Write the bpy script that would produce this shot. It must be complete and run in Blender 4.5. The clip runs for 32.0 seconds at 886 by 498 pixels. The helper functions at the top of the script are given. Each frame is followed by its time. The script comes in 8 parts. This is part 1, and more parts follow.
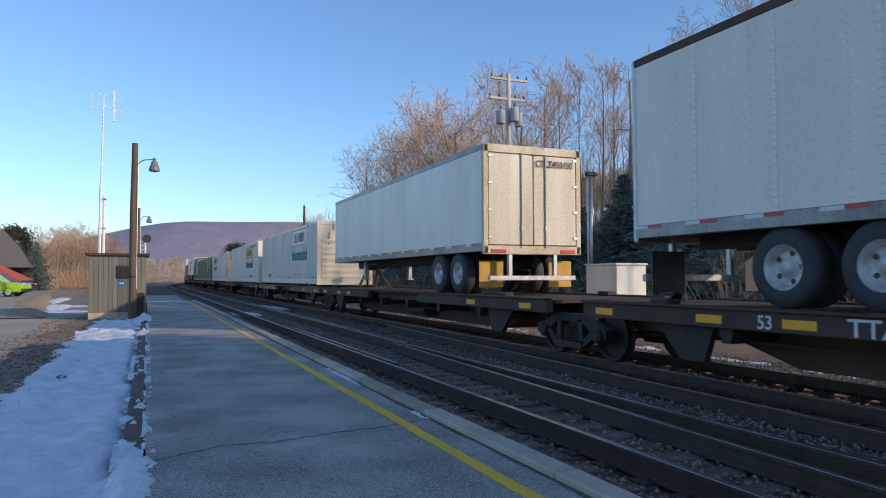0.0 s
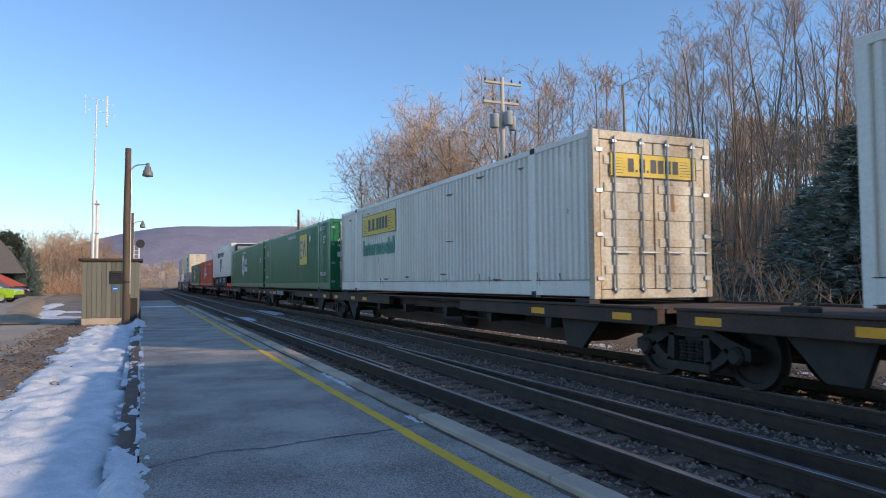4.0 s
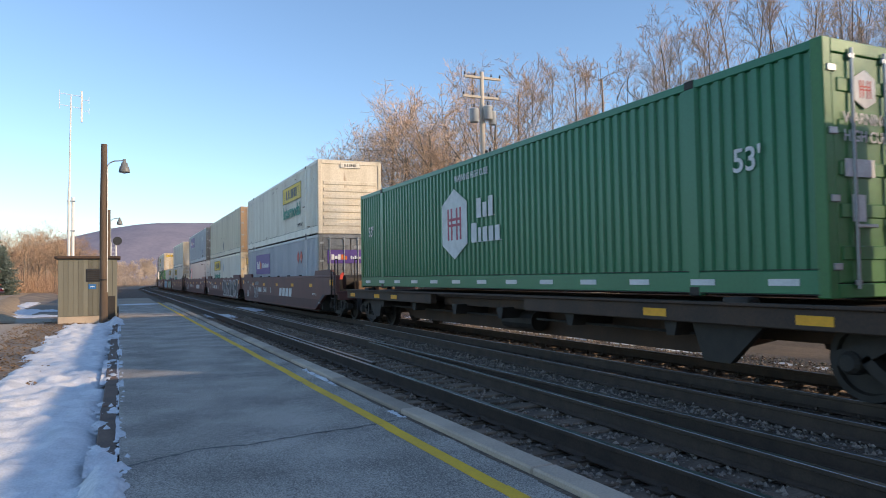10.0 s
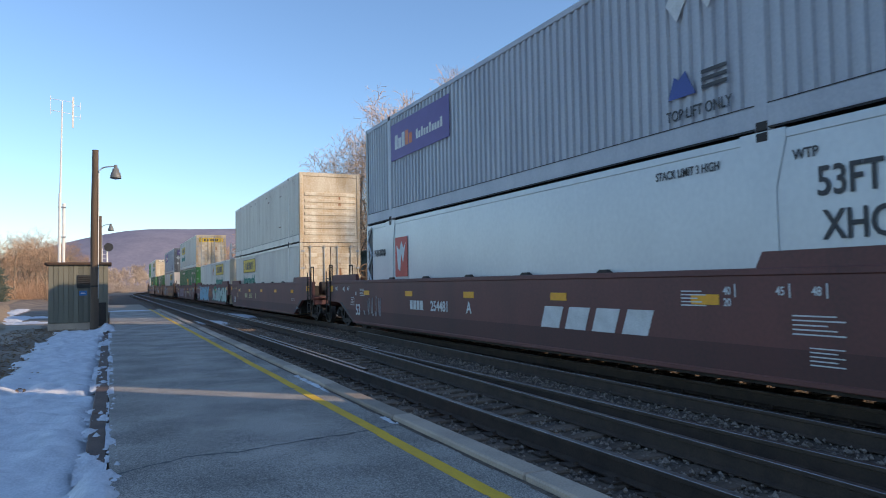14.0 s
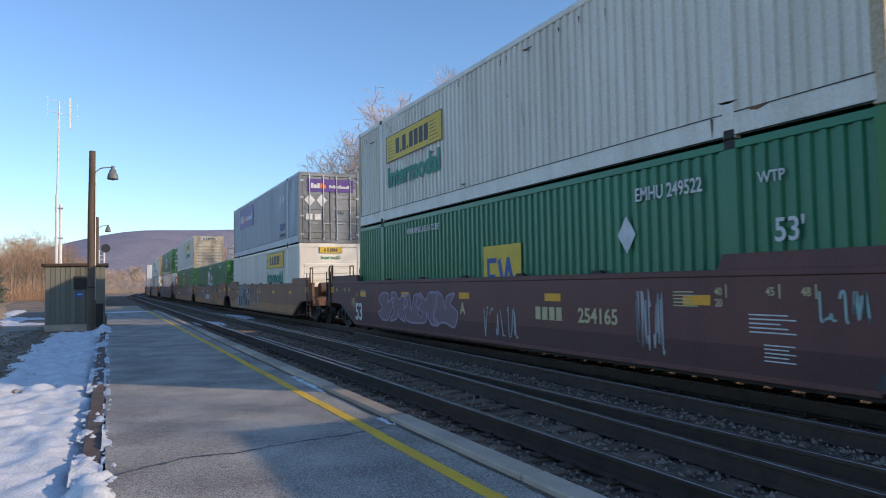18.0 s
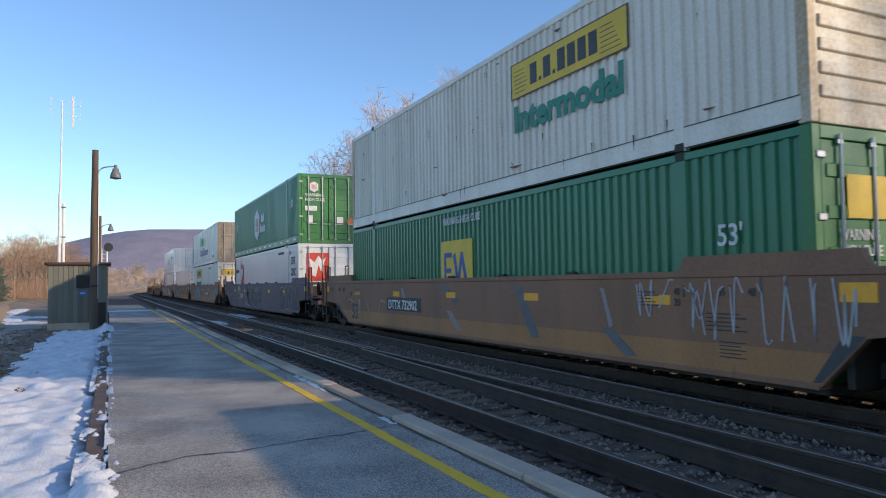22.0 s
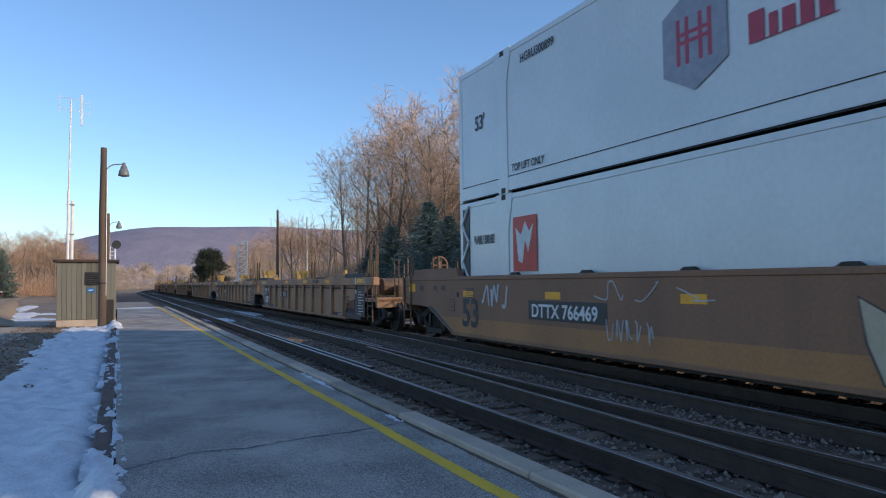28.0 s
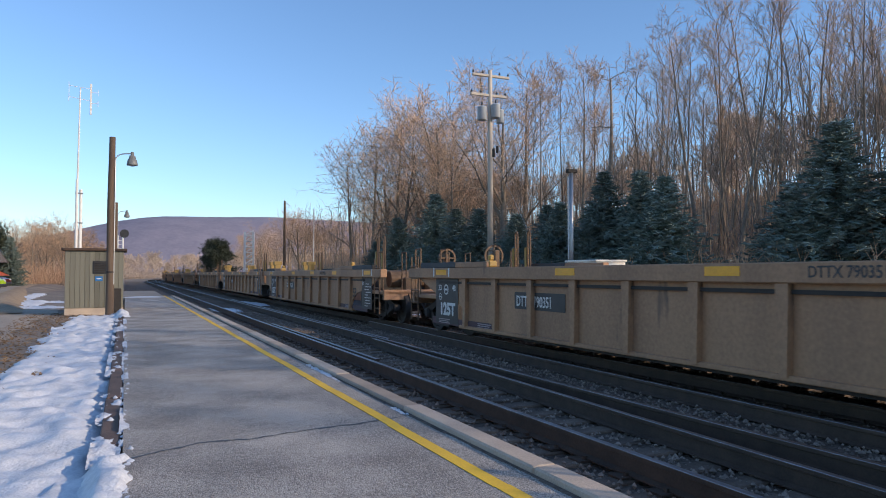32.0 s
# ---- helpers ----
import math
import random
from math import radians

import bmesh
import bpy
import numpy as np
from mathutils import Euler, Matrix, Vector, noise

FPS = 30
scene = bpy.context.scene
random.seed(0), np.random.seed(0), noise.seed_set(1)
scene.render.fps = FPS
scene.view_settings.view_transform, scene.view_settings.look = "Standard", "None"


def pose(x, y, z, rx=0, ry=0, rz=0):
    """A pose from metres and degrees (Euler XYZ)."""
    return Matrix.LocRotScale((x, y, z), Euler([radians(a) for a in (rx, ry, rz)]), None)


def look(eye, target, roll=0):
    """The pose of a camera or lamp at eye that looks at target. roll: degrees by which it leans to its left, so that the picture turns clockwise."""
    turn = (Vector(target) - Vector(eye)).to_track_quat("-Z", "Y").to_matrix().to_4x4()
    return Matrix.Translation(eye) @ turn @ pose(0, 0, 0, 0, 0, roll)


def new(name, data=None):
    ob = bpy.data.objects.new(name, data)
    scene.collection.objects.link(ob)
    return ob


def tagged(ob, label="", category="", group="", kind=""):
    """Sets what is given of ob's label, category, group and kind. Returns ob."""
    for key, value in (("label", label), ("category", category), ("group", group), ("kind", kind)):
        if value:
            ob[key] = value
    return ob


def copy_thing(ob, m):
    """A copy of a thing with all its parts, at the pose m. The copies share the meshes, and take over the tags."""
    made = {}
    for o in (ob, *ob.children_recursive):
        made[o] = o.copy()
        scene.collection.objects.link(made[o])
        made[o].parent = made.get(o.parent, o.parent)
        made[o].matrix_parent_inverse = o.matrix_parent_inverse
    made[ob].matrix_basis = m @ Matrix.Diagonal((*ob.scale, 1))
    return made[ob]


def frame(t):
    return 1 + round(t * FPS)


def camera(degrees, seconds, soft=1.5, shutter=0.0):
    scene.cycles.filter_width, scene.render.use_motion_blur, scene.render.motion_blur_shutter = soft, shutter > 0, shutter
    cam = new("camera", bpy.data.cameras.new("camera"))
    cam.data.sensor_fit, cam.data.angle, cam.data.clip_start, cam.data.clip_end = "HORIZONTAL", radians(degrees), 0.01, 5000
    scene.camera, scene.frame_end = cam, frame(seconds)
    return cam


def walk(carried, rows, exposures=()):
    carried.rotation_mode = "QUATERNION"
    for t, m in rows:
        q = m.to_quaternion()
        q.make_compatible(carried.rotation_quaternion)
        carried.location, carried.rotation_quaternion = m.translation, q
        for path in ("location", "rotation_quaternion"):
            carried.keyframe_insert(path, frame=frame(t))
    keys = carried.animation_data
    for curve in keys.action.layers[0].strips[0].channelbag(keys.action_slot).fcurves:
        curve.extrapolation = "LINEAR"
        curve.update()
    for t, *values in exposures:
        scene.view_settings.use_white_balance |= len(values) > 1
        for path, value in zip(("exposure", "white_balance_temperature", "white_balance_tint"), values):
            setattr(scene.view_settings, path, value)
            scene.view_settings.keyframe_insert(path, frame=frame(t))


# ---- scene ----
def view(yaw, pitch, roll, dx, dy, dz):
    """Camera pose: yaw to the right of the track, pitch upwards, and the small sway of the grip."""
    eye = Vector((dx, dy, 1.468 + dz))
    a, b = radians(yaw), radians(pitch)
    way = Vector((math.sin(a) * math.cos(b), math.cos(a) * math.cos(b), math.sin(b)))
    return look(eye, eye + way, roll)


cam = camera(64.65, 32.0, soft=1.0, shutter=0.06)
walk(cam, [
    (0, view(22.88, 2.35, -0.12, -0.005, 0.007, -0.003)),
    (0.5, view(22.91, 2.33, -0.16, 0.001, 0.004, 0.001)),
    (1, view(23.17, 2.35, -0.14, -0.002, 0.008, 0.001)),
    (1.5, view(23.26, 2.36, -0.21, 0.001, 0.025, 0.002)),
    (2, view(23.25, 2.49, -0.15, -0.002, 0.009, 0.005)),
    (2.5, view(23.13, 2.56, -0.14, 0.005, 0.011, -0.004)),
    (3, view(23.30, 2.54, -0.25, -0.008, 0.019, 0.001)),
    (3.5, view(23.21, 2.63, -0.31, -0.001, 0.005, 0.002)),
    (5.5, view(24.11, 2.60, -0.71, -0.014, 0.001, 0.005)),
    (6, view(23.89, 2.75, -0.08, 0.011, 0.020, -0.005)),
    (6.5, view(23.47, 2.98, -0.29, -0.005, 0.007, -0.009)),
    (7, view(23.22, 2.81, -0.27, -0.013, -0.002, -0.011)),
    (7.5, view(23.25, 2.45, -0.41, -0.008, -0.001, -0.003)),
    (8, view(23.31, 2.35, -0.42, -0.009, 0.002, -0.009)),
    (8.5, view(23.36, 2.32, -0.67, 0.002, 0.019, -0.005)),
    (9, view(23.67, 2.33, -0.91, -0.001, -0.003, -0.001)),
    (9.5, view(24.27, 2.29, -0.93, -0.001, 0.005, 0.001)),
    (10, view(24.88, 2.21, -0.92, -0.008, -0.002, -0.001)),
    (10.5, view(24.98, 2.19, -0.93, 0.013, -0.000, -0.005)),
    (11, view(24.65, 2.28, -0.76, 0.005, -0.014, -0.012)),
    (11.5, view(24.63, 2.38, -0.68, 0.014, 0.006, -0.006)),
    (12, view(25.18, 2.74, -0.97, 0.005, 0.011, 0.006)),
    (12.5, view(25.19, 2.85, -0.89, 0.005, 0.003, -0.002)),
    (13, view(25.31, 2.81, -1.02, 0.001, 0.007, -0.003)),
    (13.5, view(25.44, 2.78, -1.03, -0.003, 0.001, -0.006)),
    (14, view(25.47, 2.69, -1.00, -0.000, 0.002, -0.004)),
    (14.5, view(25.47, 2.75, -0.89, -0.003, -0.000, -0.011)),
    (16.5, view(25.29, 2.75, -1.25, 0.000, 0.001, -0.005)),
    (17, view(25.46, 2.74, -1.33, 0.004, 0.010, 0.002)),
    (17.5, view(25.80, 2.76, -1.23, 0.006, 0.009, -0.006)),
    (18, view(25.66, 2.77, -1.03, 0.006, -0.001, -0.007)),
    (18.5, view(25.83, 2.66, -1.29, 0.004, 0.013, 0.001)),
    (19, view(25.89, 2.72, -1.20, 0.010, 0.015, -0.005)),
    (19.5, view(25.93, 2.77, -1.19, 0.012, 0.007, -0.003)),
    (20, view(25.86, 2.86, -1.13, 0.016, 0.012, -0.010)),
    (20.5, view(25.79, 2.82, -1.05, 0.004, -0.008, -0.006)),
    (21, view(25.75, 2.75, -0.88, 0.009, 0.000, -0.009)),
    (21.5, view(25.72, 2.77, -0.86, 0.007, -0.008, -0.010)),
    (22, view(25.49, 2.76, -0.87, 0.000, -0.012, -0.008)),
    (22.5, view(25.45, 2.71, -1.00, 0.007, 0.006, -0.007)),
    (23, view(25.40, 2.69, -0.98, 0.001, -0.013, -0.004)),
    (23.5, view(25.31, 2.68, -0.93, 0.006, -0.019, -0.008)),
    (24, view(25.30, 2.65, -0.88, 0.009, -0.008, -0.006)),
    (24.5, view(25.31, 2.60, -0.87, 0.005, -0.009, 0.001)),
    (25, view(25.12, 2.74, -0.78, 0.014, 0.005, -0.013)),
    (25.5, view(25.11, 2.76, -0.86, 0.009, -0.001, -0.009)),
    (27.5, view(25.08, 2.71, -0.68, 0.002, -0.006, -0.012)),
    (28, view(24.94, 2.63, -0.69, 0.001, -0.005, -0.012)),
    (28.5, view(24.95, 2.57, -0.85, 0.002, -0.004, -0.008)),
    (29, view(24.84, 2.55, -0.78, 0.000, -0.008, -0.008)),
    (29.5, view(24.76, 2.52, -0.83, 0.005, -0.007, -0.010)),
    (30, view(24.73, 2.45, -0.80, 0.007, -0.010, -0.007)),
    (30.5, view(24.64, 2.39, -0.78, 0.002, -0.004, -0.004)),
    (31, view(24.52, 2.34, -0.76, 0.005, -0.006, -0.009)),
    (31.5, view(24.50, 2.08, 0.06, 0.000, 0.005, -0.004)),
    (32, view(24.41, 2.02, 0.00, -0.003, -0.004, 0.001)),
], exposures=[(0, 0.52, 6140, 12), (3, 0.58, 6290, 12), (6, 0.64, 6590, 12), (7, 0.76, 6840, 12), (9, 0.82, 7040, 12), (12, 0.86, 7040, 12), (13, 0.82, 6840, 12), (14, 0.72, 6640, 12), (17, 0.57, 6290, 12), (19, 0.60, 6390, 12), (21, 0.68, 6540, 12), (22, 0.66, 6390, 12), (24, 0.78, 6590, 12), (28, 0.52, 6290, 12), (32, 0.56, 6290, 12)])

# ---- world and sun ----
world = bpy.data.worlds.new("sky")
scene.world = world
world.use_nodes = True
wn, wl = world.node_tree.nodes, world.node_tree.links
sky = wn.new("ShaderNodeTexSky")
sky.sky_type, sky.sun_disc = "NISHITA", False
sky.sun_elevation, sky.sun_rotation = radians(19.7), radians(135)
sky.air_density, sky.dust_density, sky.ozone_density = 1.0, 0.35, 4.2
wl.new(sky.outputs[0], wn["Background"].inputs[0])
wn["Background"].inputs[1].default_value = 0.142
lamp = bpy.data.lights.new("sun", "SUN")
lamp.energy, lamp.angle, lamp.color = 2.65, radians(0.6), (1.0, 0.79, 0.56)
sun = new("sun", lamp)
sun.matrix_world = look((60, -60, 31), (0, 0, 0))


# ---- materials ----
MATS = {}


def mat(name, a, b=None, rough=0.6, metal=0.0, scale=6.0, fine=60.0, bump=0.1, streak=0.0, mix=0.5, per=False, wear=None, fw=0.6):
    """A surface of two colours a and b mixed by coarse and fine noise, with relief; streak stretches the noise downwards,
    per varies it from piece to piece, wear adds worn spots of a third colour (colour, amount), fw is the weight of the fine grain."""
    if name in MATS:
        return MATS[name]
    m = bpy.data.materials.new(name)
    m.use_nodes = True
    n, l = m.node_tree.nodes, m.node_tree.links
    p = n["Principled BSDF"]
    p.inputs["Roughness"].default_value, p.inputs["Metallic"].default_value = rough, metal
    b = b or tuple(0.75 * c for c in a)
    tc = n.new("ShaderNodeTexCoord")
    mp = n.new("ShaderNodeMapping")
    mp.inputs["Scale"].default_value = (1, 1, 1 if not streak else 1 / streak)
    l.new(tc.outputs["Object"], mp.inputs[0])
    n1, n2 = n.new("ShaderNodeTexNoise"), n.new("ShaderNodeTexNoise")
    n1.inputs["Scale"].default_value, n1.inputs["Detail"].default_value = scale, 5
    n2.inputs["Scale"].default_value, n2.inputs["Detail"].default_value = fine, 3
    l.new(mp.outputs[0], n1.inputs[0])
    l.new(tc.outputs["Object"], n2.inputs[0])
    add = n.new("ShaderNodeMath")
    add.operation = "MULTIPLY_ADD"
    l.new(n2.outputs[0], add.inputs[0])
    add.inputs[1].default_value = fw
    l.new(n1.outputs[0], add.inputs[2])
    ramp = n.new("ShaderNodeMapRange")
    ramp.inputs[1].default_value, ramp.inputs[2].default_value = 0.5 + 0.5 * fw - mix * 0.4, 0.5 + 0.5 * fw + mix * 0.4
    l.new(add.outputs[0], ramp.inputs[0])
    mx = n.new("ShaderNodeMix")
    mx.data_type = "RGBA"
    mx.inputs[6].default_value, mx.inputs[7].default_value = (*a, 1), (*b, 1)
    l.new(ramp.outputs[0], mx.inputs[0])
    col = mx.outputs[2]
    if wear:
        n3 = n.new("ShaderNodeTexNoise")
        n3.inputs["Scale"].default_value, n3.inputs["Detail"].default_value = scale * 1.7, 8
        l.new(mp.outputs[0], n3.inputs[0])
        r3 = n.new("ShaderNodeMapRange")
        r3.inputs[1].default_value, r3.inputs[2].default_value = 0.72 - wear[1], 0.78 - wear[1]
        l.new(n3.outputs[0], r3.inputs[0])
        m3 = n.new("ShaderNodeMix")
        m3.data_type = "RGBA"
        m3.inputs[7].default_value = (*wear[0], 1)
        l.new(r3.outputs[0], m3.inputs[0])
        l.new(col, m3.inputs[6])
        col = m3.outputs[2]
    if per:
        oi = n.new("ShaderNodeObjectInfo")
        hs = n.new("ShaderNodeHueSaturation")
        mr = n.new("ShaderNodeMapRange")
        mr.inputs[3].default_value, mr.inputs[4].default_value = 0.7, 1.25
        l.new(oi.outputs["Random"], mr.inputs[0])
        l.new(mr.outputs[0], hs.inputs["Value"])
        l.new(col, hs.inputs["Color"])
        col = hs.outputs[0]
    l.new(col, p.inputs["Base Color"])
    if bump:
        bp = n.new("ShaderNodeBump")
        bp.inputs["Strength"].default_value, bp.inputs["Distance"].default_value = min(1, bump * 3), 0.02 * bump
        l.new(add.outputs[0], bp.inputs["Height"])
        l.new(bp.outputs[0], p.inputs["Normal"])
    MATS[name] = m
    return m


ASPHALT = mat("platform_asphalt", (0.50, 0.45, 0.39), (0.17, 0.152, 0.135), 0.92, scale=1.1, fine=105, bump=0.3, mix=0.55, fw=2.0)
LOT = mat("lot_asphalt", (0.23, 0.20, 0.17), (0.42, 0.34, 0.25), 0.95, scale=0.35, fine=30, bump=0.4, mix=0.7, fw=1.0)
BERM = mat("dry_grass_edge", (0.38, 0.28, 0.17), (0.24, 0.17, 0.11), 0.95, scale=1.5, fine=25, bump=0.8, fw=1.0)
YELLOW = mat("line_paint", (0.85, 0.52, 0.03), (0.66, 0.40, 0.04), 0.8, scale=2, fine=70, bump=0.2, wear=((0.15, 0.14, 0.13), 0.05))
COPING = mat("coping_concrete", (0.45, 0.36, 0.275), (0.30, 0.24, 0.19), 0.9, scale=1.5, fine=60, bump=0.4, per=True)
TIMBER = mat("edge_timber", (0.16, 0.10, 0.075), (0.08, 0.055, 0.045), 0.9, scale=3, fine=50, bump=0.5)
SNOW = mat("snow", (0.72, 0.73, 0.75), (0.54, 0.555, 0.58), 0.75, scale=4, fine=40, bump=0.8, wear=((0.42, 0.38, 0.34), 0.0))
EARTH = mat("bare_earth", (0.15, 0.118, 0.09), (0.27, 0.21, 0.155), 0.95, scale=0.35, fine=9, bump=0.8)
LITTER = mat("leaf_litter", (0.21, 0.14, 0.088), (0.11, 0.078, 0.052), 0.95, scale=0.8, fine=14, bump=0.8)
BALLAST = mat("ballast_bed", (0.075, 0.055, 0.042), (0.16, 0.12, 0.09), 0.95, scale=2.5, fine=26, bump=1.0, fw=1.4)
STONE = mat("ballast_stone", (0.38, 0.30, 0.235), (0.13, 0.10, 0.078), 0.9, scale=8, fine=60, bump=0.3)
TIE = mat("tie_wood", (0.21, 0.145, 0.10), (0.10, 0.07, 0.05), 0.9, scale=3, fine=40, bump=0.6, per=True)
RAILRUST = mat("rail_rust", (0.085, 0.053, 0.033), (0.05, 0.032, 0.021), 0.8, scale=4, fine=50, bump=0.2)
RAILTOP = mat("rail_polish", (0.30, 0.29, 0.30), (0.17, 0.16, 0.155), 0.38, 1.0, scale=2, fine=30, bump=0.02)
WHITE = mat("white_paint", (0.84, 0.79, 0.69), (0.69, 0.63, 0.54), 0.45, scale=1.2, fine=25, bump=0.05, streak=5)
GREYWHITE = mat("grey_white_paint", (0.85, 0.80, 0.69), (0.66, 0.60, 0.49), 0.5, scale=1.5, fine=25, bump=0.05, streak=8, wear=((0.24, 0.13, 0.08), 0.0))
BEIGE = mat("beige_paint", (0.78, 0.69, 0.53), (0.62, 0.53, 0.39), 0.55, scale=1.5, fine=20, bump=0.06, streak=8, wear=((0.26, 0.15, 0.08), 0.01))
SILVER = mat("silver_grey_paint", (0.45, 0.47, 0.50), (0.35, 0.37, 0.41), 0.45, scale=1.2, fine=25, bump=0.05, streak=6)
BARE = mat("bright_aluminium", (0.25, 0.25, 0.25), (0.12, 0.118, 0.115), 0.4, 0.65, scale=1.5, fine=20, bump=0.06, streak=5)
SMOOTHW = mat("glossy_white_panel", (0.64, 0.67, 0.67), (0.56, 0.59, 0.60), 0.22, scale=0.6, fine=12, bump=0.02)
GREEN = mat("green_paint", (0.010, 0.15, 0.064), (0.015, 0.185, 0.082), 0.36, scale=0.9, fine=20, bump=0.06, streak=6)
# brighter and yellower than GREEN, for the ends of some green containers
LIME = mat("brighter_green_paint", (0.038, 0.19, 0.048), (0.028, 0.14, 0.04), 0.45, scale=0.9, fine=20, bump=0.06, streak=6)
RED = mat("faded_red_paint", (0.80, 0.11, 0.045), (0.62, 0.08, 0.035), 0.55, scale=0.9, fine=20, bump=0.06, streak=6)
RUSTY = mat("rusty_white_paint", (0.68, 0.62, 0.50), (0.45, 0.32, 0.18), 0.6, scale=2.2, fine=20, bump=0.1, streak=4, wear=((0.25, 0.11, 0.045), 0.06))
MAROON = mat("maroon_car_paint", (0.165, 0.055, 0.045), (0.105, 0.042, 0.036), 0.6, scale=1.0, fine=20, bump=0.1, streak=3)
PURPLE = mat("weathered_plum_paint", (0.14, 0.085, 0.09), (0.09, 0.06, 0.065), 0.65, scale=1.0, fine=20, bump=0.1, streak=3, wear=((0.2, 0.13, 0.11), 0.02))
TANLOW = mat("tan_lower_paint", (0.45, 0.21, 0.075), (0.32, 0.15, 0.06), 0.7, scale=1.1, fine=20, bump=0.1, streak=4, wear=((0.17, 0.10, 0.06), 0.03))
# darker maroon: shade of the inward-sloping lower wall, put into the colour
MARLOW = mat("maroon_lower_shade", (0.105, 0.037, 0.032), (0.07, 0.03, 0.027), 0.65, scale=1.0, fine=20, bump=0.1, streak=3)
TAN = mat("tan_car_paint", (0.31, 0.15, 0.08), (0.21, 0.108, 0.062), 0.7, scale=1.1, fine=20, bump=0.1, streak=4, mix=0.5, wear=((0.15, 0.09, 0.06), 0.03))
OCHRE = mat("ochre_car_paint", (0.44, 0.245, 0.13), (0.27, 0.15, 0.085), 0.7, scale=1.1, fine=20, bump=0.1, streak=4, mix=0.5, wear=((0.15, 0.095, 0.065), 0.05))
DECK = mat("deck_paint", (0.04, 0.027, 0.021), (0.085, 0.047, 0.028), 0.75, scale=1.4, fine=30, bump=0.15, streak=2)
SILLRUST = mat("sill_rust", (0.085, 0.048, 0.03), (0.05, 0.031, 0.022), 0.8, scale=1.6, fine=30, bump=0.2, streak=2)
IRON = mat("grimy_iron", (0.018, 0.015, 0.013), (0.036, 0.028, 0.022), 0.7, scale=5, fine=60, bump=0.2)
RUSTIRON = mat("rusted_iron", (0.20, 0.12, 0.065), (0.11, 0.07, 0.045), 0.75, scale=4, fine=40, bump=0.2)
RUBBER = mat("tyre_rubber", (0.028, 0.03, 0.035), (0.045, 0.047, 0.05), 0.75, scale=6, fine=60, bump=0.1)
RIMW = mat("wheel_steel", (0.62, 0.62, 0.62), (0.40, 0.36, 0.32), 0.5, 0.2, scale=6, fine=40, bump=0.05)
STEEL = mat("galvanised_steel", (0.45, 0.47, 0.48), (0.36, 0.37, 0.38), 0.45, 0.8, scale=4, fine=40, bump=0.05)
BLACK = mat("black_paint", (0.02, 0.02, 0.022), (0.035, 0.035, 0.035), 0.5, scale=4, fine=40, bump=0.05)
LETTER_W = mat("letter_white", (0.72, 0.72, 0.70), (0.55, 0.55, 0.53), 0.6, scale=4, fine=40, bump=0.0)
LETTER_K = mat("letter_black", (0.03, 0.032, 0.035), (0.06, 0.06, 0.06), 0.6, scale=4, fine=40, bump=0.0)
LETTER_G = mat("letter_green", (0.02, 0.20, 0.13), (0.03, 0.25, 0.17), 0.6, scale=4, fine=40, bump=0.0)
SIGNY = mat("sign_yellow", (0.75, 0.50, 0.03), (0.65, 0.43, 0.03), 0.55, scale=3, fine=40, bump=0.0)
REFLY = mat("reflector_yellow", (0.92, 0.42, 0.01), (0.78, 0.34, 0.01), 0.4, scale=8, fine=60, bump=0.0)
TAPER = mat("tape_red", (0.55, 0.03, 0.03), (0.42, 0.03, 0.03), 0.4, scale=8, fine=60, bump=0.0)
SIGNP = mat("sign_purple", (0.075, 0.03, 0.20), (0.09, 0.04, 0.24), 0.5, scale=3, fine=40, bump=0.0)
SIGNO = mat("sign_orange", (0.75, 0.16, 0.02), None, 0.5, scale=3, fine=40, bump=0.0)
SIGNR = mat("sign_red", (0.60, 0.05, 0.03), None, 0.5, scale=3, fine=40, bump=0.0)
SIGNB = mat("sign_blue", (0.03, 0.07, 0.30), None, 0.5, scale=3, fine=40, bump=0.0)
SKYB = mat("spray_light_blue", (0.22, 0.48, 0.60), (0.15, 0.38, 0.52), 0.6, scale=3, fine=30, bump=0.0)
SPRAYG = mat("spray_green", (0.03, 0.30, 0.17), (0.05, 0.36, 0.22), 0.6, scale=3, fine=30, bump=0.0)
SPRAYK = mat("spray_black", (0.03, 0.03, 0.035), (0.05, 0.05, 0.055), 0.6, scale=3, fine=30, bump=0.0)
GREYSPRAY = mat("spray_dark_grey", (0.10, 0.10, 0.105), (0.16, 0.155, 0.15), 0.6, scale=3, fine=30, bump=0.0)
GOLD = mat("stencil_gold", (0.62, 0.52, 0.28), (0.48, 0.40, 0.22), 0.6, scale=4)
DIRTYCREAM = mat("dirty_cream_paint", (0.72, 0.64, 0.51), (0.48, 0.40, 0.29), 0.55, scale=1.6, fine=20, bump=0.06, streak=7, wear=((0.30, 0.19, 0.10), 0.05))
SPRAYW = mat("spray_silver", (0.50, 0.50, 0.50), (0.38, 0.38, 0.38), 0.55, scale=3, fine=30, bump=0.0)
POLEWOOD = mat("pole_wood", (0.14, 0.095, 0.062), (0.08, 0.057, 0.042), 0.9, scale=5, fine=60, bump=0.4, streak=8)
PALEWOOD = mat("weathered_pole_wood", (0.60, 0.52, 0.42), (0.42, 0.36, 0.29), 0.9, scale=5, fine=60, bump=0.4, streak=8)
SIDING = mat("shed_siding", (0.175, 0.168, 0.128), (0.125, 0.12, 0.093), 0.75, scale=2, fine=40, bump=0.2, streak=6, per=True)
BARK = mat("bark", (0.34, 0.27, 0.20), (0.17, 0.132, 0.10), 0.95, scale=5, fine=30, bump=0.5, per=True)
TWIG = mat("twigs", (0.68, 0.44, 0.27), (0.48, 0.31, 0.195), 0.9, scale=3, fine=20, bump=0.0, per=True)
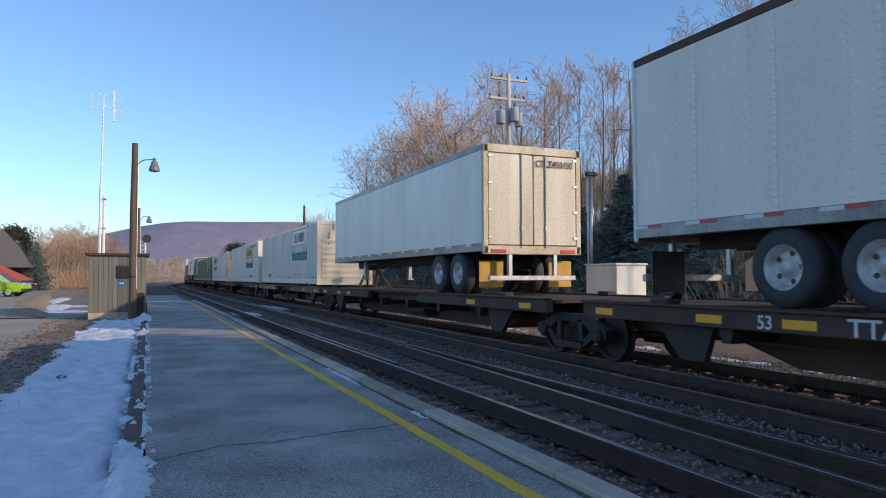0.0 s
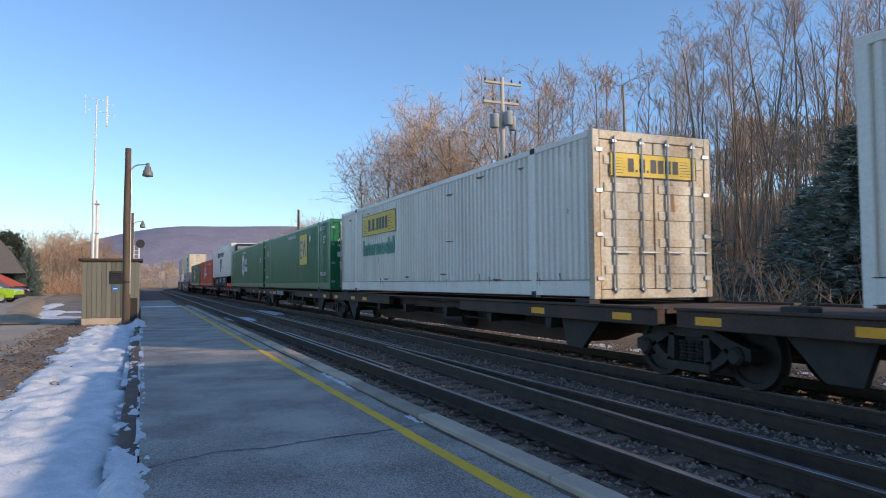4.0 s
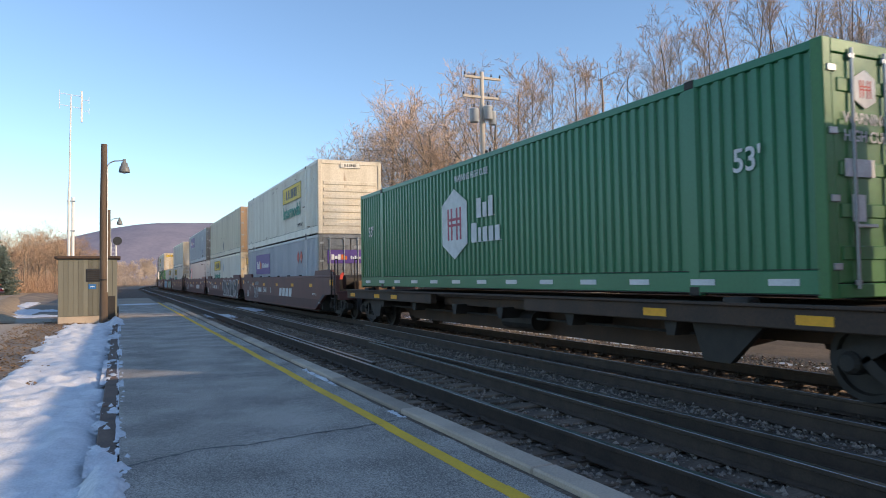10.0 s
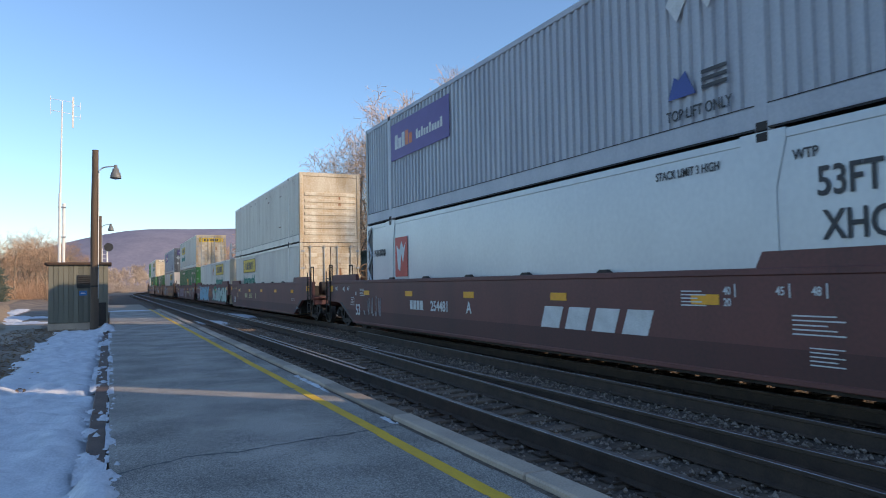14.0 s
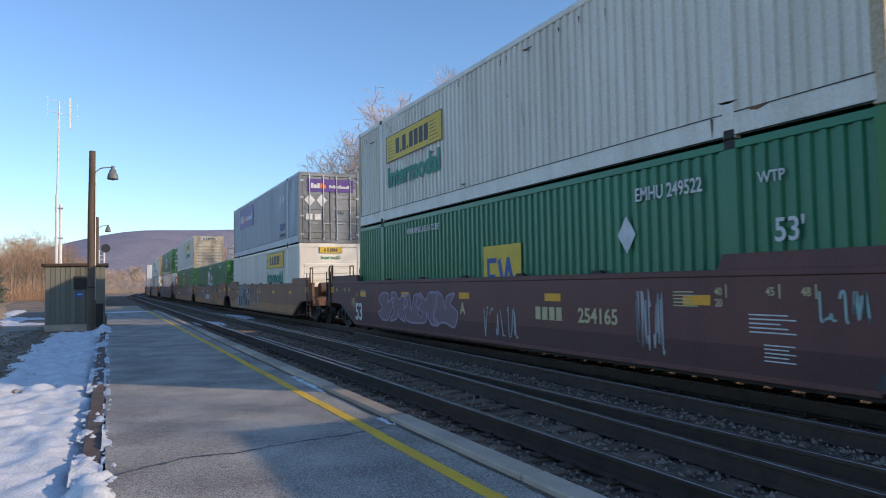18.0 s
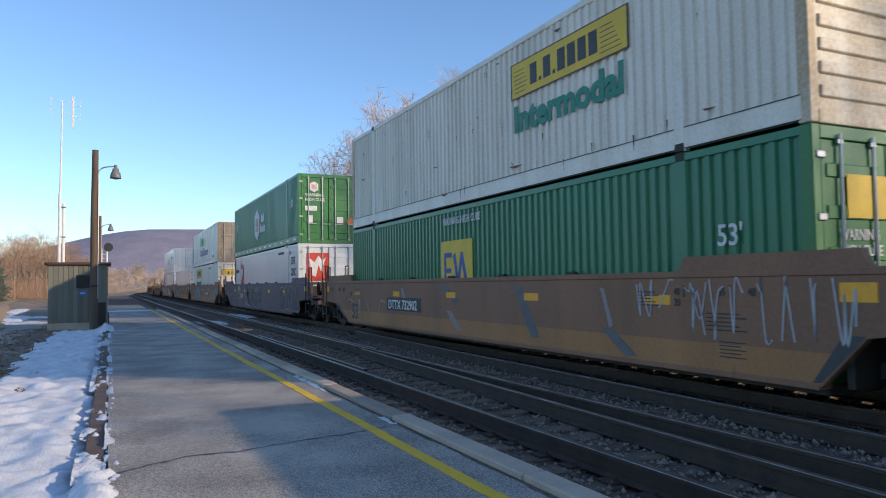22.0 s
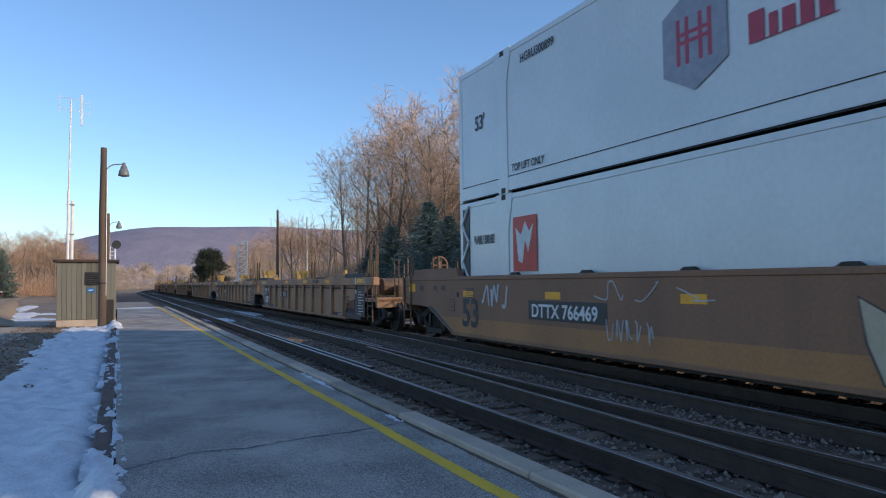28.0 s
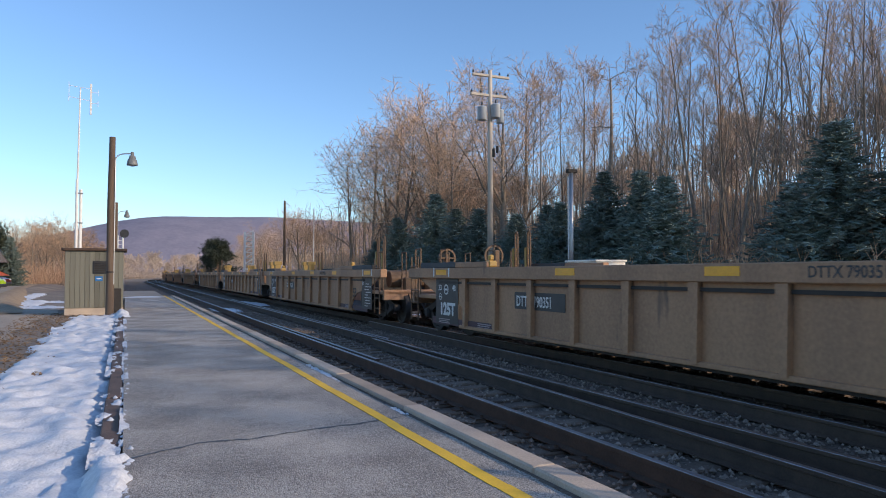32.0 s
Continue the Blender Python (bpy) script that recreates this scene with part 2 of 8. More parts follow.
# far copy of TWIG, paler and greyer: distance haze put into the colour
FARTWIG = mat("far_twigs_hazed", (0.60, 0.46, 0.34), (0.44, 0.35, 0.28), 0.9, scale=0.08, fine=2, bump=0.0)
NEEDLE = mat("spruce_needles", (0.105, 0.145, 0.115), (0.21, 0.265, 0.235), 0.8, scale=1.2, fine=12, bump=0.0, per=True)
PINE = mat("pine_needles", (0.035, 0.05, 0.03), (0.07, 0.08, 0.045), 0.8, scale=1.2, fine=12, bump=0.0, per=True)
# pale blue-violet: the ridge's distance haze is put into the base colour
RIDGE = mat("haze_blue_ridge", (0.25, 0.228, 0.275), (0.19, 0.178, 0.228), 1.0, scale=0.02, fine=0.12, bump=0.0)


# ---- building blocks ----
class Geo:
    """Vertices and faces of one part."""

    def __init__(self):
        self.v, self.f = [], []

    def add(self, v, f):
        o = len(self.v)
        self.v += [tuple(p) for p in v]
        self.f += [tuple(o + i for i in q) for q in f]
        return self

    def box(self, x0, x1, y0, y1, z0, z1, b=0.0):
        """A block; b chamfers its edges."""
        if b <= 0:
            v = [(x, y, z) for x in (x0, x1) for y in (y0, y1) for z in (z0, z1)]
            return self.add(v, [(0, 1, 3, 2), (4, 6, 7, 5), (0, 4, 5, 1), (2, 3, 7, 6), (0, 2, 6, 4), (1, 5, 7, 3)])
        lo, hi = (x0, y0, z0), (x1, y1, z1)
        b = min(b, *((h - c) * 0.45 for c, h in zip(lo, hi)))
        v, idx = [], {}
        for s in ((i, j, k) for i in (0, 1) for j in (0, 1) for k in (0, 1)):
            for ax in range(3):
                p = [(hi[i] if s[i] else lo[i]) if i == ax else (hi[i] - b if s[i] else lo[i] + b) for i in range(3)]
                idx[s, ax] = len(v)
                v.append(p)
        f = []
        for ax in range(3):
            u, w = (ax + 1) % 3, (ax + 2) % 3
            for side in (0, 1):
                q = []
                for a, c in ((0, 0), (1, 0), (1, 1), (0, 1)):
                    s = [0, 0, 0]
                    s[ax], s[u], s[w] = side, a, c
                    q.append(idx[tuple(s), ax])
                f.append(q if side else q[::-1])
            for a in (0, 1):
                for c in (0, 1):
                    s0, s1 = [0, 0, 0], [0, 0, 0]
                    s0[ax], s1[ax] = 0, 1
                    s0[u] = s1[u] = a
                    s0[w] = s1[w] = c
                    s0, s1 = tuple(s0), tuple(s1)
                    q = [idx[s0, u], idx[s1, u], idx[s1, w], idx[s0, w]]
                    f.append(q if (a + c) % 2 else q[::-1])
        for s in ((i, j, k) for i in (0, 1) for j in (0, 1) for k in (0, 1)):
            q = [idx[s, 0], idx[s, 1], idx[s, 2]]
            f.append(q if sum(s) % 2 else q[::-1])
        return self.add(v, f)

    def spike(self, p, q, r):
        """A thin three-sided twig that ends in a point."""
        d = q - p
        u = d.orthogonal().normalized() * r
        w = d.normalized().cross(u)
        return self.add([p + u, p - u * 0.5 + w * 0.87, p - u * 0.5 - w * 0.87, q], [(0, 1, 3), (1, 2, 3), (2, 0, 3)])

    def tube(self, p, q, r0, r1=None, n=8, caps=True):
        """A round bar from p to q."""
        p, q = Vector(p), Vector(q)
        r1 = r0 if r1 is None else r1
        d = (q - p).normalized()
        a = d.orthogonal().normalized()
        c = d.cross(a)
        v = []
        for e, r in ((p, r0), (q, r1)):
            v += [e + r * (math.cos(2 * math.pi * i / n) * a + math.sin(2 * math.pi * i / n) * c) for i in range(n)]
        f = [(i, (i + 1) % n, n + (i + 1) % n, n + i) for i in range(n)]
        if caps:
            f += [tuple(range(n))[::-1], tuple(range(n, 2 * n))]
        return self.add(v, f)

    def pipe(self, pts, r, n=6):
        for a, b in zip(pts, pts[1:]):
            self.tube(a, b, r, n=n)
        return self

    def lathe(self, c, axis, prof, n=20):
        """A turned shape round an axis ('x' or 'z') through c: prof of (along, radius)."""
        v = []
        for a, r in prof:
            for i in range(n):
                k = 2 * math.pi * i / n
                o = (a, r * math.cos(k), r * math.sin(k)) if axis == "x" else (r * math.cos(k), r * math.sin(k), a)
                v.append((c[0] + o[0], c[1] + o[1], c[2] + o[2]))
        f = [(j * n + i, j * n + (i + 1) % n, (j + 1) * n + (i + 1) % n, (j + 1) * n + i) for j in range(len(prof) - 1) for i in range(n)]
        return self.add(v, f)

    def slab(self, outline, x0, x1):
        """An outline of (y, z) points drawn out from x0 to x1."""
        k = len(outline)
        v = [(x0, y, z) for y, z in outline] + [(x1, y, z) for y, z in outline]
        f = [tuple(range(k))[::-1], tuple(range(k, 2 * k))] + [(i, (i + 1) % k, k + (i + 1) % k, k + i) for i in range(k)]
        return self.add(v, f)

    def mesh(self, name, material, smooth=False):
        me = bpy.data.meshes.new(name)
        me.from_pydata(self.v, [], self.f)
        me.materials.append(material)
        bm = bmesh.new()
        bm.from_mesh(me)
        bmesh.ops.recalc_face_normals(bm, faces=bm.faces)
        bm.to_mesh(me)
        bm.free()
        if smooth:
            me.polygons.foreach_set("use_smooth", [True] * len(me.polygons))
        return me


def part(name, geo, material, parent, label="", at=None, smooth=False):
    """One mesh object under a thing or a part; geo may be a finished mesh."""
    me = geo.mesh(name, material, smooth) if isinstance(geo, Geo) else geo
    ob = new(name, me)
    ob.parent = parent
    if at is not None:
        ob.matrix_basis = at
    if label:
        tagged(ob, label)
    return ob


def thing(name, label, category, group="", kind="", at=None):
    ob = new(name)
    ob.empty_display_size = 0.2
    if at is not None:
        ob.matrix_basis = at
    return tagged(ob, label, category, group, kind)


def solid(name, geo, material, label, category="", kind="", smooth=False):
    """A thing or a piece of the setting in one mesh."""
    return tagged(new(name, geo.mesh(name, material, smooth)), label, category, "", kind)


SHARED = {}


def shared(key, build, material, smooth=False):
    if key not in SHARED:
        SHARED[key] = build().mesh(key, material, smooth)
    return SHARED[key]


SIDE = Matrix(((0, 0, -1), (-1, 0, 0), (0, 1, 0))).to_4x4()
END = Matrix(((1, 0, 0), (0, 0, -1), (0, 1, 0))).to_4x4()


def lettering(words, height, material, parent, face, pos, squeeze=1.0, label="", spacing=1.0, name="lettering", centre=False, bold=0.018):
    """Words as a thin raised mesh on a side (facing the platform) or an end; pos is the lower left corner as one reads it."""
    cu = bpy.data.curves.new("lettering", "FONT")
    cu.body, cu.size, cu.extrude, cu.space_character, cu.resolution_u, cu.offset = words, height * 1.38, 0.002, spacing, 3, height * bold
    if centre:
        cu.align_x = "CENTER"
    tmp = bpy.data.objects.new("lettering", cu)
    me = bpy.data.meshes.new_from_object(tmp)
    bpy.data.objects.remove(tmp)
    me.materials.clear()
    me.materials.append(material)
    return part(name, me, material, parent, label or "painted lettering", Matrix.Translation(pos) @ face @ Matrix.Diagonal((squeeze, 1, 1, 1)))


def panel(name, w, h, material, parent, face, pos, label="", thick=0.004):
    """A flat sign or marker of size w by h; pos is its lower left corner as one reads it."""
    g = Geo().box(0, w, 0, h, -0.003, thick)
    return part(name, g, material, parent, label, Matrix.Translation(pos) @ face)


def poly(name, pts, material, parent, face, pos, label="", thick=0.005):
    """A flat shape from its outline, in reading directions."""
    k = len(pts)
    g = Geo().add([(x, y, -0.002) for x, y in pts] + [(x, y, thick) for x, y in pts],
                  [tuple(range(k))[::-1], tuple(range(k, 2 * k))] + [(i, (i + 1) % k, k + (i + 1) % k, k + i) for i in range(k)])
    return part(name, g, material, parent, label, Matrix.Translation(pos) @ face)


def strokes(name, lines, width, material, parent, face, pos, label="", thick=0.004):
    """Flat brush strokes along the given lines."""
    g = Geo()
    for ln in lines:
        p = [Vector((x, y)) for x, y in ln]
        L, Rr = [], []
        for i, q in enumerate(p):
            d = (p[min(i + 1, len(p) - 1)] - p[max(i - 1, 0)]).normalized()
            nrm = Vector((-d.y, d.x)) * width / 2
            L.append(q + nrm)
            Rr.append(q - nrm)
        k = len(p)
        g.add([(*q, thick) for q in L] + [(*q, thick) for q in Rr] + [(*q, -0.003) for q in L] + [(*q, -0.003) for q in Rr],
              [(i, i + 1, k + i + 1, k + i) for i in range(k - 1)] + [(i, 2 * k + i, 2 * k + i + 1, i + 1) for i in range(k - 1)]
              + [(k + i, k + i + 1, 3 * k + i + 1, 3 * k + i) for i in range(k - 1)])
    return part(name, g, material, parent, label, Matrix.Translation(pos) @ face)


# ---- the lie of the land ----
TRACK_X, NEAR_X = 8.28, 4.57     # centre lines of the two tracks
BEND, RADIUS = 135.0, 620.0      # the line bends to the right beyond here


def along(s, off=0.0):
    """Place and heading on the line, s metres up the track and off metres to its right."""
    if s <= BEND:
        return off, s, 0.0
    a = min((s - BEND) / RADIUS, 1.3)
    return RADIUS - (RADIUS - off) * math.cos(a), BEND + (RADIUS - off) * math.sin(a), a


def smooth(a, b, x):
    k = max(0.0, min(1.0, (x - a) / (b - a)))
    return k * k * (3 - 2 * k)


def ground_z(x, y):
    far = smooth(95, 200, y)
    h = -0.222 if x > -0.05 else -0.04
    if x > 12:
        h += 0.45 * smooth(12, 16, x) + max(0, x - 18) * 0.22 * (1 - 0.75 * far) * smooth(17, 26, x) if x < 62 else 0.45 + 44 * 0.22 * (1 - 0.75 * far)
        h += 0.5 * noise.noise(Vector((x * 0.08, y * 0.08, 0))) * smooth(18, 30, x)
        h *= 1 - smooth(250, 420, y)
    if x < -3:
        h += 0.35 * smooth(-5.0, -7.0, x) * smooth(30, 60, y)
    return h


def grid_ground():
    xs = [-2600, -900, -300, -120, -60, -30, -18, -12, -9, -7, -5.5, -4.5, -3.6, -2.8, -2.2, -1.6, -1.0, -0.06, -0.04, 2.3, 2.8, 4, 6, 8, 10, 12]
    xs += [13 + 1.5 * i for i in range(34)] + [66, 75, 90, 120, 200, 500, 1200, 2600]
    ys = [-400, -200, -120, -90] + [-70 + 4 * i for i in range(60)] + [175, 190, 210, 240, 280, 330, 400, 600, 1200, 3000]
    g = Geo()
    v = [(x, y, ground_z(x, y)) for y in ys for x in xs]
    w = len(xs)
    f = [(j * w + i, j * w + i + 1, (j + 1) * w + i + 1, (j + 1) * w + i) for j in range(len(ys) - 1) for i in range(w - 1)]
    g.add(v, f)
    ob = solid("ground", g, EARTH, "bare winter ground of earth, dead leaves and cinders", kind="structure")
    me = ob.data
    me.materials.append(BALLAST)
    me.materials.append(LITTER)
    for p in me.polygons:
        c = p.center
        p.material_index = 1 if -0.1 < c.x < 12.5 and c.y < 170 else 2 if c.x >= 12.5 else 0
    return ob


grid_ground()


def mountain():
    """The long wooded ridge at the end of the valley."""
    g, w, n = Geo(), 90, 14
    for j in range(n):
        k = j / (n - 1)
        for i in range(w):
            x = -2600 + 4600 * i / (w - 1)
            crest = 40 + 122 * smooth(-460, 130, x) - 60 * smooth(500, 1500, x)
            z = crest * math.sin(math.pi * 0.5 * min(1, k * 1.35)) + 9 * noise.noise(Vector((x * 0.004, j * 0.4, 3))) * k
            g.v.append((x, 1500 + 700 * k, -3 + z * (1 if k < 0.78 else 1 - 0.1 * (k - 0.78))))
    g.f += [(j * w + i, j * w + i + 1, (j + 1) * w + i + 1, (j + 1) * w + i) for j in range(n - 1) for i in range(w - 1)]
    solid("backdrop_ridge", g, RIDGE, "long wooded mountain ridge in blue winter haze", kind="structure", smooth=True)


mountain()

# ---- platform ----
PZ = 0.10
END_Y = 45.0
solid("platform", Geo().box(0, 2.54, -14, END_Y, -0.4, PZ), ASPHALT, "worn grey asphalt station platform with cracks", kind="structure")
solid("platform_far", Geo().box(-0.3, 2.2, END_Y, 62, -0.4, PZ - 0.03), LOT, "rough tarred path past the platform end", kind="structure")
coping = thing("platform_edge", "row of worn concrete coping stones on the platform edge", "platform edge", kind="structure")
for i in range(24):
    y0 = -13.0 + 2.45 * i
    cm = shared("coping_stone", lambda: Geo().box(2.552, 2.748, 0, 2.445, -0.4, PZ + 0.047, 0.014), COPING)
    part("coping_stone", cm, COPING, coping, at=pose(random.uniform(-0.006, 0.006), y0, random.uniform(-0.006, 0.004), 0, 0, random.uniform(-0.1, 0.1)))
line = Geo()
for i in range(60):
    y0 = -13 + i
    w0 = 2.172 + 0.006 * math.sin(i * 1.7)
    line.box(w0, w0 + 0.110, y0, y0 + 0.999, PZ + 0.001, PZ + 0.005)
solid("platform_line", line, YELLOW, "worn yellow safety line painted along the platform edge", kind="structure")
seam = Geo()
for i in range(110):
    y0 = -13 + 0.5 * i
    seam.box(2.515 + random.uniform(-0.012, 0.012), 2.551, y0, y0 + 0.5, PZ + 0.001, PZ + 0.004)
solid("platform_joint", seam, BALLAST, "dirty open joint between asphalt and coping stones", kind="structure")


def crack(pts, name="platform_crack"):
    g = Geo()
    rnd = random.Random(str(pts))
    fine = []
    for (x0, y0), (x1, y1) in zip(pts, pts[1:]):
        k = max(2, int(math.hypot(x1 - x0, y1 - y0) / 0.07))
        fine += [(x0 + (x1 - x0) * i / k + rnd.uniform(-.012, .012), y0 + (y1 - y0) * i / k + rnd.uniform(-.02, .02)) for i in range(k)]
    for a, b in zip(fine, fine[1:]):
        w = rnd.uniform(0.006, 0.026)
        g.add([(a[0], a[1] - w, PZ + 0.003), (b[0], b[1] - w, PZ + 0.003), (b[0], b[1] + w, PZ + 0.003), (a[0], a[1] + w, PZ + 0.003)], [(0, 1, 2, 3)])
    solid(name, g, BLACK, "dark jagged crack across the asphalt", kind="structure")


crack([(0.02, 5.72), (0.3, 5.86), (0.62, 6.02), (0.95, 5.98), (1.5, 6.12), (2.1, 6.2), (2.53, 6.36)])
crack([(0.02, 14.9), (0.8, 15.3), (1.5, 15.2), (2.4, 14.6)])
crack([(1.2, 10.3), (1.8, 10.5), (2.45, 10.3)])
crack([(0.02, 24), (1.2, 24.6), (2.4, 24.1)])

# timber edging and snow on the platform's other side
edging = thing("timber_edging", "old dark timber beams edging the platform", "timber edging", kind="structure")
for i in range(14):
    y0 = -6 + 2.45 * i
    part("beam", shared("beam", lambda: Geo().box(-0.17, -0.005, 0, 2.43, -0.2, 0.085, 0.012), TIMBER), TIMBER, edging,
         at=pose(random.uniform(-.012, .0), y0, random.uniform(-0.02, 0.01), 0, random.uniform(-2, 2), random.uniform(-.4, .4)))


def snow_sheet(name, x0, x1, y0, y1, step, height, seed, edge=0.25, label="", cut=0.0, loose=0.0):
    """A drift with a ragged outline that thins out to nothing at its rim."""
    g = Geo()
    nx, ny = max(3, int((x1 - x0) / step)), max(3, int((y1 - y0) / step))
    zs = {}
    for j in range(ny + 1):
        for i in range(nx + 1):
            x, y = x0 + (x1 - x0) * i / nx, y0 + (y1 - y0) * j / ny
            rag = 0.14 * noise.noise(Vector((x * 2, y * 1.3, seed))) + 0.07 * noise.noise(Vector((x * 7, y * 7, seed)))
            d = min(x - x0 + loose * (noise.noise(Vector((y * 0.45, seed, 0))) + 0.5 * noise.noise(Vector((y * 1.7, seed, 4)))), x1 - x, (y - y0) * 0.6, (y1 - y) * 0.6) + rag * edge * 4
            h = height * smooth(0, edge, d) * (0.75 + 0.5 * noise.noise(Vector((x * 3, y * 3, seed + 5)))) - 0.03
            h += 0.032 * noise.noise(Vector((x * 4, y * 2.2, seed + 9))) + 0.014 * noise.noise(Vector((x * 13, y * 7, seed))) + 0.007 * noise.noise(Vector((x * 30, y * 26, seed)))
            bed = -0.04 + 0.13 * smooth(-0.3, -0.12, x) if -0.4 < x < 2.4 and name == "snow_patch" else ground_z(x, y)
            zs[i, j] = (x, y, bed + h - cut, h)
    idx = {}
    for j in range(ny):
        for i in range(nx):
            c = [(i, j), (i + 1, j), (i + 1, j + 1), (i, j + 1)]
            if max(zs[k][3] for k in c) > 0.0:
                for k in c:
                    if k not in idx:
                        idx[k] = len(g.v)
                        g.v.append(zs[k][:3])
                g.f.append(tuple(idx[k] for k in c))
    return solid(name, g, SNOW, label, "snow", "stuff", True)


snow_sheet("snow_bank", -1.75, -0.04, 1.2, 27.5, 0.045, 0.13, 1, 0.3, "bank of old trampled snow along the platform", 0.0, -0.45)


def crust(x0, x1, y0, y1, z, thick, seed, need):
    """Thin broken snow lying on a flat top."""
    g, step = Geo(), 0.028
    nx, ny = int((x1 - x0) / step), int((y1 - y0) / (step * 1.6))
    zs, idx = {}, {}
    for j in range(ny + 1):
        for i in range(nx + 1):
            x, y = x0 + step * i, y0 + step * 1.6 * j
            k = noise.noise(Vector((x * 3, y * 0.9, seed))) + 0.6 * noise.noise(Vector((x * 9, y * 5, seed + 2))) + 0.25 * noise.noise(Vector((x * 30, y * 22, seed))) - need
            zs[i, j] = (x + 0.01 * noise.noise(Vector((x * 40, y * 40, 1))), y, z - 0.012 + thick * max(-0.2, min(1.0, k * 2.2)) + 0.02 * noise.noise(Vector((x * 22, y * 18, seed))), k)
    for j in range(ny):
        for i in range(nx):
            c = [(i, j), (i + 1, j), (i + 1, j + 1), (i, j + 1)]
            if max(zs[q][3] for q in c) > 0:
                for q in c:
                    if q not in idx:
                        idx[q] = len(g.v)
                        g.v.append(zs[q][:3])
                g.f.append(tuple(idx[q] for q in c))
    solid("snow_patch", g, SNOW, "broken crust of snow on the timber edging", "snow", "stuff", True)


crust(-0.24, 0.0, 5.6, 27, 0.085, 0.035, 31, 0.22)
crust(-0.03, 0.06, 3.5, 27, PZ, 0.03, 35, 0.0)
crust(2.47, 2.55, 8.6, 10.4, PZ, 0.03, 37, -0.05)
snow_sheet("snow_patch", -0.6, 0.10, 4.6, 5.9, 0.028, 0.12, 2, 0.17, "heap of crusty snow spilling over the timber edge")
snow_sheet("snow_patch", -0.75, 0.2, 24.2, 27.8, 0.05, 0.2, 7, 0.3, "shovelled snow round the lamp post foot")
rndS = random.Random(4)
lumps = Geo()
for i in range(70):
    y = rndS.uniform(4, 26)
    x = rndS.choice((0.03, -0.02, -0.1)) + rndS.uniform(-0.035, 0.03)
    r = rndS.uniform(0.012, 0.045)
    c = Vector((x, y, 0.085 if x < 0 else PZ))
    ring = [c + Vector((r * math.cos(k) * rndS.uniform(.6, 1), r * 1.6 * math.sin(k) * rndS.uniform(.6, 1.2), 0)) for k in (0, 1, 2.1, 3.2, 4.2, 5.2)]
    lumps.add(ring + [c + Vector((0, 0, r * rndS.uniform(0.4, 0.9)))], [(a, (a + 1) % 6, 6) for a in range(6)])
for y0, y1, k in ((8.7, 10.3, 60), (6.35, 6.75, 22)):
    for i in range(k):
        x, y, r = 2.51 + rndS.uniform(-0.03, 0.025), rndS.uniform(y0, y1), rndS.uniform(0.012, 0.03)
        ring = [(x + r * math.cos(a) * rndS.uniform(.6, 1), y + r * 1.5 * math.sin(a) * rndS.uniform(.6, 1.2), PZ + 0.002) for a in (0, 1, 2.1, 3.2, 4.2, 5.2)]
        lumps.add(ring + [(x, y, PZ + r * 0.6)], [(a, (a + 1) % 6, 6) for a in range(6)])
solid("snow_crumbs", lumps, SNOW, "crumbs of snow along the platform's timber edge", "snow", "stuff", True)
for x, y, sx, sy, s in ((4.2, 33.5, 0.9, 3.4, 13), (6.4, 40, 1.0, 4.5, 14), (2.6, 48, 0.5, 3, 15), (1.0, 44.5, 1.6, 1.2, 16)):
    g = Geo()
    k = 26
    rim = [(x + sx * math.cos(a) * (0.75 + 0.35 * noise.noise(Vector((math.cos(a) * 2, math.sin(a) * 2, s)))),
            y + sy * math.sin(a) * (0.75 + 0.35 * noise.noise(Vector((math.cos(a) * 2, math.sin(a) * 2, s + 3)))),
            (PZ + 0.003 if x < 2.5 else -0.2)) for a in (2 * math.pi * i / k for i in range(k))]
    mid = [(x + (p[0] - x) * 0.6, y + (p[1] - y) * 0.6, p[2] + 0.03) for p in rim]
    g.add(rim + mid + [(x, y, rim[0][2] + 0.035)], [(i, (i + 1) % k, k + (i + 1) % k, k + i) for i in range(k)] + [(k + i, k + (i + 1) % k, 2 * k) for i in range(k)])
    solid("snow_patch", g, SNOW, "thin patch of melting snow", "snow", "stuff", True)
for x0, x1, y0, y1, s in ((-6.4, -2.2, 34.6, 36.2, 21), (-5.2, -3.6, 37, 44, 22), (-5.9, -4.8, 45, 58, 23), (-4.2, -2.4, 41, 42.4, 24), (10.7, 11.2, 6, 60, 25)):
    snow_sheet("snow_patch", x0, x1, y0, y1, 0.18, 0.14, s, 0.45, "patch of old snow on the ground", 0.0)

# the station yard beside the platform
lot = Geo()
edge = [(-2.45 + 0.35 * noise.noise(Vector((0, y * 0.5, 2))) + 0.15 * noise.noise(Vector((0, y * 1.9, 7))), y) for y in (-20 + 0.4 * i for i in range(136))]
m = len(edge)
lot.add([(x, y, -0.022) for x, y in edge] + [(-30, y, -0.022) for x, y in edge], [(i, i + 1, m + i + 1, m + i) for i in range(m - 1)])
rim = [(-4.3 - 0.105 * (y - 31) * (1 - 0.0045 * (y - 31)) + 0.12 * noise.noise(Vector((0, y * 0.3, 5))), y) for y in (30 + 1.0 * i for i in range(90))]
m = len(rim)
berm = Geo().add([(x + d, y, z * smooth(29, 40, y) + 0.05 * noise.noise(Vector((d, y * 0.8, 3)))) for d, z in ((0.75, -0.03), (0.35, 0.2), (0.0, 0.37), (-0.5, 0.34), (-1.0, 0.3)) for x, y in rim], [(k * m + i, k * m + i + 1, k * m + m + i + 1, k * m + m + i) for k in range(4) for i in range(m - 1)])
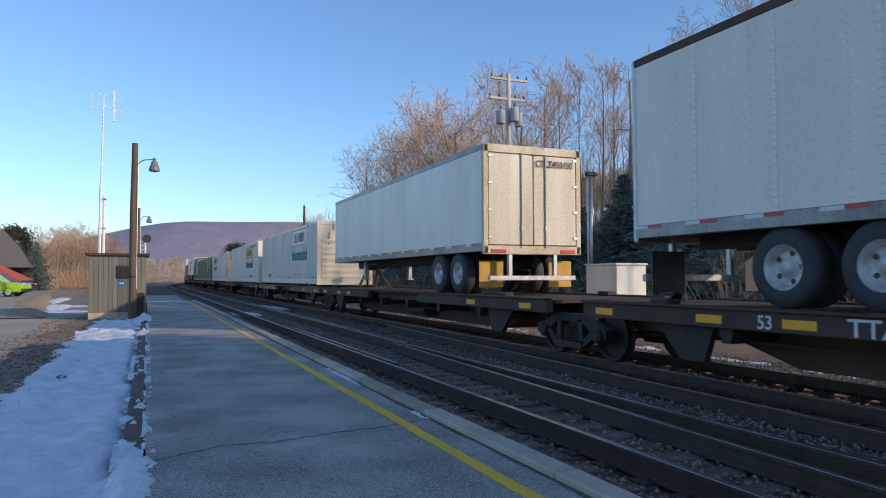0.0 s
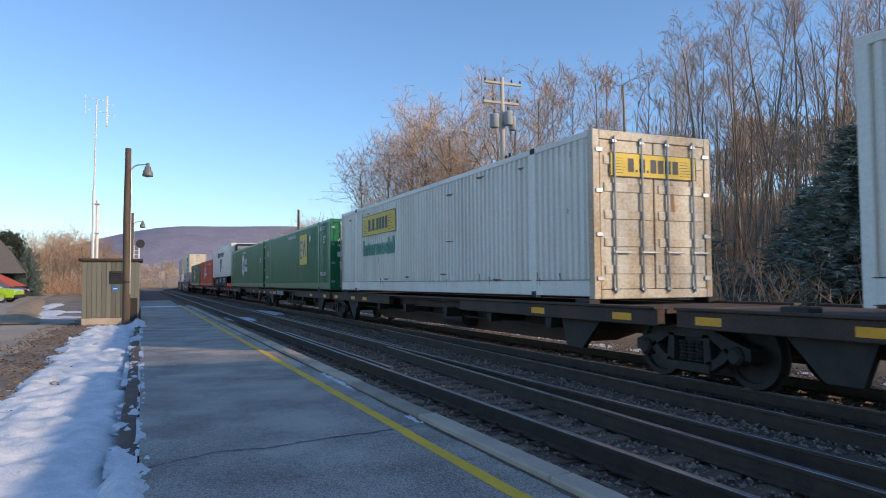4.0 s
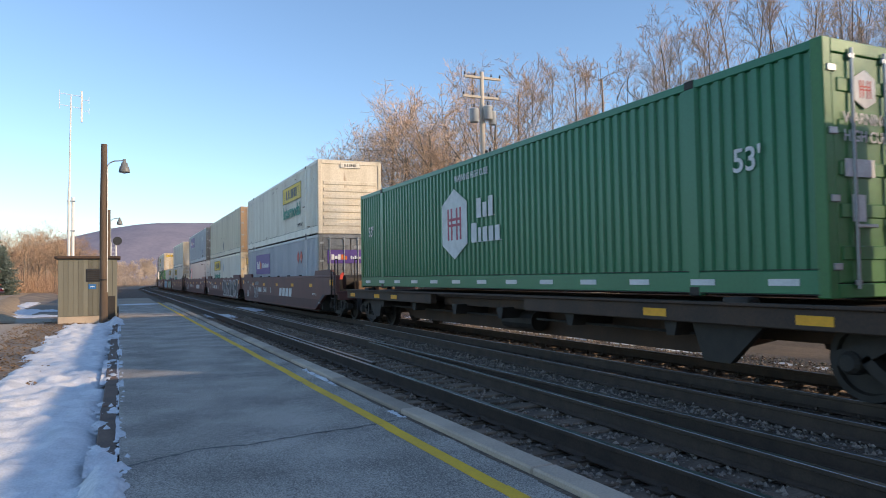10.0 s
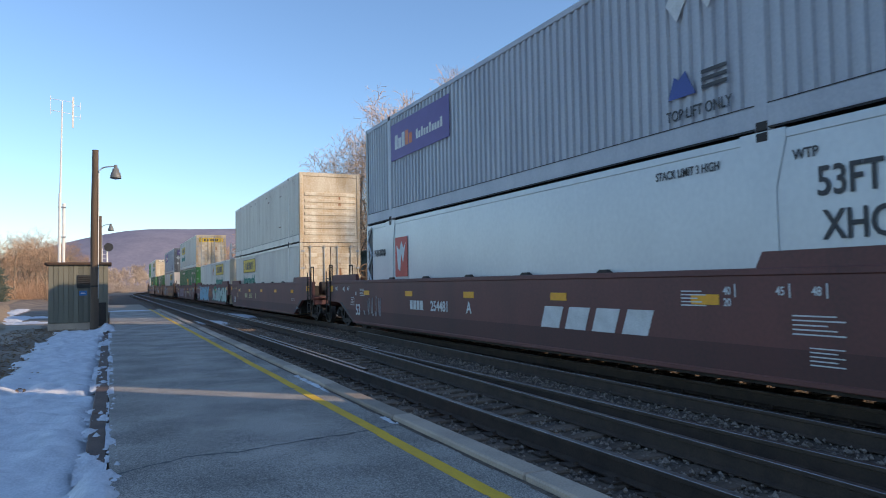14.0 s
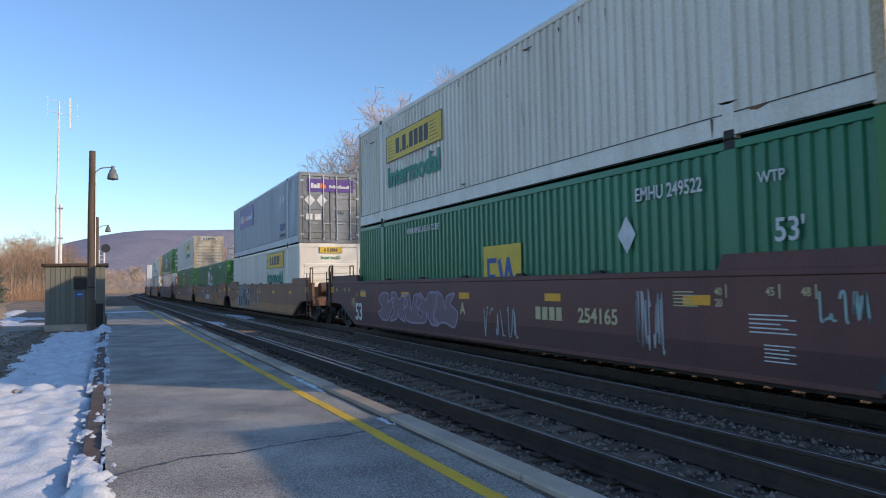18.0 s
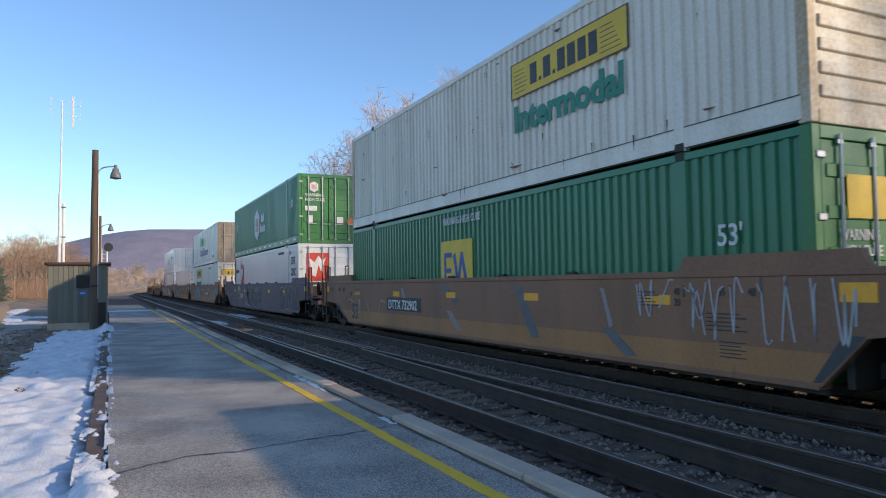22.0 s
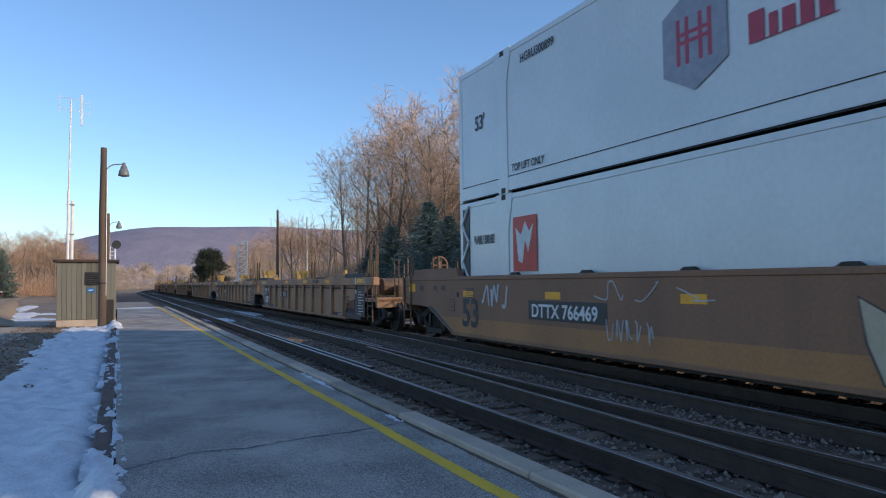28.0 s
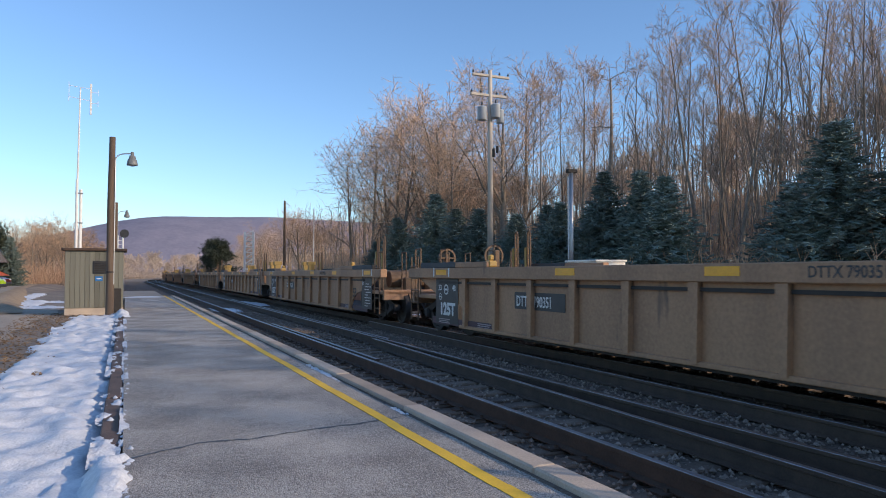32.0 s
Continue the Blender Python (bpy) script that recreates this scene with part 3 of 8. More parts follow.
solid("ground_berm", berm, BERM, "low bank of tan dry grass and earth edging the yard road", kind="structure", smooth=True)
lot.add([(x - 0.6, y, 0.335 * smooth(29, 40, y)) for x, y in rim] + [(-60, y, 0.335 * smooth(29, 40, y)) for x, y in rim], [(i, i + 1, m + i + 1, m + i) for i in range(m - 1)])
solid("pavement_yard", lot, LOT, "patchy tarred station yard", kind="structure")


# ---- tracks ----
def rail_path(off, y0, y1):
    ys = [y0 + (min(BEND, y1) - y0) * i / 6 for i in range(7)] + [BEND + 8 * i for i in range(1, int((y1 - BEND) / 8))] if y1 > BEND else [y0, y1]
    return [along(s, off) for s in ys]


def rail(name, off, y0, y1, parent, z=0.0, lean=0.0):
    """A rail: foot and web rusted, the head's running face polished."""
    half = [(-0.07, -0.18), (-0.07, -0.168), (-0.012, -0.15), (-0.012, -0.045), (-0.036, -0.035), (-0.036, -0.002)]
    prof = half + [(-a, b) for a, b in reversed(half)]
    path = rail_path(off, y0, y1)
    k = len(prof)
    g = Geo()
    for (x, y, a) in path:
        g.v += [(x + u * math.cos(a), y - u * math.sin(a), z + w + lean * u) for u, w in prof]
    g.f += [(j * k + i, j * k + (i + 1) % k, (j + 1) * k + (i + 1) % k, (j + 1) * k + i) for j in range(len(path) - 1) for i in range(k)]
    g.f += [tuple(range(k)), tuple(range((len(path) - 1) * k, len(path) * k))]
    r = part(name, g, RAILRUST, parent)
    h = Geo()
    for (x, y, a) in path:
        h.v += [(x + u * math.cos(a), y - u * math.sin(a), z + w) for u, w in ((-0.036, -0.012), (-0.03, 0.002), (0.03, 0.002), (0.036, -0.012))]
    h.f += [(j * 4 + i, j * 4 + i + 1, j * 4 + 5 + i, j * 4 + 4 + i) for j in range(len(path) - 1) for i in range(3)]
    part("rail_head", h, RAILTOP, r, "rubbed bright running surface")
    return r


tracks = []
for nm, cx in (("track_near", NEAR_X), ("track_far", TRACK_X)):
    tr = thing(nm, "railway track of rusted rails on dark timber ties", "track", kind="structure")
    for s in (-0.7525, 0.7525):
        rail("rail", cx + s, -70, 380, tr)
    tracks.append((tr, cx))
spare = thing("spare_rails", "loose rusty rails lying beside the tracks", "rail")
def loose_rail(x0, y0, x1, y1, z, shine):
    """A loose rail lying straight between two spots."""
    L, a = math.hypot(x1 - x0, y1 - y0), math.degrees(math.atan2(x1 - x0, y1 - y0))
    r = rail("rail", 0, 0, L, spare, 0)
    r.matrix_basis = pose(x0, y0, z, 0, 0, -a)


loose_rail(4.30, -8.0, 5.16, 15.2, 0.0, True)
loose_rail(5.46, 15.0, 5.60, 42.0, 0.0, True)
loose_rail(3.98, 11.5, 3.98, 21.0, 0.0, True)
loose_rail(6.05, -12.0, 7.0, 21.0, -0.02, False)

# ---- station shed, lamps, masts ----
shed = thing("station_shed", "small grey-brown equipment shed clad in vertical boards", "shed", at=pose(-1.02, 29.6, -0.02))
for i in range(12):
    x0 = -0.96 + 0.16 * i
    part("board", shared("shed_board", lambda: Geo().box(0.003, 0.157, -0.02, 0.012, 0.24, 2.32, 0.008), SIDING), SIDING, shed, at=pose(x0, -1.0, 0))
    part("board", SHARED["shed_board"], SIDING, shed, at=pose(x0, 1.0, 0))
for s in (-1, 1):
    for i in range(12):
        part("board", SHARED["shed_board"], SIDING, shed, at=pose(0.94 * s, -0.97 + 0.163 * i, 0, 0, 0, 90))
part("plinth", Geo().box(-0.97, 0.97, -1.0, 1.0, -0.1, 0.25, 0.02), COPING, shed, "bare concrete base")
part("core", Geo().box(-0.93, 0.93, -0.97, 0.97, 0.2, 2.3), SIDING, shed)
part("roof", Geo().box(-1.08, 1.08, -1.12, 1.12, 2.32, 2.42, 0.02), DECK, shed, "flat dark roof with a thin fascia")
vent = part("vent_frame", Geo().box(-0.06, 0.42, -1.045, -1.0, 1.48, 1.96, 0.01), BLACK, shed, "dark louvred vent")
for i in range(6):
    part("louvre", Geo().box(-0.03, 0.39, -1.075, -1.03, 1.52 + 0.07 * i, 1.55 + 0.07 * i, 0.006), IRON, vent)
sg = panel("sign_plate", 0.25, 0.17, mat("plate_blue", (0.02, 0.16, 0.42), None, 0.4), shed, END, (0.02, -1.025, 1.22), "small blue notice plate")
panel("sign_bar", 0.15, 0.03, LETTER_W, sg, Matrix.Identity(4), (0.05, 0.07, 0.005))
box2 = part("utility_box", Geo().box(0.62, 0.9, -1.22, -1.03, 0.1, 0.95, 0.01), IRON, shed, "dark metal utility box")


def lamp_post(x, y, h, arm):
    post = thing("lamp_post", "dark wooden pole with a curved arm and bell lamp", "lamp post", "platform lamps", at=pose(x, y, -0.1))
    g = Geo()
    n, k = 9, 12
    for j in range(n):
        z = (h + 0.1) * j / (n - 1)
        r = 0.135 - 0.035 * j / (n - 1)
        g.v += [(r * math.cos(a) + 0.012 * math.sin(j), r * math.sin(a), z) for a in (2 * math.pi * i / k for i in range(k))]
    g.f += [(j * k + i, j * k + (i + 1) % k, (j + 1) * k + (i + 1) % k, (j + 1) * k + i) for j in range(n - 1) for i in range(k)] + [tuple(range((n - 1) * k, n * k))]
    part("pole", g, POLEWOOD, post, smooth=True)
    pts = [(0.11, -0.05, h - 0.95), (0.115, -0.05, h - 0.72)] + [(0.11 + arm * 0.6 * (1 - math.cos(a)), -0.05, h - 0.72 + 0.26 * math.sin(a)) for a in (0.4, 0.8, 1.2, 1.57)] + [(0.1 + arm, -0.05, h - 0.44)]
    part("arm", Geo().pipe(pts, 0.022, 8), STEEL, post, "curved grey conduit arm")
    part("conduit", Geo().tube((0.12, -0.06, 1.2), (0.12, -0.06, h - 0.7), 0.018), STEEL, post)
    part("band", Geo().lathe((0, 0, 1.6), "z", [(0, 0.135), (0, 0.145), (0.05, 0.145), (0.05, 0.135)], 14), IRON, post)
    shade = part("lamp_head", Geo().lathe((0.1 + arm, -0.05, h - 0.86), "z", [(0.47, 0.001), (0.47, 0.05), (0.36, 0.06), (0.34, 0.1), (0.22, 0.12), (0.2, 0.15), (0.02, 0.185), (0.0, 0.175), (0.02, 0.15)], 18), mat("lamp_hood_grey", (0.20, 0.20, 0.19), None, 0.5), post, "ribbed bell-shaped lamp head", smooth=True)
    part("lens", Geo().lathe((0.1 + arm, -0.05, h - 0.88), "z", [(0.06, 0.15), (0.0, 0.1), (-0.02, 0.001)], 16), mat("lamp_glass", (0.5, 0.5, 0.48), None, 0.15), shade, smooth=True)


lamp_post(-0.48, 26.8, 6.22, 0.55)
lamp_post(-0.60, 50.7, 6.15, 0.55)

mast = thing("radio_mast", "slim white radio mast with folded dipole antennas", "antenna mast", at=pose(-2.58, 45, -0.05))
MASTW = mat("mast_white", (0.78, 0.76, 0.72), (0.66, 0.64, 0.6), 0.5, scale=3, fine=30, bump=0.03)
part("lower_tube", Geo().tube((0, 0, 0), (0, 0, 6.9), 0.085, 0.075, 12), MASTW, mast)
part("upper_tube", Geo().tube((0.02, 0, 6.8), (0.08, 0, 12.2), 0.055, 0.035, 10), MASTW, mast)
part("second_tube", Geo().tube((0.2, 0.1, 0), (0.2, 0.1, 6.35), 0.085, 0.085, 12), MASTW, mast, "shorter white tube strapped beside the mast")
for z in (2.2, 4.4, 6.1):
    part("clamp", Geo().box(-0.1, 0.32, -0.06, 0.16, z, z + 0.06, 0.01), STEEL, mast)
ant = Geo()
for a, b in (((-0.5, 0, 11.65), (0.62, 0, 11.5)), ((-0.5, 0, 12.3), (0.6, 0, 12.2)), ((-0.5, 0, 11.4), (-0.5, 0, 12.5)), ((1.0, 0, 11.2), (1.0, 0, 11.55)), ((1.0, 0, 11.8), (1.0, 0, 12.2)), ((0.62, 0, 12.0), (1.0, 0, 12.0)), ((0.62, 0, 11.35), (1.0, 0, 11.38))):
    ant.tube(a, b, 0.014, n=6)
part("dipole", ant, MASTW, mast)
part("panel_antenna", Geo().box(0.58, 0.68, -0.05, 0.05, 10.7, 12.5, 0.01), MASTW, mast)

pole = thing("utility_pole", "weathered utility pole with two crossarms and transformers", "utility pole", at=pose(19.0, 35.3, 0.5))
g = Geo().tube((0, 0, 0), (0, 0, 12.7), 0.19, 0.12, 12)
part("shaft", g, PALEWOOD, pole, smooth=True)
for z, w, o in ((12.36, 1.2, 0.05), (11.22, 1.15, -0.1)):
    a = part("crossarm", Geo().box(o - w, o + w, -0.07, 0.07, z - 0.07, z + 0.07, 0.015), PALEWOOD, pole)
    for s in (-1, -0.45, 0.5, 1):
        part("insulator", Geo().lathe((o + s * w * 0.95, 0, z + 0.07), "z", [(0, 0.02), (0.05, 0.02), (0.06, 0.055), (0.12, 0.055), (0.14, 0.03), (0.2, 0.03), (0.2, 0.001)], 10), IRON, a)
CANS = mat("transformer_grey", (0.42, 0.45, 0.47), (0.34, 0.36, 0.38), 0.5, scale=3, fine=30, bump=0.03)
for x, y, z, r in ((-0.58, -0.1, 9.72, 0.26), (0.16, -0.38, 9.86, 0.26), (0.62, -0.05, 9.66, 0.22)):
    c = part("transformer", Geo().lathe((x, y, z), "z", [(0, 0.001), (0, r * 0.9), (0.04, r), (0.68, r), (0.72, r * 1.06), (0.75, r * 1.06), (0.8, r * 0.8), (0.82, 0.001)], 18), CANS, pole, "grey transformer can", smooth=True)
    part("bushing", Geo().lathe((x, y, z + 0.8), "z", [(0, 0.05), (0.25, 0.04), (0.27, 0.001)], 8), IRON, c)
part("cutout", Geo().box(-0.05, 0.06, -0.5, -0.3, 7.6, 8.1, 0.02).box(0.3, 0.4, -0.3, -0.1, 7.9, 8.3, 0.02), IRON, pole)
part("guy_wire", Geo().tube((0.05, -0.1, 8.0), (2.6, -2.5, 0.2), 0.012, n=5), STEEL, pole)

sp = thing("steel_pole", "slim galvanised steel pole with a small bracket top", "steel pole", at=pose(16.0, 23.0, 0.1))
part("tube", Geo().tube((0, 0, 0), (0, 0, 5.45), 0.09, 0.08, 12), STEEL, sp, smooth=True)
part("conduit", Geo().tube((-0.13, 0.02, 0), (-0.13, 0.02, 5.2), 0.03), STEEL, sp)
part("cap", Geo().box(-0.2, 0.24, -0.1, 0.1, 5.35, 5.5, 0.02), IRON, sp)
cab = thing("signal_cabinet", "white painted steel signal cabinet beside the track", "cabinet", at=pose(14.6, 19.6, 0.0))
part("body", Geo().box(-0.6, 0.6, -0.85, 0.85, -0.2, 1.86, 0.02), WHITE, cab)
part("lid", Geo().box(-0.64, 0.64, -0.89, 0.89, 1.86, 1.93, 0.015), WHITE, cab)
part("door", Geo().box(-0.615, -0.6, -0.7, 0.7, 0.15, 1.7, 0.005), WHITE, cab)
part("handle", Geo().box(-0.64, -0.615, -0.1, 0.1, 0.9, 0.94, 0.005), STEEL, cab)

gan = thing("signal_tower", "white lattice signal ladder tower beyond the spruces", "signal tower", at=pose(14.9, 95, 0))
for x in (-0.55, 0.55):
    for y in (-0.4, 0.4):
        part("leg", Geo().tube((x, y, 0), (x, y, 7.0), 0.085), MASTW, gan)
for i in range(9):
    for y in (-0.4, 0.4):
        part("rung", Geo().tube((-0.55, y, 0.5 + 0.75 * i), (0.55, y, 0.5 + 0.75 * i), 0.055), MASTW, gan)
        part("brace", Geo().tube((-0.55, y, 0.5 + 0.75 * i), (0.55, y, 1.2 + 0.75 * i), 0.04), MASTW, gan)
sig = thing("track_signal", "railway signal with dark round head on a white ladder mast", "signal", at=pose(-0.2, 62, 0))
part("mast", Geo().tube((0, 0, 0), (0, 0, 5.0), 0.07), MASTW, sig)
lad = Geo().tube((-0.35, 0, 0), (-0.35, 0, 4.6), 0.025).tube((-0.05, 0.1, 0), (-0.05, 0.1, 4.6), 0.025)
for i in range(14):
    lad.tube((-0.35, 0, 0.3 + 0.32 * i), (-0.05, 0.1, 0.3 + 0.32 * i), 0.018)
part("ladder", lad, MASTW, sig)
part("target", Geo().lathe((0, 0, 0), "x", [(-0.02, 0.001), (-0.02, 0.34), (0.02, 0.34), (0.02, 0.001)], 24), BLACK, sig, at=pose(0.1, -0.1, 4.7, 0, 0, 90))
for x, y, h, r, m, lab in ((20.6, 100, 11.6, 0.22, POLEWOOD, "bare brown wooden pole among the far trees"), (24.8, 100, 9.4, 0.1, MASTW, "thin pale pole among the far trees")):
    fp = thing("utility_pole", lab, "utility pole", at=pose(x, y, ground_z(x, y) - 0.2))
    part("shaft", Geo().tube((0, 0, 0), (0, 0, h), r, r * 0.7, 8), m, fp)
    part("cap", Geo().lathe((0, 0, h - 0.02), "z", [(0, r * 0.75), (0.05, r * 0.75), (0.07, 0.001)], 8), IRON, fp)


# ---- the yard's cars, house and lamps ----
def parked_car(label, colour, x, y, rz, long=4.2, high=1.5):
    c = thing("parked_car", label, "car", at=pose(x, y, 0.33, 0, 0, rz))
    w, L = 0.86, long / 2
    prof = [(-L, 0.32), (-L, 0.72), (-L * 0.82, 0.86), (-L * 0.42, 0.92), (-L * 0.08, high), (L * 0.6, high), (L * 0.93, 0.95), (L, 0.8), (L, 0.32)]
    g = Geo()
    k = len(prof)
    for xx, ins in ((-w, 0.1), (-w * 0.93, 0), (w * 0.93, 0), (w, 0.1)):
        for yy, zz in prof:
            up = smooth(0.8, high, zz)
            g.v.append((xx * (1 - 0.18 * up), yy * (1 - ins * 0.25), zz - ins * 0.4 * up))
    g.f += [(j * k + i, j * k + (i + 1) % k, (j + 1) * k + (i + 1) % k, (j + 1) * k + i) for j in range(3) for i in range(k)] + [tuple(range(k)), tuple(range(3 * k, 4 * k))]
    part("body", g, colour, c, smooth=False)
    glass = mat("car_glass", (0.03, 0.035, 0.04), None, 0.08)
    for s in (-1, 1):
        part("side_window", Geo().slab([(-L * 0.36, 0.98), (-L * 0.06, high - 0.08), (L * 0.55, high - 0.08), (L * 0.8, 0.98)], s * w * 0.91, s * w * 0.97), glass, c)
        for yy in (-L * 0.62, L * 0.62):
            wh = part("wheel", Geo().lathe((s * w - 0.1 * s, yy, 0.32), "x", [(-0.1, 0.2), (-0.1, 0.3), (-0.07, 0.32), (0.07, 0.32), (0.1, 0.3), (0.1, 0.2)], 16), RUBBER, c)
            part("rim", Geo().lathe((s * w - 0.1 * s, yy, 0.32), "x", [(-0.09, 0.001), (-0.09, 0.2), (0.09, 0.2), (0.09, 0.001)], 14), RIMW, wh)
        part("headlight", Geo().box(s * 0.62 - 0.14, s * 0.62 + 0.14, -L - 0.02, -L + 0.1, 0.62, 0.76, 0.03), mat("lamp_glass", (0.5, 0.5, 0.48), None, 0.15), c)
    part("bumper", Geo().box(-w, w, -L - 0.06, -L + 0.1, 0.3, 0.5, 0.04), BLACK, c)


parked_car("lime green hatchback parked in the yard", mat("lime_paint", (0.42, 0.62, 0.02), None, 0.25), -9.15, 52, 80)
parked_car("dark red pickup parked behind the hatchback", mat("dark_red_paint", (0.10, 0.015, 0.02), None, 0.25), -10.6, 63, 78, 4.9, 1.55)
parked_car("white car parked farther up the yard", WHITE, -18, 84, 70)
house = thing("house", "cream house with orange awning roof and grey gable", "house", at=pose(-13.5, 70, -0.9))
part("wall", Geo().box(-6, 2.9, -4, 4, 0, 2.3), mat("cream_wall", (0.62, 0.57, 0.46), None, 0.8), house)
part("roof", Geo().add([(-6.5, -4.6, 2.2), (3.9, -4.6, 2.2), (3.9, 4.6, 2.2), (-6.5, 4.6, 2.2), (-6.5, 0, 3.9), (1.2, 0, 3.9)], [(0, 1, 5, 4), (2, 3, 4, 5), (1, 2, 5), (0, 4, 3), (0, 3, 2, 1)]), mat("orange_roof", (0.55, 0.10, 0.03), None, 0.6), house, "orange hipped roof")
part("gable", Geo().add([(-6, 5, 3.4), (3.6, 5, 3.4), (3.6, 9, 3.4), (-6, 9, 3.4), (-6, 7, 6.9), (1.0, 7, 6.9)], [(0, 1, 5, 4), (2, 3, 4, 5), (1, 2, 5), (0, 4, 3), (0, 3, 2, 1)]), mat("slate_roof", (0.14, 0.12, 0.11), None, 0.8), house, "grey shingled gable roof")
part("window", Geo().box(1.0, 2.2, -4.05, -3.98, 0.8, 1.9), mat("car_glass", (0.03, 0.035, 0.04), None, 0.08), house)
for x, y in ((-13.0, 88), (-13.0, 108), (-13.0, 128)):
    st = thing("street_lamp", "slim street lamp with a pale hood", "street lamp", "yard road lamps", at=pose(x, y, 0.2))
    part("post", Geo().tube((0, 0, 0), (0, 0, 3.1), 0.05), IRON, st)
    part("hood", Geo().lathe((0, 0, 3.05), "z", [(0.0, 0.4), (0.1, 0.3), (0.25, 0.06), (0.3, 0.001)], 12), MASTW, st)


# ---- trees ----
def grow(segs, rnd, p, d, length, r, level, shape):
    """Branches as (start, end, radius, radius, level). shape: kids on each stretch of trunk, limb length, spread, rise, wobble."""
    kids0, limb, spread, up, wild = shape
    n = (len(kids0), 5, 3, 2, 1)[level]
    step, fall = length / n, (0.16, 0.2, 0.3, 0.5, 0.4)[level] ** (1 / n)
    turn = rnd.uniform(0, 6.283)
    for i in range(n):
        wob = (0.07, 0.2, 0.24, 0.26, 0.2)[level] * wild
        rise = up * (0.12, 0.2, 0.14, 0.12, 0.0)[level]
        d = (d + Vector((rnd.uniform(-wob, wob), rnd.uniform(-wob, wob), rnd.uniform(-wob, wob) + rise))).normalized()
        q = p + d * step
        r1 = r * fall
        segs.append((p, q, r, r1, level))
        done = (i + 0.5) / n
        kids = kids0[i] if level == 0 else (1 if i == 0 else 2) if level < 3 else 1 + (rnd.random() < 0.4) if level == 3 else 0
        for k in range(kids):
            turn += 2.4 + rnd.uniform(-0.5, 0.5)
            o = p.lerp(q, rnd.uniform(0.2, 1.0))
            out = d.orthogonal().normalized()
            out.rotate(Matrix.Rotation(turn, 3, d))
            nd = (d * rnd.uniform(0.55, 0.95) + out * spread * (1, 1.15, 1.3, 1.3)[level] * rnd.uniform(0.7, 1.15)).normalized()
            ln = length * (limb * rnd.uniform(0.75, 1.1) * (1.15 - 0.75 * done) if level == 0 else rnd.uniform(0.42, 0.6) * (1.15 - 0.5 * done))
            grow(segs, rnd, o, nd, ln, r1 * (rnd.uniform(0.45, 0.7) if level == 0 else rnd.uniform(0.5, 0.68)), level + 1, shape)
        p, r = q, r1
    return segs


def tree_geo(segs, lo, hi, least):
    g = Geo()
    for p, q, r0, r1, lv in segs:
        if lo <= lv <= hi:
            if lv > 3:
                g.spike(p, q, least * 0.6)
                continue
            n = 9 if lv == 0 else 5 if lv == 1 else 3
            g.tube(p, q, max(r0, least * (1.3 if lv < 3 else 1)), max(r1, least * (1.1 if lv < 3 else 0.7)), n, False)
    return g


def bare_tree(seed, h, r, lean, shape):
    rnd = random.Random(seed)
    return grow([], rnd, Vector((0, 0, -0.3)), Vector((rnd.uniform(-lean, lean), rnd.uniform(-lean, lean), 1)), h, r, 0, shape)


def stand(seed, label, h, r, lean, shape, fine):
    segs = bare_tree(seed, h, r, lean, shape)
    tip = max(q.z for p, q, r0, r1, lv in segs)
    t = thing("bare_tree", label, "tree", "bare trees on the bank")
    part("trunk", tree_geo(segs, 0, 2, fine).mesh("trunk", BARK, True), BARK, t, "trunk with its limbs and branches")
    part("crown", tree_geo(segs, 3, 9, fine), TWIG, t, "fine reddish-brown twigs")
    return t, tip


# slender trees of the bank, spreading ones by the bend, one gnarled and half dead
SLENDER = [stand(50 + i, "tall slender leafless tree with thin ascending branches", *k, 0.008) for i, k in enumerate((
    (13.5, 0.17, 0.06, ((0, 0, 0, 1, 2, 2, 3, 3), 0.34, 0.55, 0.75, 0.8)), (14.0, 0.15, 0.08, ((0, 0, 0, 0, 2, 2, 3, 3), 0.32, 0.5, 0.85, 0.8)),
    (13.0, 0.19, 0.1, ((0, 0, 1, 1, 2, 2, 2, 3), 0.36, 0.6, 0.6, 1.0)), (12.5, 0.13, 0.1, ((0, 0, 0, 1, 1, 2, 2, 3), 0.3, 0.5, 0.7, 0.9)),
    (14.0, 0.21, 0.05, ((0, 0, 0, 1, 1, 2, 3, 3), 0.38, 0.65, 0.5, 1.0)), (13.0, 0.12, 0.08, ((0, 0, 0, 0, 1, 2, 2, 2), 0.3, 0.45, 0.9, 0.7))))]
BUSHY = [stand(80 + i, "spreading leafless tree with a rounded tangle of russet twigs", *k, 0.0095) for i, k in enumerate((
    (7.5, 0.30, 0.1, ((0, 1, 3, 3, 3, 3), 0.85, 0.8, 0.32, 1.1)), (8.5, 0.26, 0.16, ((0, 2, 2, 3, 3, 3), 0.78, 0.85, 0.3, 1.25)),
    (6.8, 0.28, 0.2, ((0, 2, 3, 3, 3, 3), 0.95, 0.9, 0.25, 1.2)), (9.5, 0.25, 0.08, ((0, 1, 2, 3, 3, 3), 0.62, 0.75, 0.4, 1.1))))]
GNARLED = [stand(97, "gnarled half-dead tree with thick crooked bare limbs", 11.5, 0.32, 0.12, ((0, 0, 1, 0, 1, 1, 2), 0.42, 0.9, 0.3, 1.7), 0.012)]


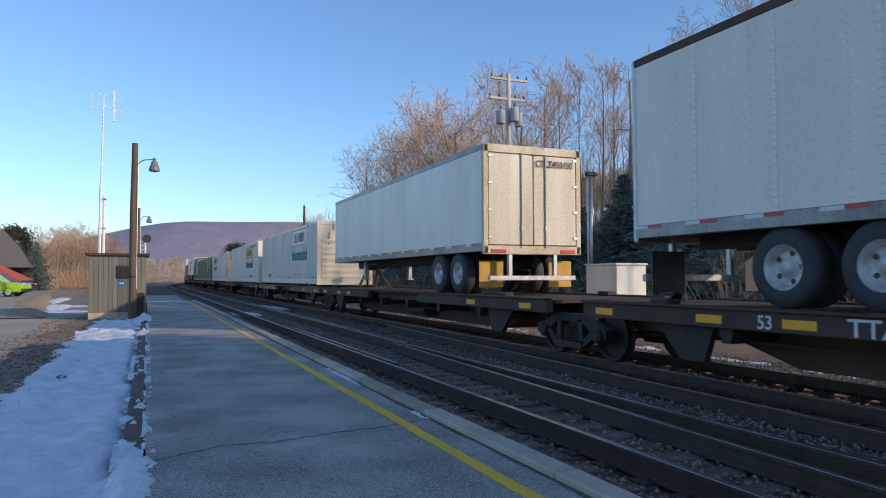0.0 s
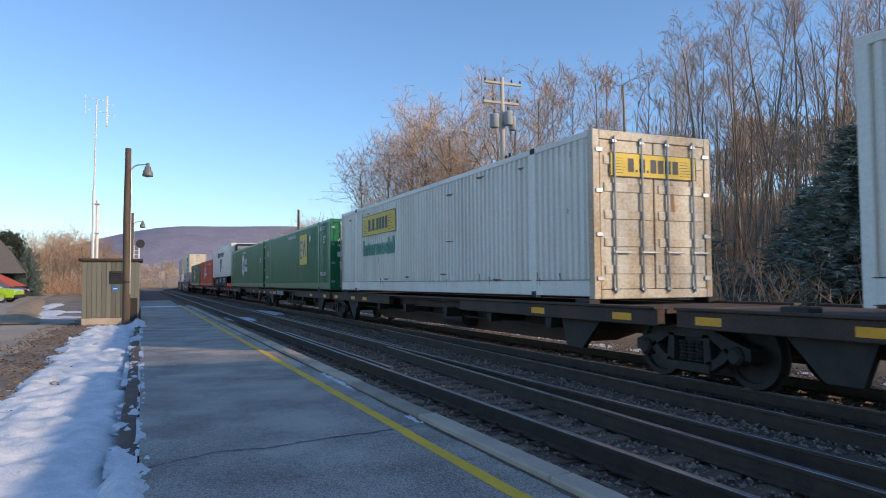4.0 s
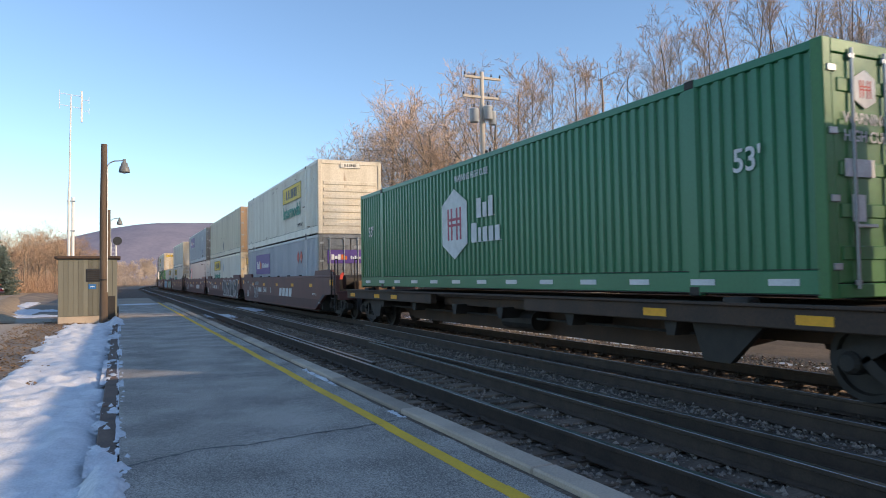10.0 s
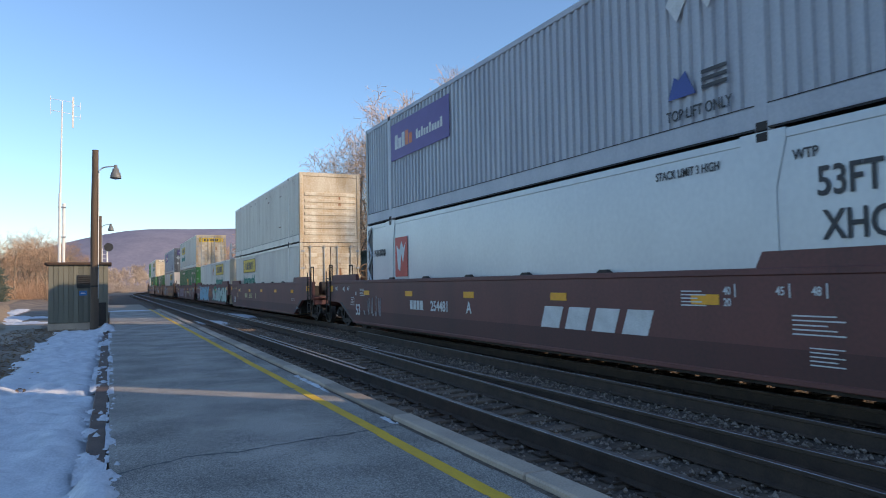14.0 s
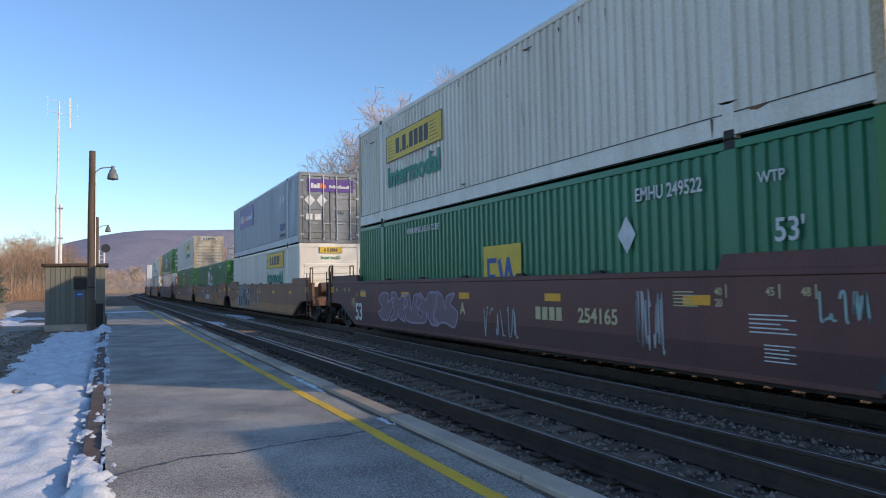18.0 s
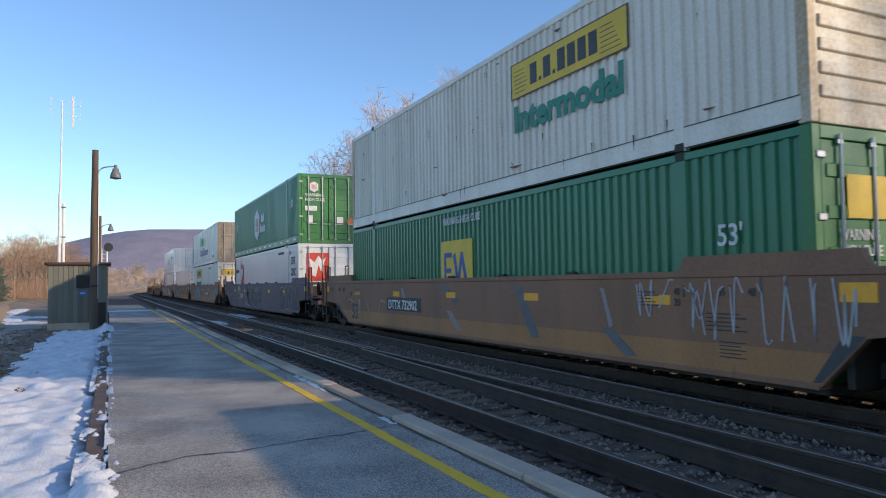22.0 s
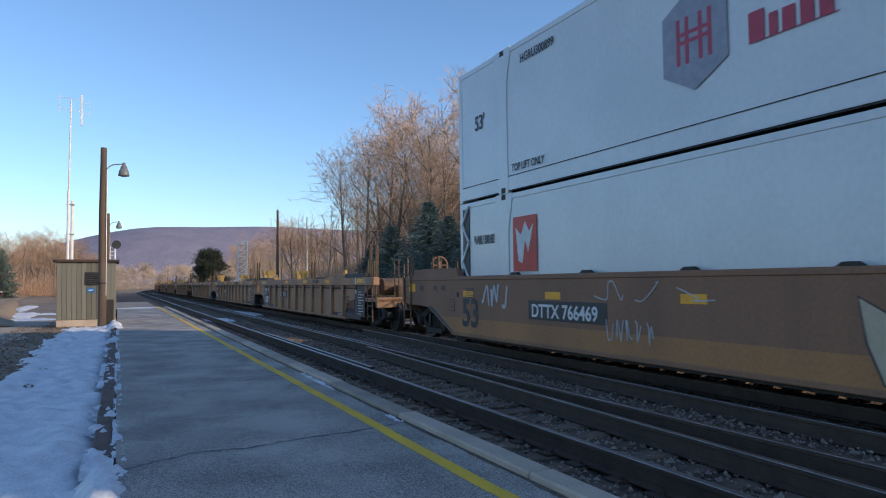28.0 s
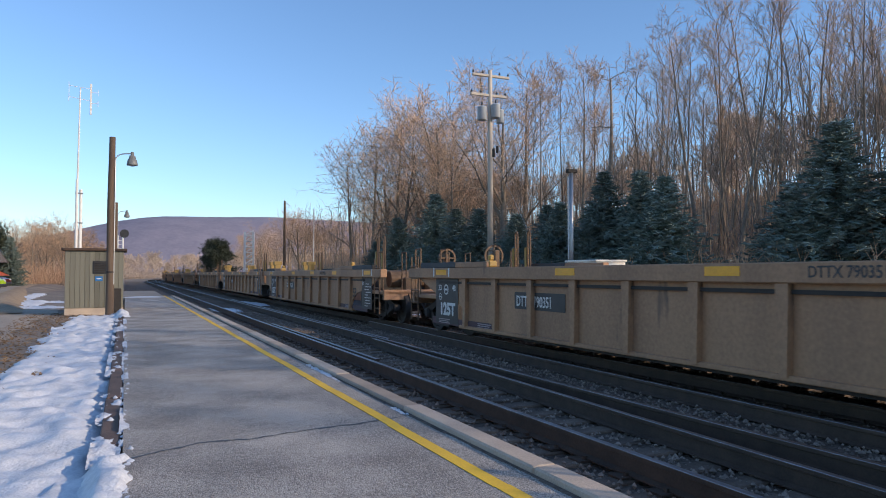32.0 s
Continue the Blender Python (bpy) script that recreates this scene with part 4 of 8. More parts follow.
def plant(kind, x, y, s, used, rnd, tilt=3, wide=1.0):
    m = pose(x, y, ground_z(x, y) - 0.05, rnd.uniform(-tilt, tilt), rnd.uniform(-tilt, tilt), rnd.uniform(0, 360))
    if kind not in used:
        used.add(kind)
        kind.matrix_basis = m
        kind.scale = (s * wide, s * wide, s)
        return kind
    c = copy_thing(kind, m)
    c.scale = (s * wide, s * wide, s)
    return c


used = set()
rndT = random.Random(11)
spots = []


def clear(x, y, d):
    for a, b in spots:
        if (a - x) ** 2 + (b - y) ** 2 < d * d:
            return False
    spots.append((x, y))
    return True


def to_height(kinds, x, y, top, tilt=3):
    """A tree whose tip reaches the height top."""
    kind, tip = rndT.choice(kinds)
    spots.append((x, y))
    plant(kind, x, y, (top - ground_z(x, y)) / tip, used, rndT, tilt)


# the trees that make the skyline: place and height of the tip
for x, y, top in ((27, 88.1, 19.4), (25, 74, 19.2), (28, 74.7, 23.5), (31, 75.2, 24.3), (27, 60.5, 21.4), (34, 70, 23.9), (27, 47.8, 18.8), (32, 53.1, 21.2), (25, 65.2, 18.2), (25, 53.2, 14.1), (29, 67, 20), (30, 82, 20)):
    to_height(BUSHY, x, y, top)
to_height(SLENDER[4:5], 31, 58.7, 23.7, 1)
to_height(GNARLED, 28, 35.8, 16.6)
for x, y, top in ((28, 43.8, 17.9), (33, 48.4, 19.3), (27, 37.9, 16.4), (35, 46.8, 19.7), (32, 38.9, 18.2), (27, 31.3, 15.4), (34, 37.6, 18.8), (28, 29.6, 15.6), (26, 26.4, 15.4), (30, 29, 18), (26, 23.9, 15.6), (33, 28.9, 19.4),
                  (28, 23.2, 15.9), (25.5, 20, 14.4), (31, 23.1, 16.9), (27, 19.1, 14.3), (25.5, 17.1, 13.6), (29, 18.5, 14.8)):
    to_height(SLENDER, x, y, top)
# those that stand between and behind them
n = 0
while n < 34:
    x, y = 25 + 21 * rndT.random() ** 1.2, rndT.uniform(14, 88)
    if clear(x, y, 1.5):
        to_height(SLENDER if y < 52 or rndT.random() < 0.3 else BUSHY, x, y, ground_z(x, y) + rndT.uniform(9.5, 13.0) - 0.06 * (x - 25))
        n += 1
n = 0
while n < 34:
    x, y = 28 + 30 * rndT.random(), rndT.uniform(11, 34)
    if clear(x, y, 1.5):
        to_height(SLENDER, x, y, ground_z(x, y) + rndT.uniform(9.0, 13.0))
        n += 1
# a few slender trees down the line, whose shadows reach the platform
for x, y, s in ((30, -12, 1.0), (34, -24, 1.0), (41, -22, 1.0), (27, -1, 0.9), (25.5, 6.5, 1.0), (28.5, 9.5, 1.05), (25, 12, 0.95), (30, 3, 1.0), (48, -36, 1.0), (24, -19, 1.05), (27, -16, 1.1), (31, -31, 1.1), (23, -9, 1.0)):
    plant(rndT.choice((SLENDER[3], SLENDER[5]))[0], x, y, s, used, rndT)
# lower trees beyond, and along the yard road
n = 0
while n < 44:
    x, y = 20 + 36 * rndT.random(), rndT.uniform(92, 200)
    if x > along(y, TRACK_X + 9)[0] and clear(x, y, 3.2):
        to_height(BUSHY, x, y, ground_z(x, y) + rndT.uniform(8.5, 12.5))
        n += 1
n = 0
while n < 40:
    y = rndT.uniform(92, 140)
    x = rndT.uniform(-0.18, -0.03) * y
    if clear(x, y, 2.2):
        to_height(BUSHY, x, y, ground_z(x, y) + rndT.uniform(6.0, 8.8) + (2.2 if -0.105 < x / y < -0.07 else 0))
        n += 1

# far woods, one mass
rndF = random.Random(5)
base = [tree_geo(bare_tree(90 + i, 5.5, 0.2, 0.1, ((0, 2, 3, 3, 3), 0.8, 0.75, 0.5, 1.1)), 0, 3, 0.035) for i in range(3)]
woods = Geo()
for i in range(34):
    x, y = rndF.uniform(46, 84), rndF.uniform(24, 125)
    b, s, a = rndF.choice(base), rndF.uniform(0.9, 1.4), rndF.uniform(0, 6.28)
    ca, sa = math.cos(a) * s, math.sin(a) * s
    woods.add([(x + ca * vx - sa * vy, y + sa * vx + ca * vy, ground_z(x, y) + vz * s) for vx, vy, vz in b.v], b.f)
placed = 0
while placed < 150:
    y = rndF.uniform(150, 380)
    x = rndF.uniform(-0.17, 0.30) * y
    if along(y, -7)[0] < x < along(y, TRACK_X + 8)[0] or (x > 15 and y < 215):
        continue
    placed += 1
    b, s, a = rndF.choice(base), rndF.uniform(0.55, 1.15) * (1 + smooth(200, 360, y) * 0.6), rndF.uniform(0, 6.28)
    ca, sa = math.cos(a) * s, math.sin(a) * s
    woods.add([(x + ca * vx - sa * vy, y + sa * vx + ca * vy, ground_z(x, y) + vz * s) for vx, vy, vz in b.v], b.f)
me = bpy.data.meshes.new("far_woods")
me.from_pydata(woods.v, [], woods.f)
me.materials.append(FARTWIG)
tagged(new("far_woods", me), "distant leafless woods across the valley floor", "woods", "", "stuff")


def spruce_geo(seed, h, wide):
    """A trunk with whorls of drooping boughs, each set with needle sprays."""
    rnd = random.Random(seed)
    trunk = Geo().tube((0, 0, -0.2), (0, 0, h * 0.97), 0.13 * h / 7, 0.015, 8, False)
    sprays = Geo()
    z = 0.35
    while z < h * 0.985:
        k = 1 - z / h
        reach = wide * (k ** 0.8) * rnd.uniform(0.72, 1.15) + 0.08
        nb = 6 + int(9 * k)
        a0 = rnd.uniform(0, 6.3)
        for b in range(nb):
            a = a0 + 6.283 * b / nb + rnd.uniform(-0.2, 0.2)
            out = Vector((math.cos(a), math.sin(a), 0))
            L = reach * rnd.uniform(0.6, 1.12)
            m = max(4, int(L * 7))
            for i in range(m):
                f = (i + 0.6) / m
                p = out * (L * f) + Vector((0, 0, z + rnd.uniform(-0.16, 0.16) - 0.3 * L * f + 0.2 * L * f * f))
                for sd in (-1, 1, 0):
                    w = out.cross(Vector((0, 0, 1))) * sd * 0.9 + out * 0.7 + Vector((rnd.uniform(-0.3, 0.3), rnd.uniform(-0.3, 0.3), rnd.uniform(-0.4, 0.55)))
                    w = w.normalized() * rnd.uniform(0.22, 0.42) * (1.15 - 0.4 * f)
                    t = w.orthogonal().normalized() * 0.055
                    t.rotate(Matrix.Rotation(rnd.uniform(0, 3.1), 3, w.normalized()))
                    u = w.normalized().cross(t)
                    sprays.add([p + t, p - t * 0.5 + u, p - t * 0.5 - u, p + w], [(0, 1, 3), (1, 2, 3), (2, 0, 3)])
        z += 0.17 + 0.06 * k
    return trunk, sprays


SPRUCES = []
for i, (h, w) in enumerate(((6.6, 2.9), (6.0, 2.9), (7.2, 3.1))):
    tr, spy = spruce_geo(i, h, w)
    t = thing("spruce", "blue-green spruce with drooping layered boughs", "spruce", "spruces beside the line")
    part("trunk", tr, BARK, t)
    me = bpy.data.meshes.new("crown")
    me.from_pydata(spy.v, [], spy.f)
    me.materials.append(NEEDLE)
    part("crown", me, NEEDLE, t, "grey-green needle sprays")
    SPRUCES.append(t)
for i, (x, y, top, wide) in enumerate(((22, 49.6, 7.8, 1.25), (22, 57.7, 6.4, 1.35), (22, 63.8, 4.7, 1.5), (23, 53.5, 6.2, 1.35), (22, 46, 6.2, 1.3), (22, 42.9, 6.1, 1.3), (22.5, 38.5, 5.4, 1.4), (23, 35.5, 5.6, 1.3), (22, 32.8, 5.6, 1.3), (22.5, 30.5, 5.2, 1.3),
                                        (21.5, 28.0, 6.5, 1.05), (21.8, 25.7, 6.4, 1.15), (21.5, 23.9, 5.9, 1.25), (23, 27, 5.8, 1.2), (22.2, 16.4, 6.9, 1.25), (23.4, 19.2, 5.0, 1.3), (23.2, 14.2, 6.0, 1.3))):
    plant(SPRUCES[i % 3], x, y, (top - ground_z(x, y)) / (6.6, 6.0, 7.2)[i % 3], used, rndT, 2, wide)
for x, y, s in ((-10.0, 77, 0.66), (-12.0, 80, 0.7)):
    plant(SPRUCES[(int(y)) % 3], x, y, s, used, rndT, 2)


def pine(seed, x, y, h, wide, low):
    """A pine with needle tufts in loose clumps on rising limbs."""
    rnd = random.Random(seed)
    t = thing("pine", "dark green pine with a loose clumpy crown", "pine", at=pose(x, y, ground_z(x, y) - 0.1))
    limbs, tufts = Geo().tube((0, 0, 0), (0.1, 0, h * 0.95), 0.2, 0.04, 8, False), Geo()
    for i in range(80):
        f = rnd.random()
        z = h * (low + (0.97 - low) * f)
        a = rnd.uniform(0, 6.283)
        L = wide * (1.0 - 0.65 * f) * rnd.uniform(0.5, 1.05)
        e = Vector((math.cos(a) * L, math.sin(a) * L, min(h, z + 0.25 * L)))
        limbs.tube((0, 0, z), e, 0.05, 0.015, 5, False)
        for j in range(110):
            c = e * 1.0 - Vector((e.x, e.y, 0)) * rnd.random() ** 1.6 * 0.55 + Vector((rnd.gauss(0, .4), rnd.gauss(0, .4), rnd.gauss(0, .3)))
            w = Vector((rnd.gauss(0, 1), rnd.gauss(0, 1), rnd.gauss(0.4, 0.8))).normalized() * rnd.uniform(0.2, 0.4)
            u = w.orthogonal().normalized() * 0.075
            u2 = w.normalized().cross(u)
            tufts.add([c + u, c - u * 0.5 + u2, c - u * 0.5 - u2, c + w], [(0, 1, 3), (1, 2, 3), (2, 0, 3)])
    part("trunk", limbs, BARK, t)
    me = bpy.data.meshes.new("crown")
    me.from_pydata(tufts.v, [], tufts.f)
    me.materials.append(PINE)
    part("crown", me, PINE, t, "tufts of dark green needles")


pine(1, -12.6, 84, 6.2, 2.2, 0.35)
pine(2, 14.4, 126, 7.2, 4.0, 0.12)

# saplings and thin trunks that fill the wood
young = Geo()
for i in range(860):
    x, y = 24 + 36 * rndT.random() ** 1.1, rndT.uniform(9, 112) if i < 520 else rndT.uniform(10, 32)
    h, r = rndT.uniform(4, 10), rndT.uniform(0.03, 0.065)
    p, d = Vector((x, y, ground_z(x, y) - 0.1)), Vector((rndT.uniform(-.12, .12), rndT.uniform(-.12, .12), 1))
    for k in range(4):
        d = (d + Vector((rndT.uniform(-.07, .07), rndT.uniform(-.07, .07), 0))).normalized()
        q = p + d * h / 4
        young.tube(p, q, r, r * 0.75, 4, False)
        r *= 0.75
        for j in range((0, 1, 3, 5)[k]):
            o = p.lerp(q, rndT.random())
            w = (d * 0.9 + Vector((rndT.uniform(-.6, .6), rndT.uniform(-.6, .6), 0.1))).normalized() * rndT.uniform(0.6, 2.0)
            young.spike(o, o + w, 0.02)
            young.spike(o + w * 0.5, o + w * 0.9 + Vector((rndT.uniform(-.35, .35), rndT.uniform(-.35, .35), 0.25)), 0.014)
        p = q
me = bpy.data.meshes.new("young_woods")
me.from_pydata(young.v, [], young.f)
me.materials.append(BARK)
tagged(new("young_woods", me), "thicket of thin upright leafless saplings on the bank", "saplings", "", "stuff")

# undergrowth on the bank and dense shrubs along the yard road
for nm, lab, k, tall in (("undergrowth", "leafless brambles and saplings on the bank", 3000, 2.4), ("shrubs", "golden leafless shrubs along the yard road", 1700, 3.2), ("far_thicket", "dense tan thicket beyond the bend of the line", 1300, 4.2)):
    brush = Geo()
    for i in range(k):
        if nm == "undergrowth":
            x, y = 19 + 46 * rndT.random() ** 1.2, rndT.uniform(6, 110)
        elif nm == "far_thicket":
            y = rndT.uniform(140, 330)
            x = rndT.uniform(-0.17, 0.14) * y
            if along(y, -5)[0] < x < along(y, TRACK_X + 7)[0]:
                x = along(y, -6)[0] - 10 * rndT.random() ** 2
        else:
            y = rndT.uniform(86, 150)
            x = rndT.uniform(-0.19, -0.012) * y
        z = ground_z(x, y)
        for j in range(4):
            d = Vector((rndT.uniform(-.5, .5), rndT.uniform(-.5, .5), 1)).normalized() * rndT.uniform(0.6, tall)
            p = Vector((x + rndT.uniform(-.4, .4), y + rndT.uniform(-.4, .4), z - 0.05))
            brush.spike(p, p + d, 0.024 if nm != "far_thicket" else 0.05)
            for e in range(2):
                o = p + d * rndT.uniform(0.3, 0.8)
                brush.spike(o, o + d * 0.25 + Vector((rndT.uniform(-.5, .5), rndT.uniform(-.5, .5), 0.15)) * (1 if nm != "far_thicket" else 2.5), 0.016 if nm != "far_thicket" else 0.045)
    me = bpy.data.meshes.new(nm)
    me.from_pydata(brush.v, [], brush.f)
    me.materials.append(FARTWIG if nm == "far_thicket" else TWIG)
    tagged(new(nm, me), lab, "undergrowth", "", "stuff")

# ---- ties and stones ----
for tr, cx in tracks:
    for i in range(110):
        y = 1.2 + 0.5 * i + random.uniform(-0.04, 0.04)
        tm = shared("tie", lambda: Geo().box(-1.3, 1.3, -0.115, 0.115, -0.38, -0.185, 0.015), TIE)
        part("tie", tm, TIE, tr, at=pose(cx + random.uniform(-.05, .05), y, random.uniform(-0.015, 0.0), 0, 0, random.uniform(-1.5, 1.5)))
        pm = shared("tie_plates", lambda: Geo().box(-0.93, -0.58, -0.09, 0.09, -0.19, -0.172).box(0.58, 0.93, -0.09, 0.09, -0.19, -0.172).box(-0.86, -0.83, -0.06, -0.03, -0.18, -0.14).box(-0.66, -0.63, 0.03, 0.06, -0.18, -0.14).box(0.63, 0.66, -0.06, -0.03, -0.18, -0.14).box(0.83, 0.86, 0.03, 0.06, -0.18, -0.14), RAILRUST)
        if i < 60:
            part("tie_plate", pm, RAILRUST, tr, at=pose(cx, y, 0))
    rest = Geo()
    for i in range(420):
        s = 56.3 + 0.5 * i if i < 300 else -0.5 * (i - 300) + 0.7
        x, y, a = along(s, cx)
        rest.box(x - 1.3, x + 1.3, y - 0.115, y + 0.115, -0.38, -0.19)
    t = part("ties_beyond", rest, TIE, tr)
    tagged(t, "more timber ties along the line", kind="stuff")
stones = Geo()
rndB = random.Random(9)
for i in range(34000):
    y = 2.0 + 34 * rndB.random() ** 1.6
    x = rndB.uniform(2.85, 11.5)
    r = rndB.uniform(0.016, 0.042)
    z = -0.225 + rndB.random() ** 2 * 0.045
    if abs(abs(x - NEAR_X) - 0.7525) < 0.1 or abs(abs(x - TRACK_X) - 0.7525) < 0.1:
        continue
    v = [(x + r * rndB.uniform(.6, 1.1), y, z), (x - r * rndB.uniform(.6, 1.1), y, z), (x, y + r * rndB.uniform(.6, 1.1), z), (x, y - r * rndB.uniform(.6, 1.1), z), (x, y, z + r * rndB.uniform(.5, 1)), (x, y, z - r)]
    stones.add(v, [(0, 2, 4), (2, 1, 4), (1, 3, 4), (3, 0, 4), (2, 0, 5), (1, 2, 5), (3, 1, 5), (0, 3, 5)])
me = bpy.data.meshes.new("ballast_stones")
me.from_pydata(stones.v, [], stones.f)
me.materials.append(STONE)
tagged(new("ballast_stones", me), "dark crushed stone ballast between the ties", "ballast", "", "stuff")

# dead leaves and pebbles beside the snow
leaves = Geo()
for i in range(5200):
    y = 3 + 27 * rndB.random() ** 1.3
    x = -1.15 - 2.0 * rndB.random() ** 1.5 + rndB.uniform(-0.1, 0.1)
    z = -0.03 + rndB.uniform(0, 0.02)
    r, a = rndB.uniform(0.02, 0.05), rndB.uniform(0, 6.28)
    c, q = math.cos(a) * r, math.sin(a) * r
    leaves.add([(x - c, y - q, z), (x + q * 0.5, y - c * 0.5, z + rndB.uniform(0.005, 0.03)), (x + c, y + q, z + 0.01), (x - q * 0.5, y + c * 0.5, z + rndB.uniform(0, 0.03))], [(0, 1, 2), (0, 2, 3)])
me = bpy.data.meshes.new("dead_leaves")
me.from_pydata(leaves.v, [], leaves.f)
me.materials.append(mat("dead_leaf", (0.30, 0.19, 0.10), (0.14, 0.09, 0.055), 0.9, scale=5, fine=30, bump=0))
tagged(new("dead_leaves", me), "scatter of brown dead leaves beside the snow", "leaves", "", "stuff")


# ---- the train ----
SPEEDS = (14.98, 15.22, 15.28, 15.12, 15.58, 15.13, 15.48, 15.06, 14.66)   # metres a second, every four seconds
RIDING = []     # what rides along, with its place on the train and its height


def run(t):
    """How far the train has come since the start."""
    s, k = 0.0, 0
    while t > 4 * (k + 1) and k < 7:
        s += 2 * (SPEEDS[k] + SPEEDS[k + 1])
        k += 1
    r = t - 4 * k
    return s + SPEEDS[k] * r + (SPEEDS[k + 1] - SPEEDS[k]) * r * r / 8


def ride(ob, u, z=0.0):
    RIDING.append((ob, u, z))
    ob.matrix_basis = pose(TRACK_X, u, z)
    return ob


def brand_bars(widths, h, material, parent, face, pos, gap=0.25, tall=()):
    """A name in plain bars, one for each letter, without the letters."""
    b = panel("name_base", h * (sum(abs(w) + gap * (w > 0) for w in widths)), 0.03 * h, material, parent, face, pos, "brand name as plain painted bars")
    x = 0.0
    for i, w in enumerate(widths):
        if w > 0:
            part("letter_bar", Geo().box(x, x + w * h, 0.03 * h, h * (1.35 if i in tall else 1.0), -0.003, 0.004), material, b)
        x += (abs(w) + gap * (w > 0)) * h
    return b


def hexagon(size, material, inner, parent, face, pos):
    """A hexagonal emblem with plain red bars."""
    s = size
    out = [(0, -0.62 * s), (0.5 * s, -0.36 * s), (0.5 * s, 0.36 * s), (0, 0.62 * s), (-0.5 * s, 0.36 * s), (-0.5 * s, -0.36 * s)]
    e = poly("emblem", out, material, parent, face, pos, "pale hexagonal emblem")
    for x in (-0.27, -0.13, 0.08, 0.22):
        part("emblem_bar", Geo().box(x * s, (x + 0.06) * s, -0.28 * s, 0.28 * s, 0.004, 0.008), inner, e)
    for z in (-0.04, 0.06):
        part("emblem_bar", Geo().box(-0.2 * s, 0.25 * s, z * s, (z + 0.045) * s, 0.004, 0.0085), inner, e)


def yellow_sign(w, h, parent, face, pos, plain=False):
    """The carrier's yellow name board with plain bars, and the word under it."""
    b = panel("name_board", w, h, WHITE if plain else SIGNY, parent, face, pos, "name board with a plain-bar brand name")
    x = w * 0.2
    for i in range(8):
        dot = i in (1, 3)
        cw = w * (0.022 if dot else 0.066)
        part("letter_bar", shared(f"lb{round(w, 2)}{dot}", lambda: Geo().box(0, cw, h * 0.22, h * (0.32 if dot else 0.78), 0.004, 0.007), LETTER_K), LETTER_K, b, at=pose(x, 0, 0))
        x += cw + w * 0.02
    ln = Geo()
    for i in range(6):
        ln.box(w * 0.8, w * 0.95 - i * w * 0.012, h * (0.15 + 0.12 * i), h * (0.17 + 0.12 * i), 0.004, 0.006)
        ln.box(w * 0.04, w * 0.17 - abs(i - 2) * w * 0.012, h * (0.15 + 0.12 * i), h * (0.17 + 0.12 * i), 0.004, 0.006)
    ln.box(0, w, 0, h * 0.03, 0.004, 0.006).box(0, w, h * 0.97, h, 0.004, 0.006).box(0, w * 0.012, 0, h, 0.004, 0.006).box(w * 0.988, w, 0, h, 0.004, 0.006)
    part("board_border", ln, LETTER_K, b)


def corrugated(y0, y1, z0, z1, depth=0.04, pitch=0.205):
    """A folded steel side wall, its outer face towards -x at x = 0."""
    n = max(1, round((y1 - y0) / pitch))
    p = (y1 - y0) / n
    prof = []
    for i in range(n):
        a = y0 + i * p
        prof += [(a, 0), (a + p * 0.38, 0), (a + p * 0.5, depth), (a + p * 0.88, depth)]
    prof.append((y1, 0))
    g = Geo()
    k = len(prof)
    for z in (z0, z1):
        g.v += [(x, y, z) for y, x in prof]
    g.f += [(i, i + 1, k + i + 1, k + i) for i in range(k - 1)]
    g.v += [(depth + 0.03, y0, z0), (depth + 0.03, y1, z0), (depth + 0.03, y1, z1), (depth + 0.03, y0, z1)]
    g.f.append((2 * k, 2 * k + 1, 2 * k + 2, 2 * k + 3))
    return g


CL, CW, CH = 16.15, 2.59, 2.896


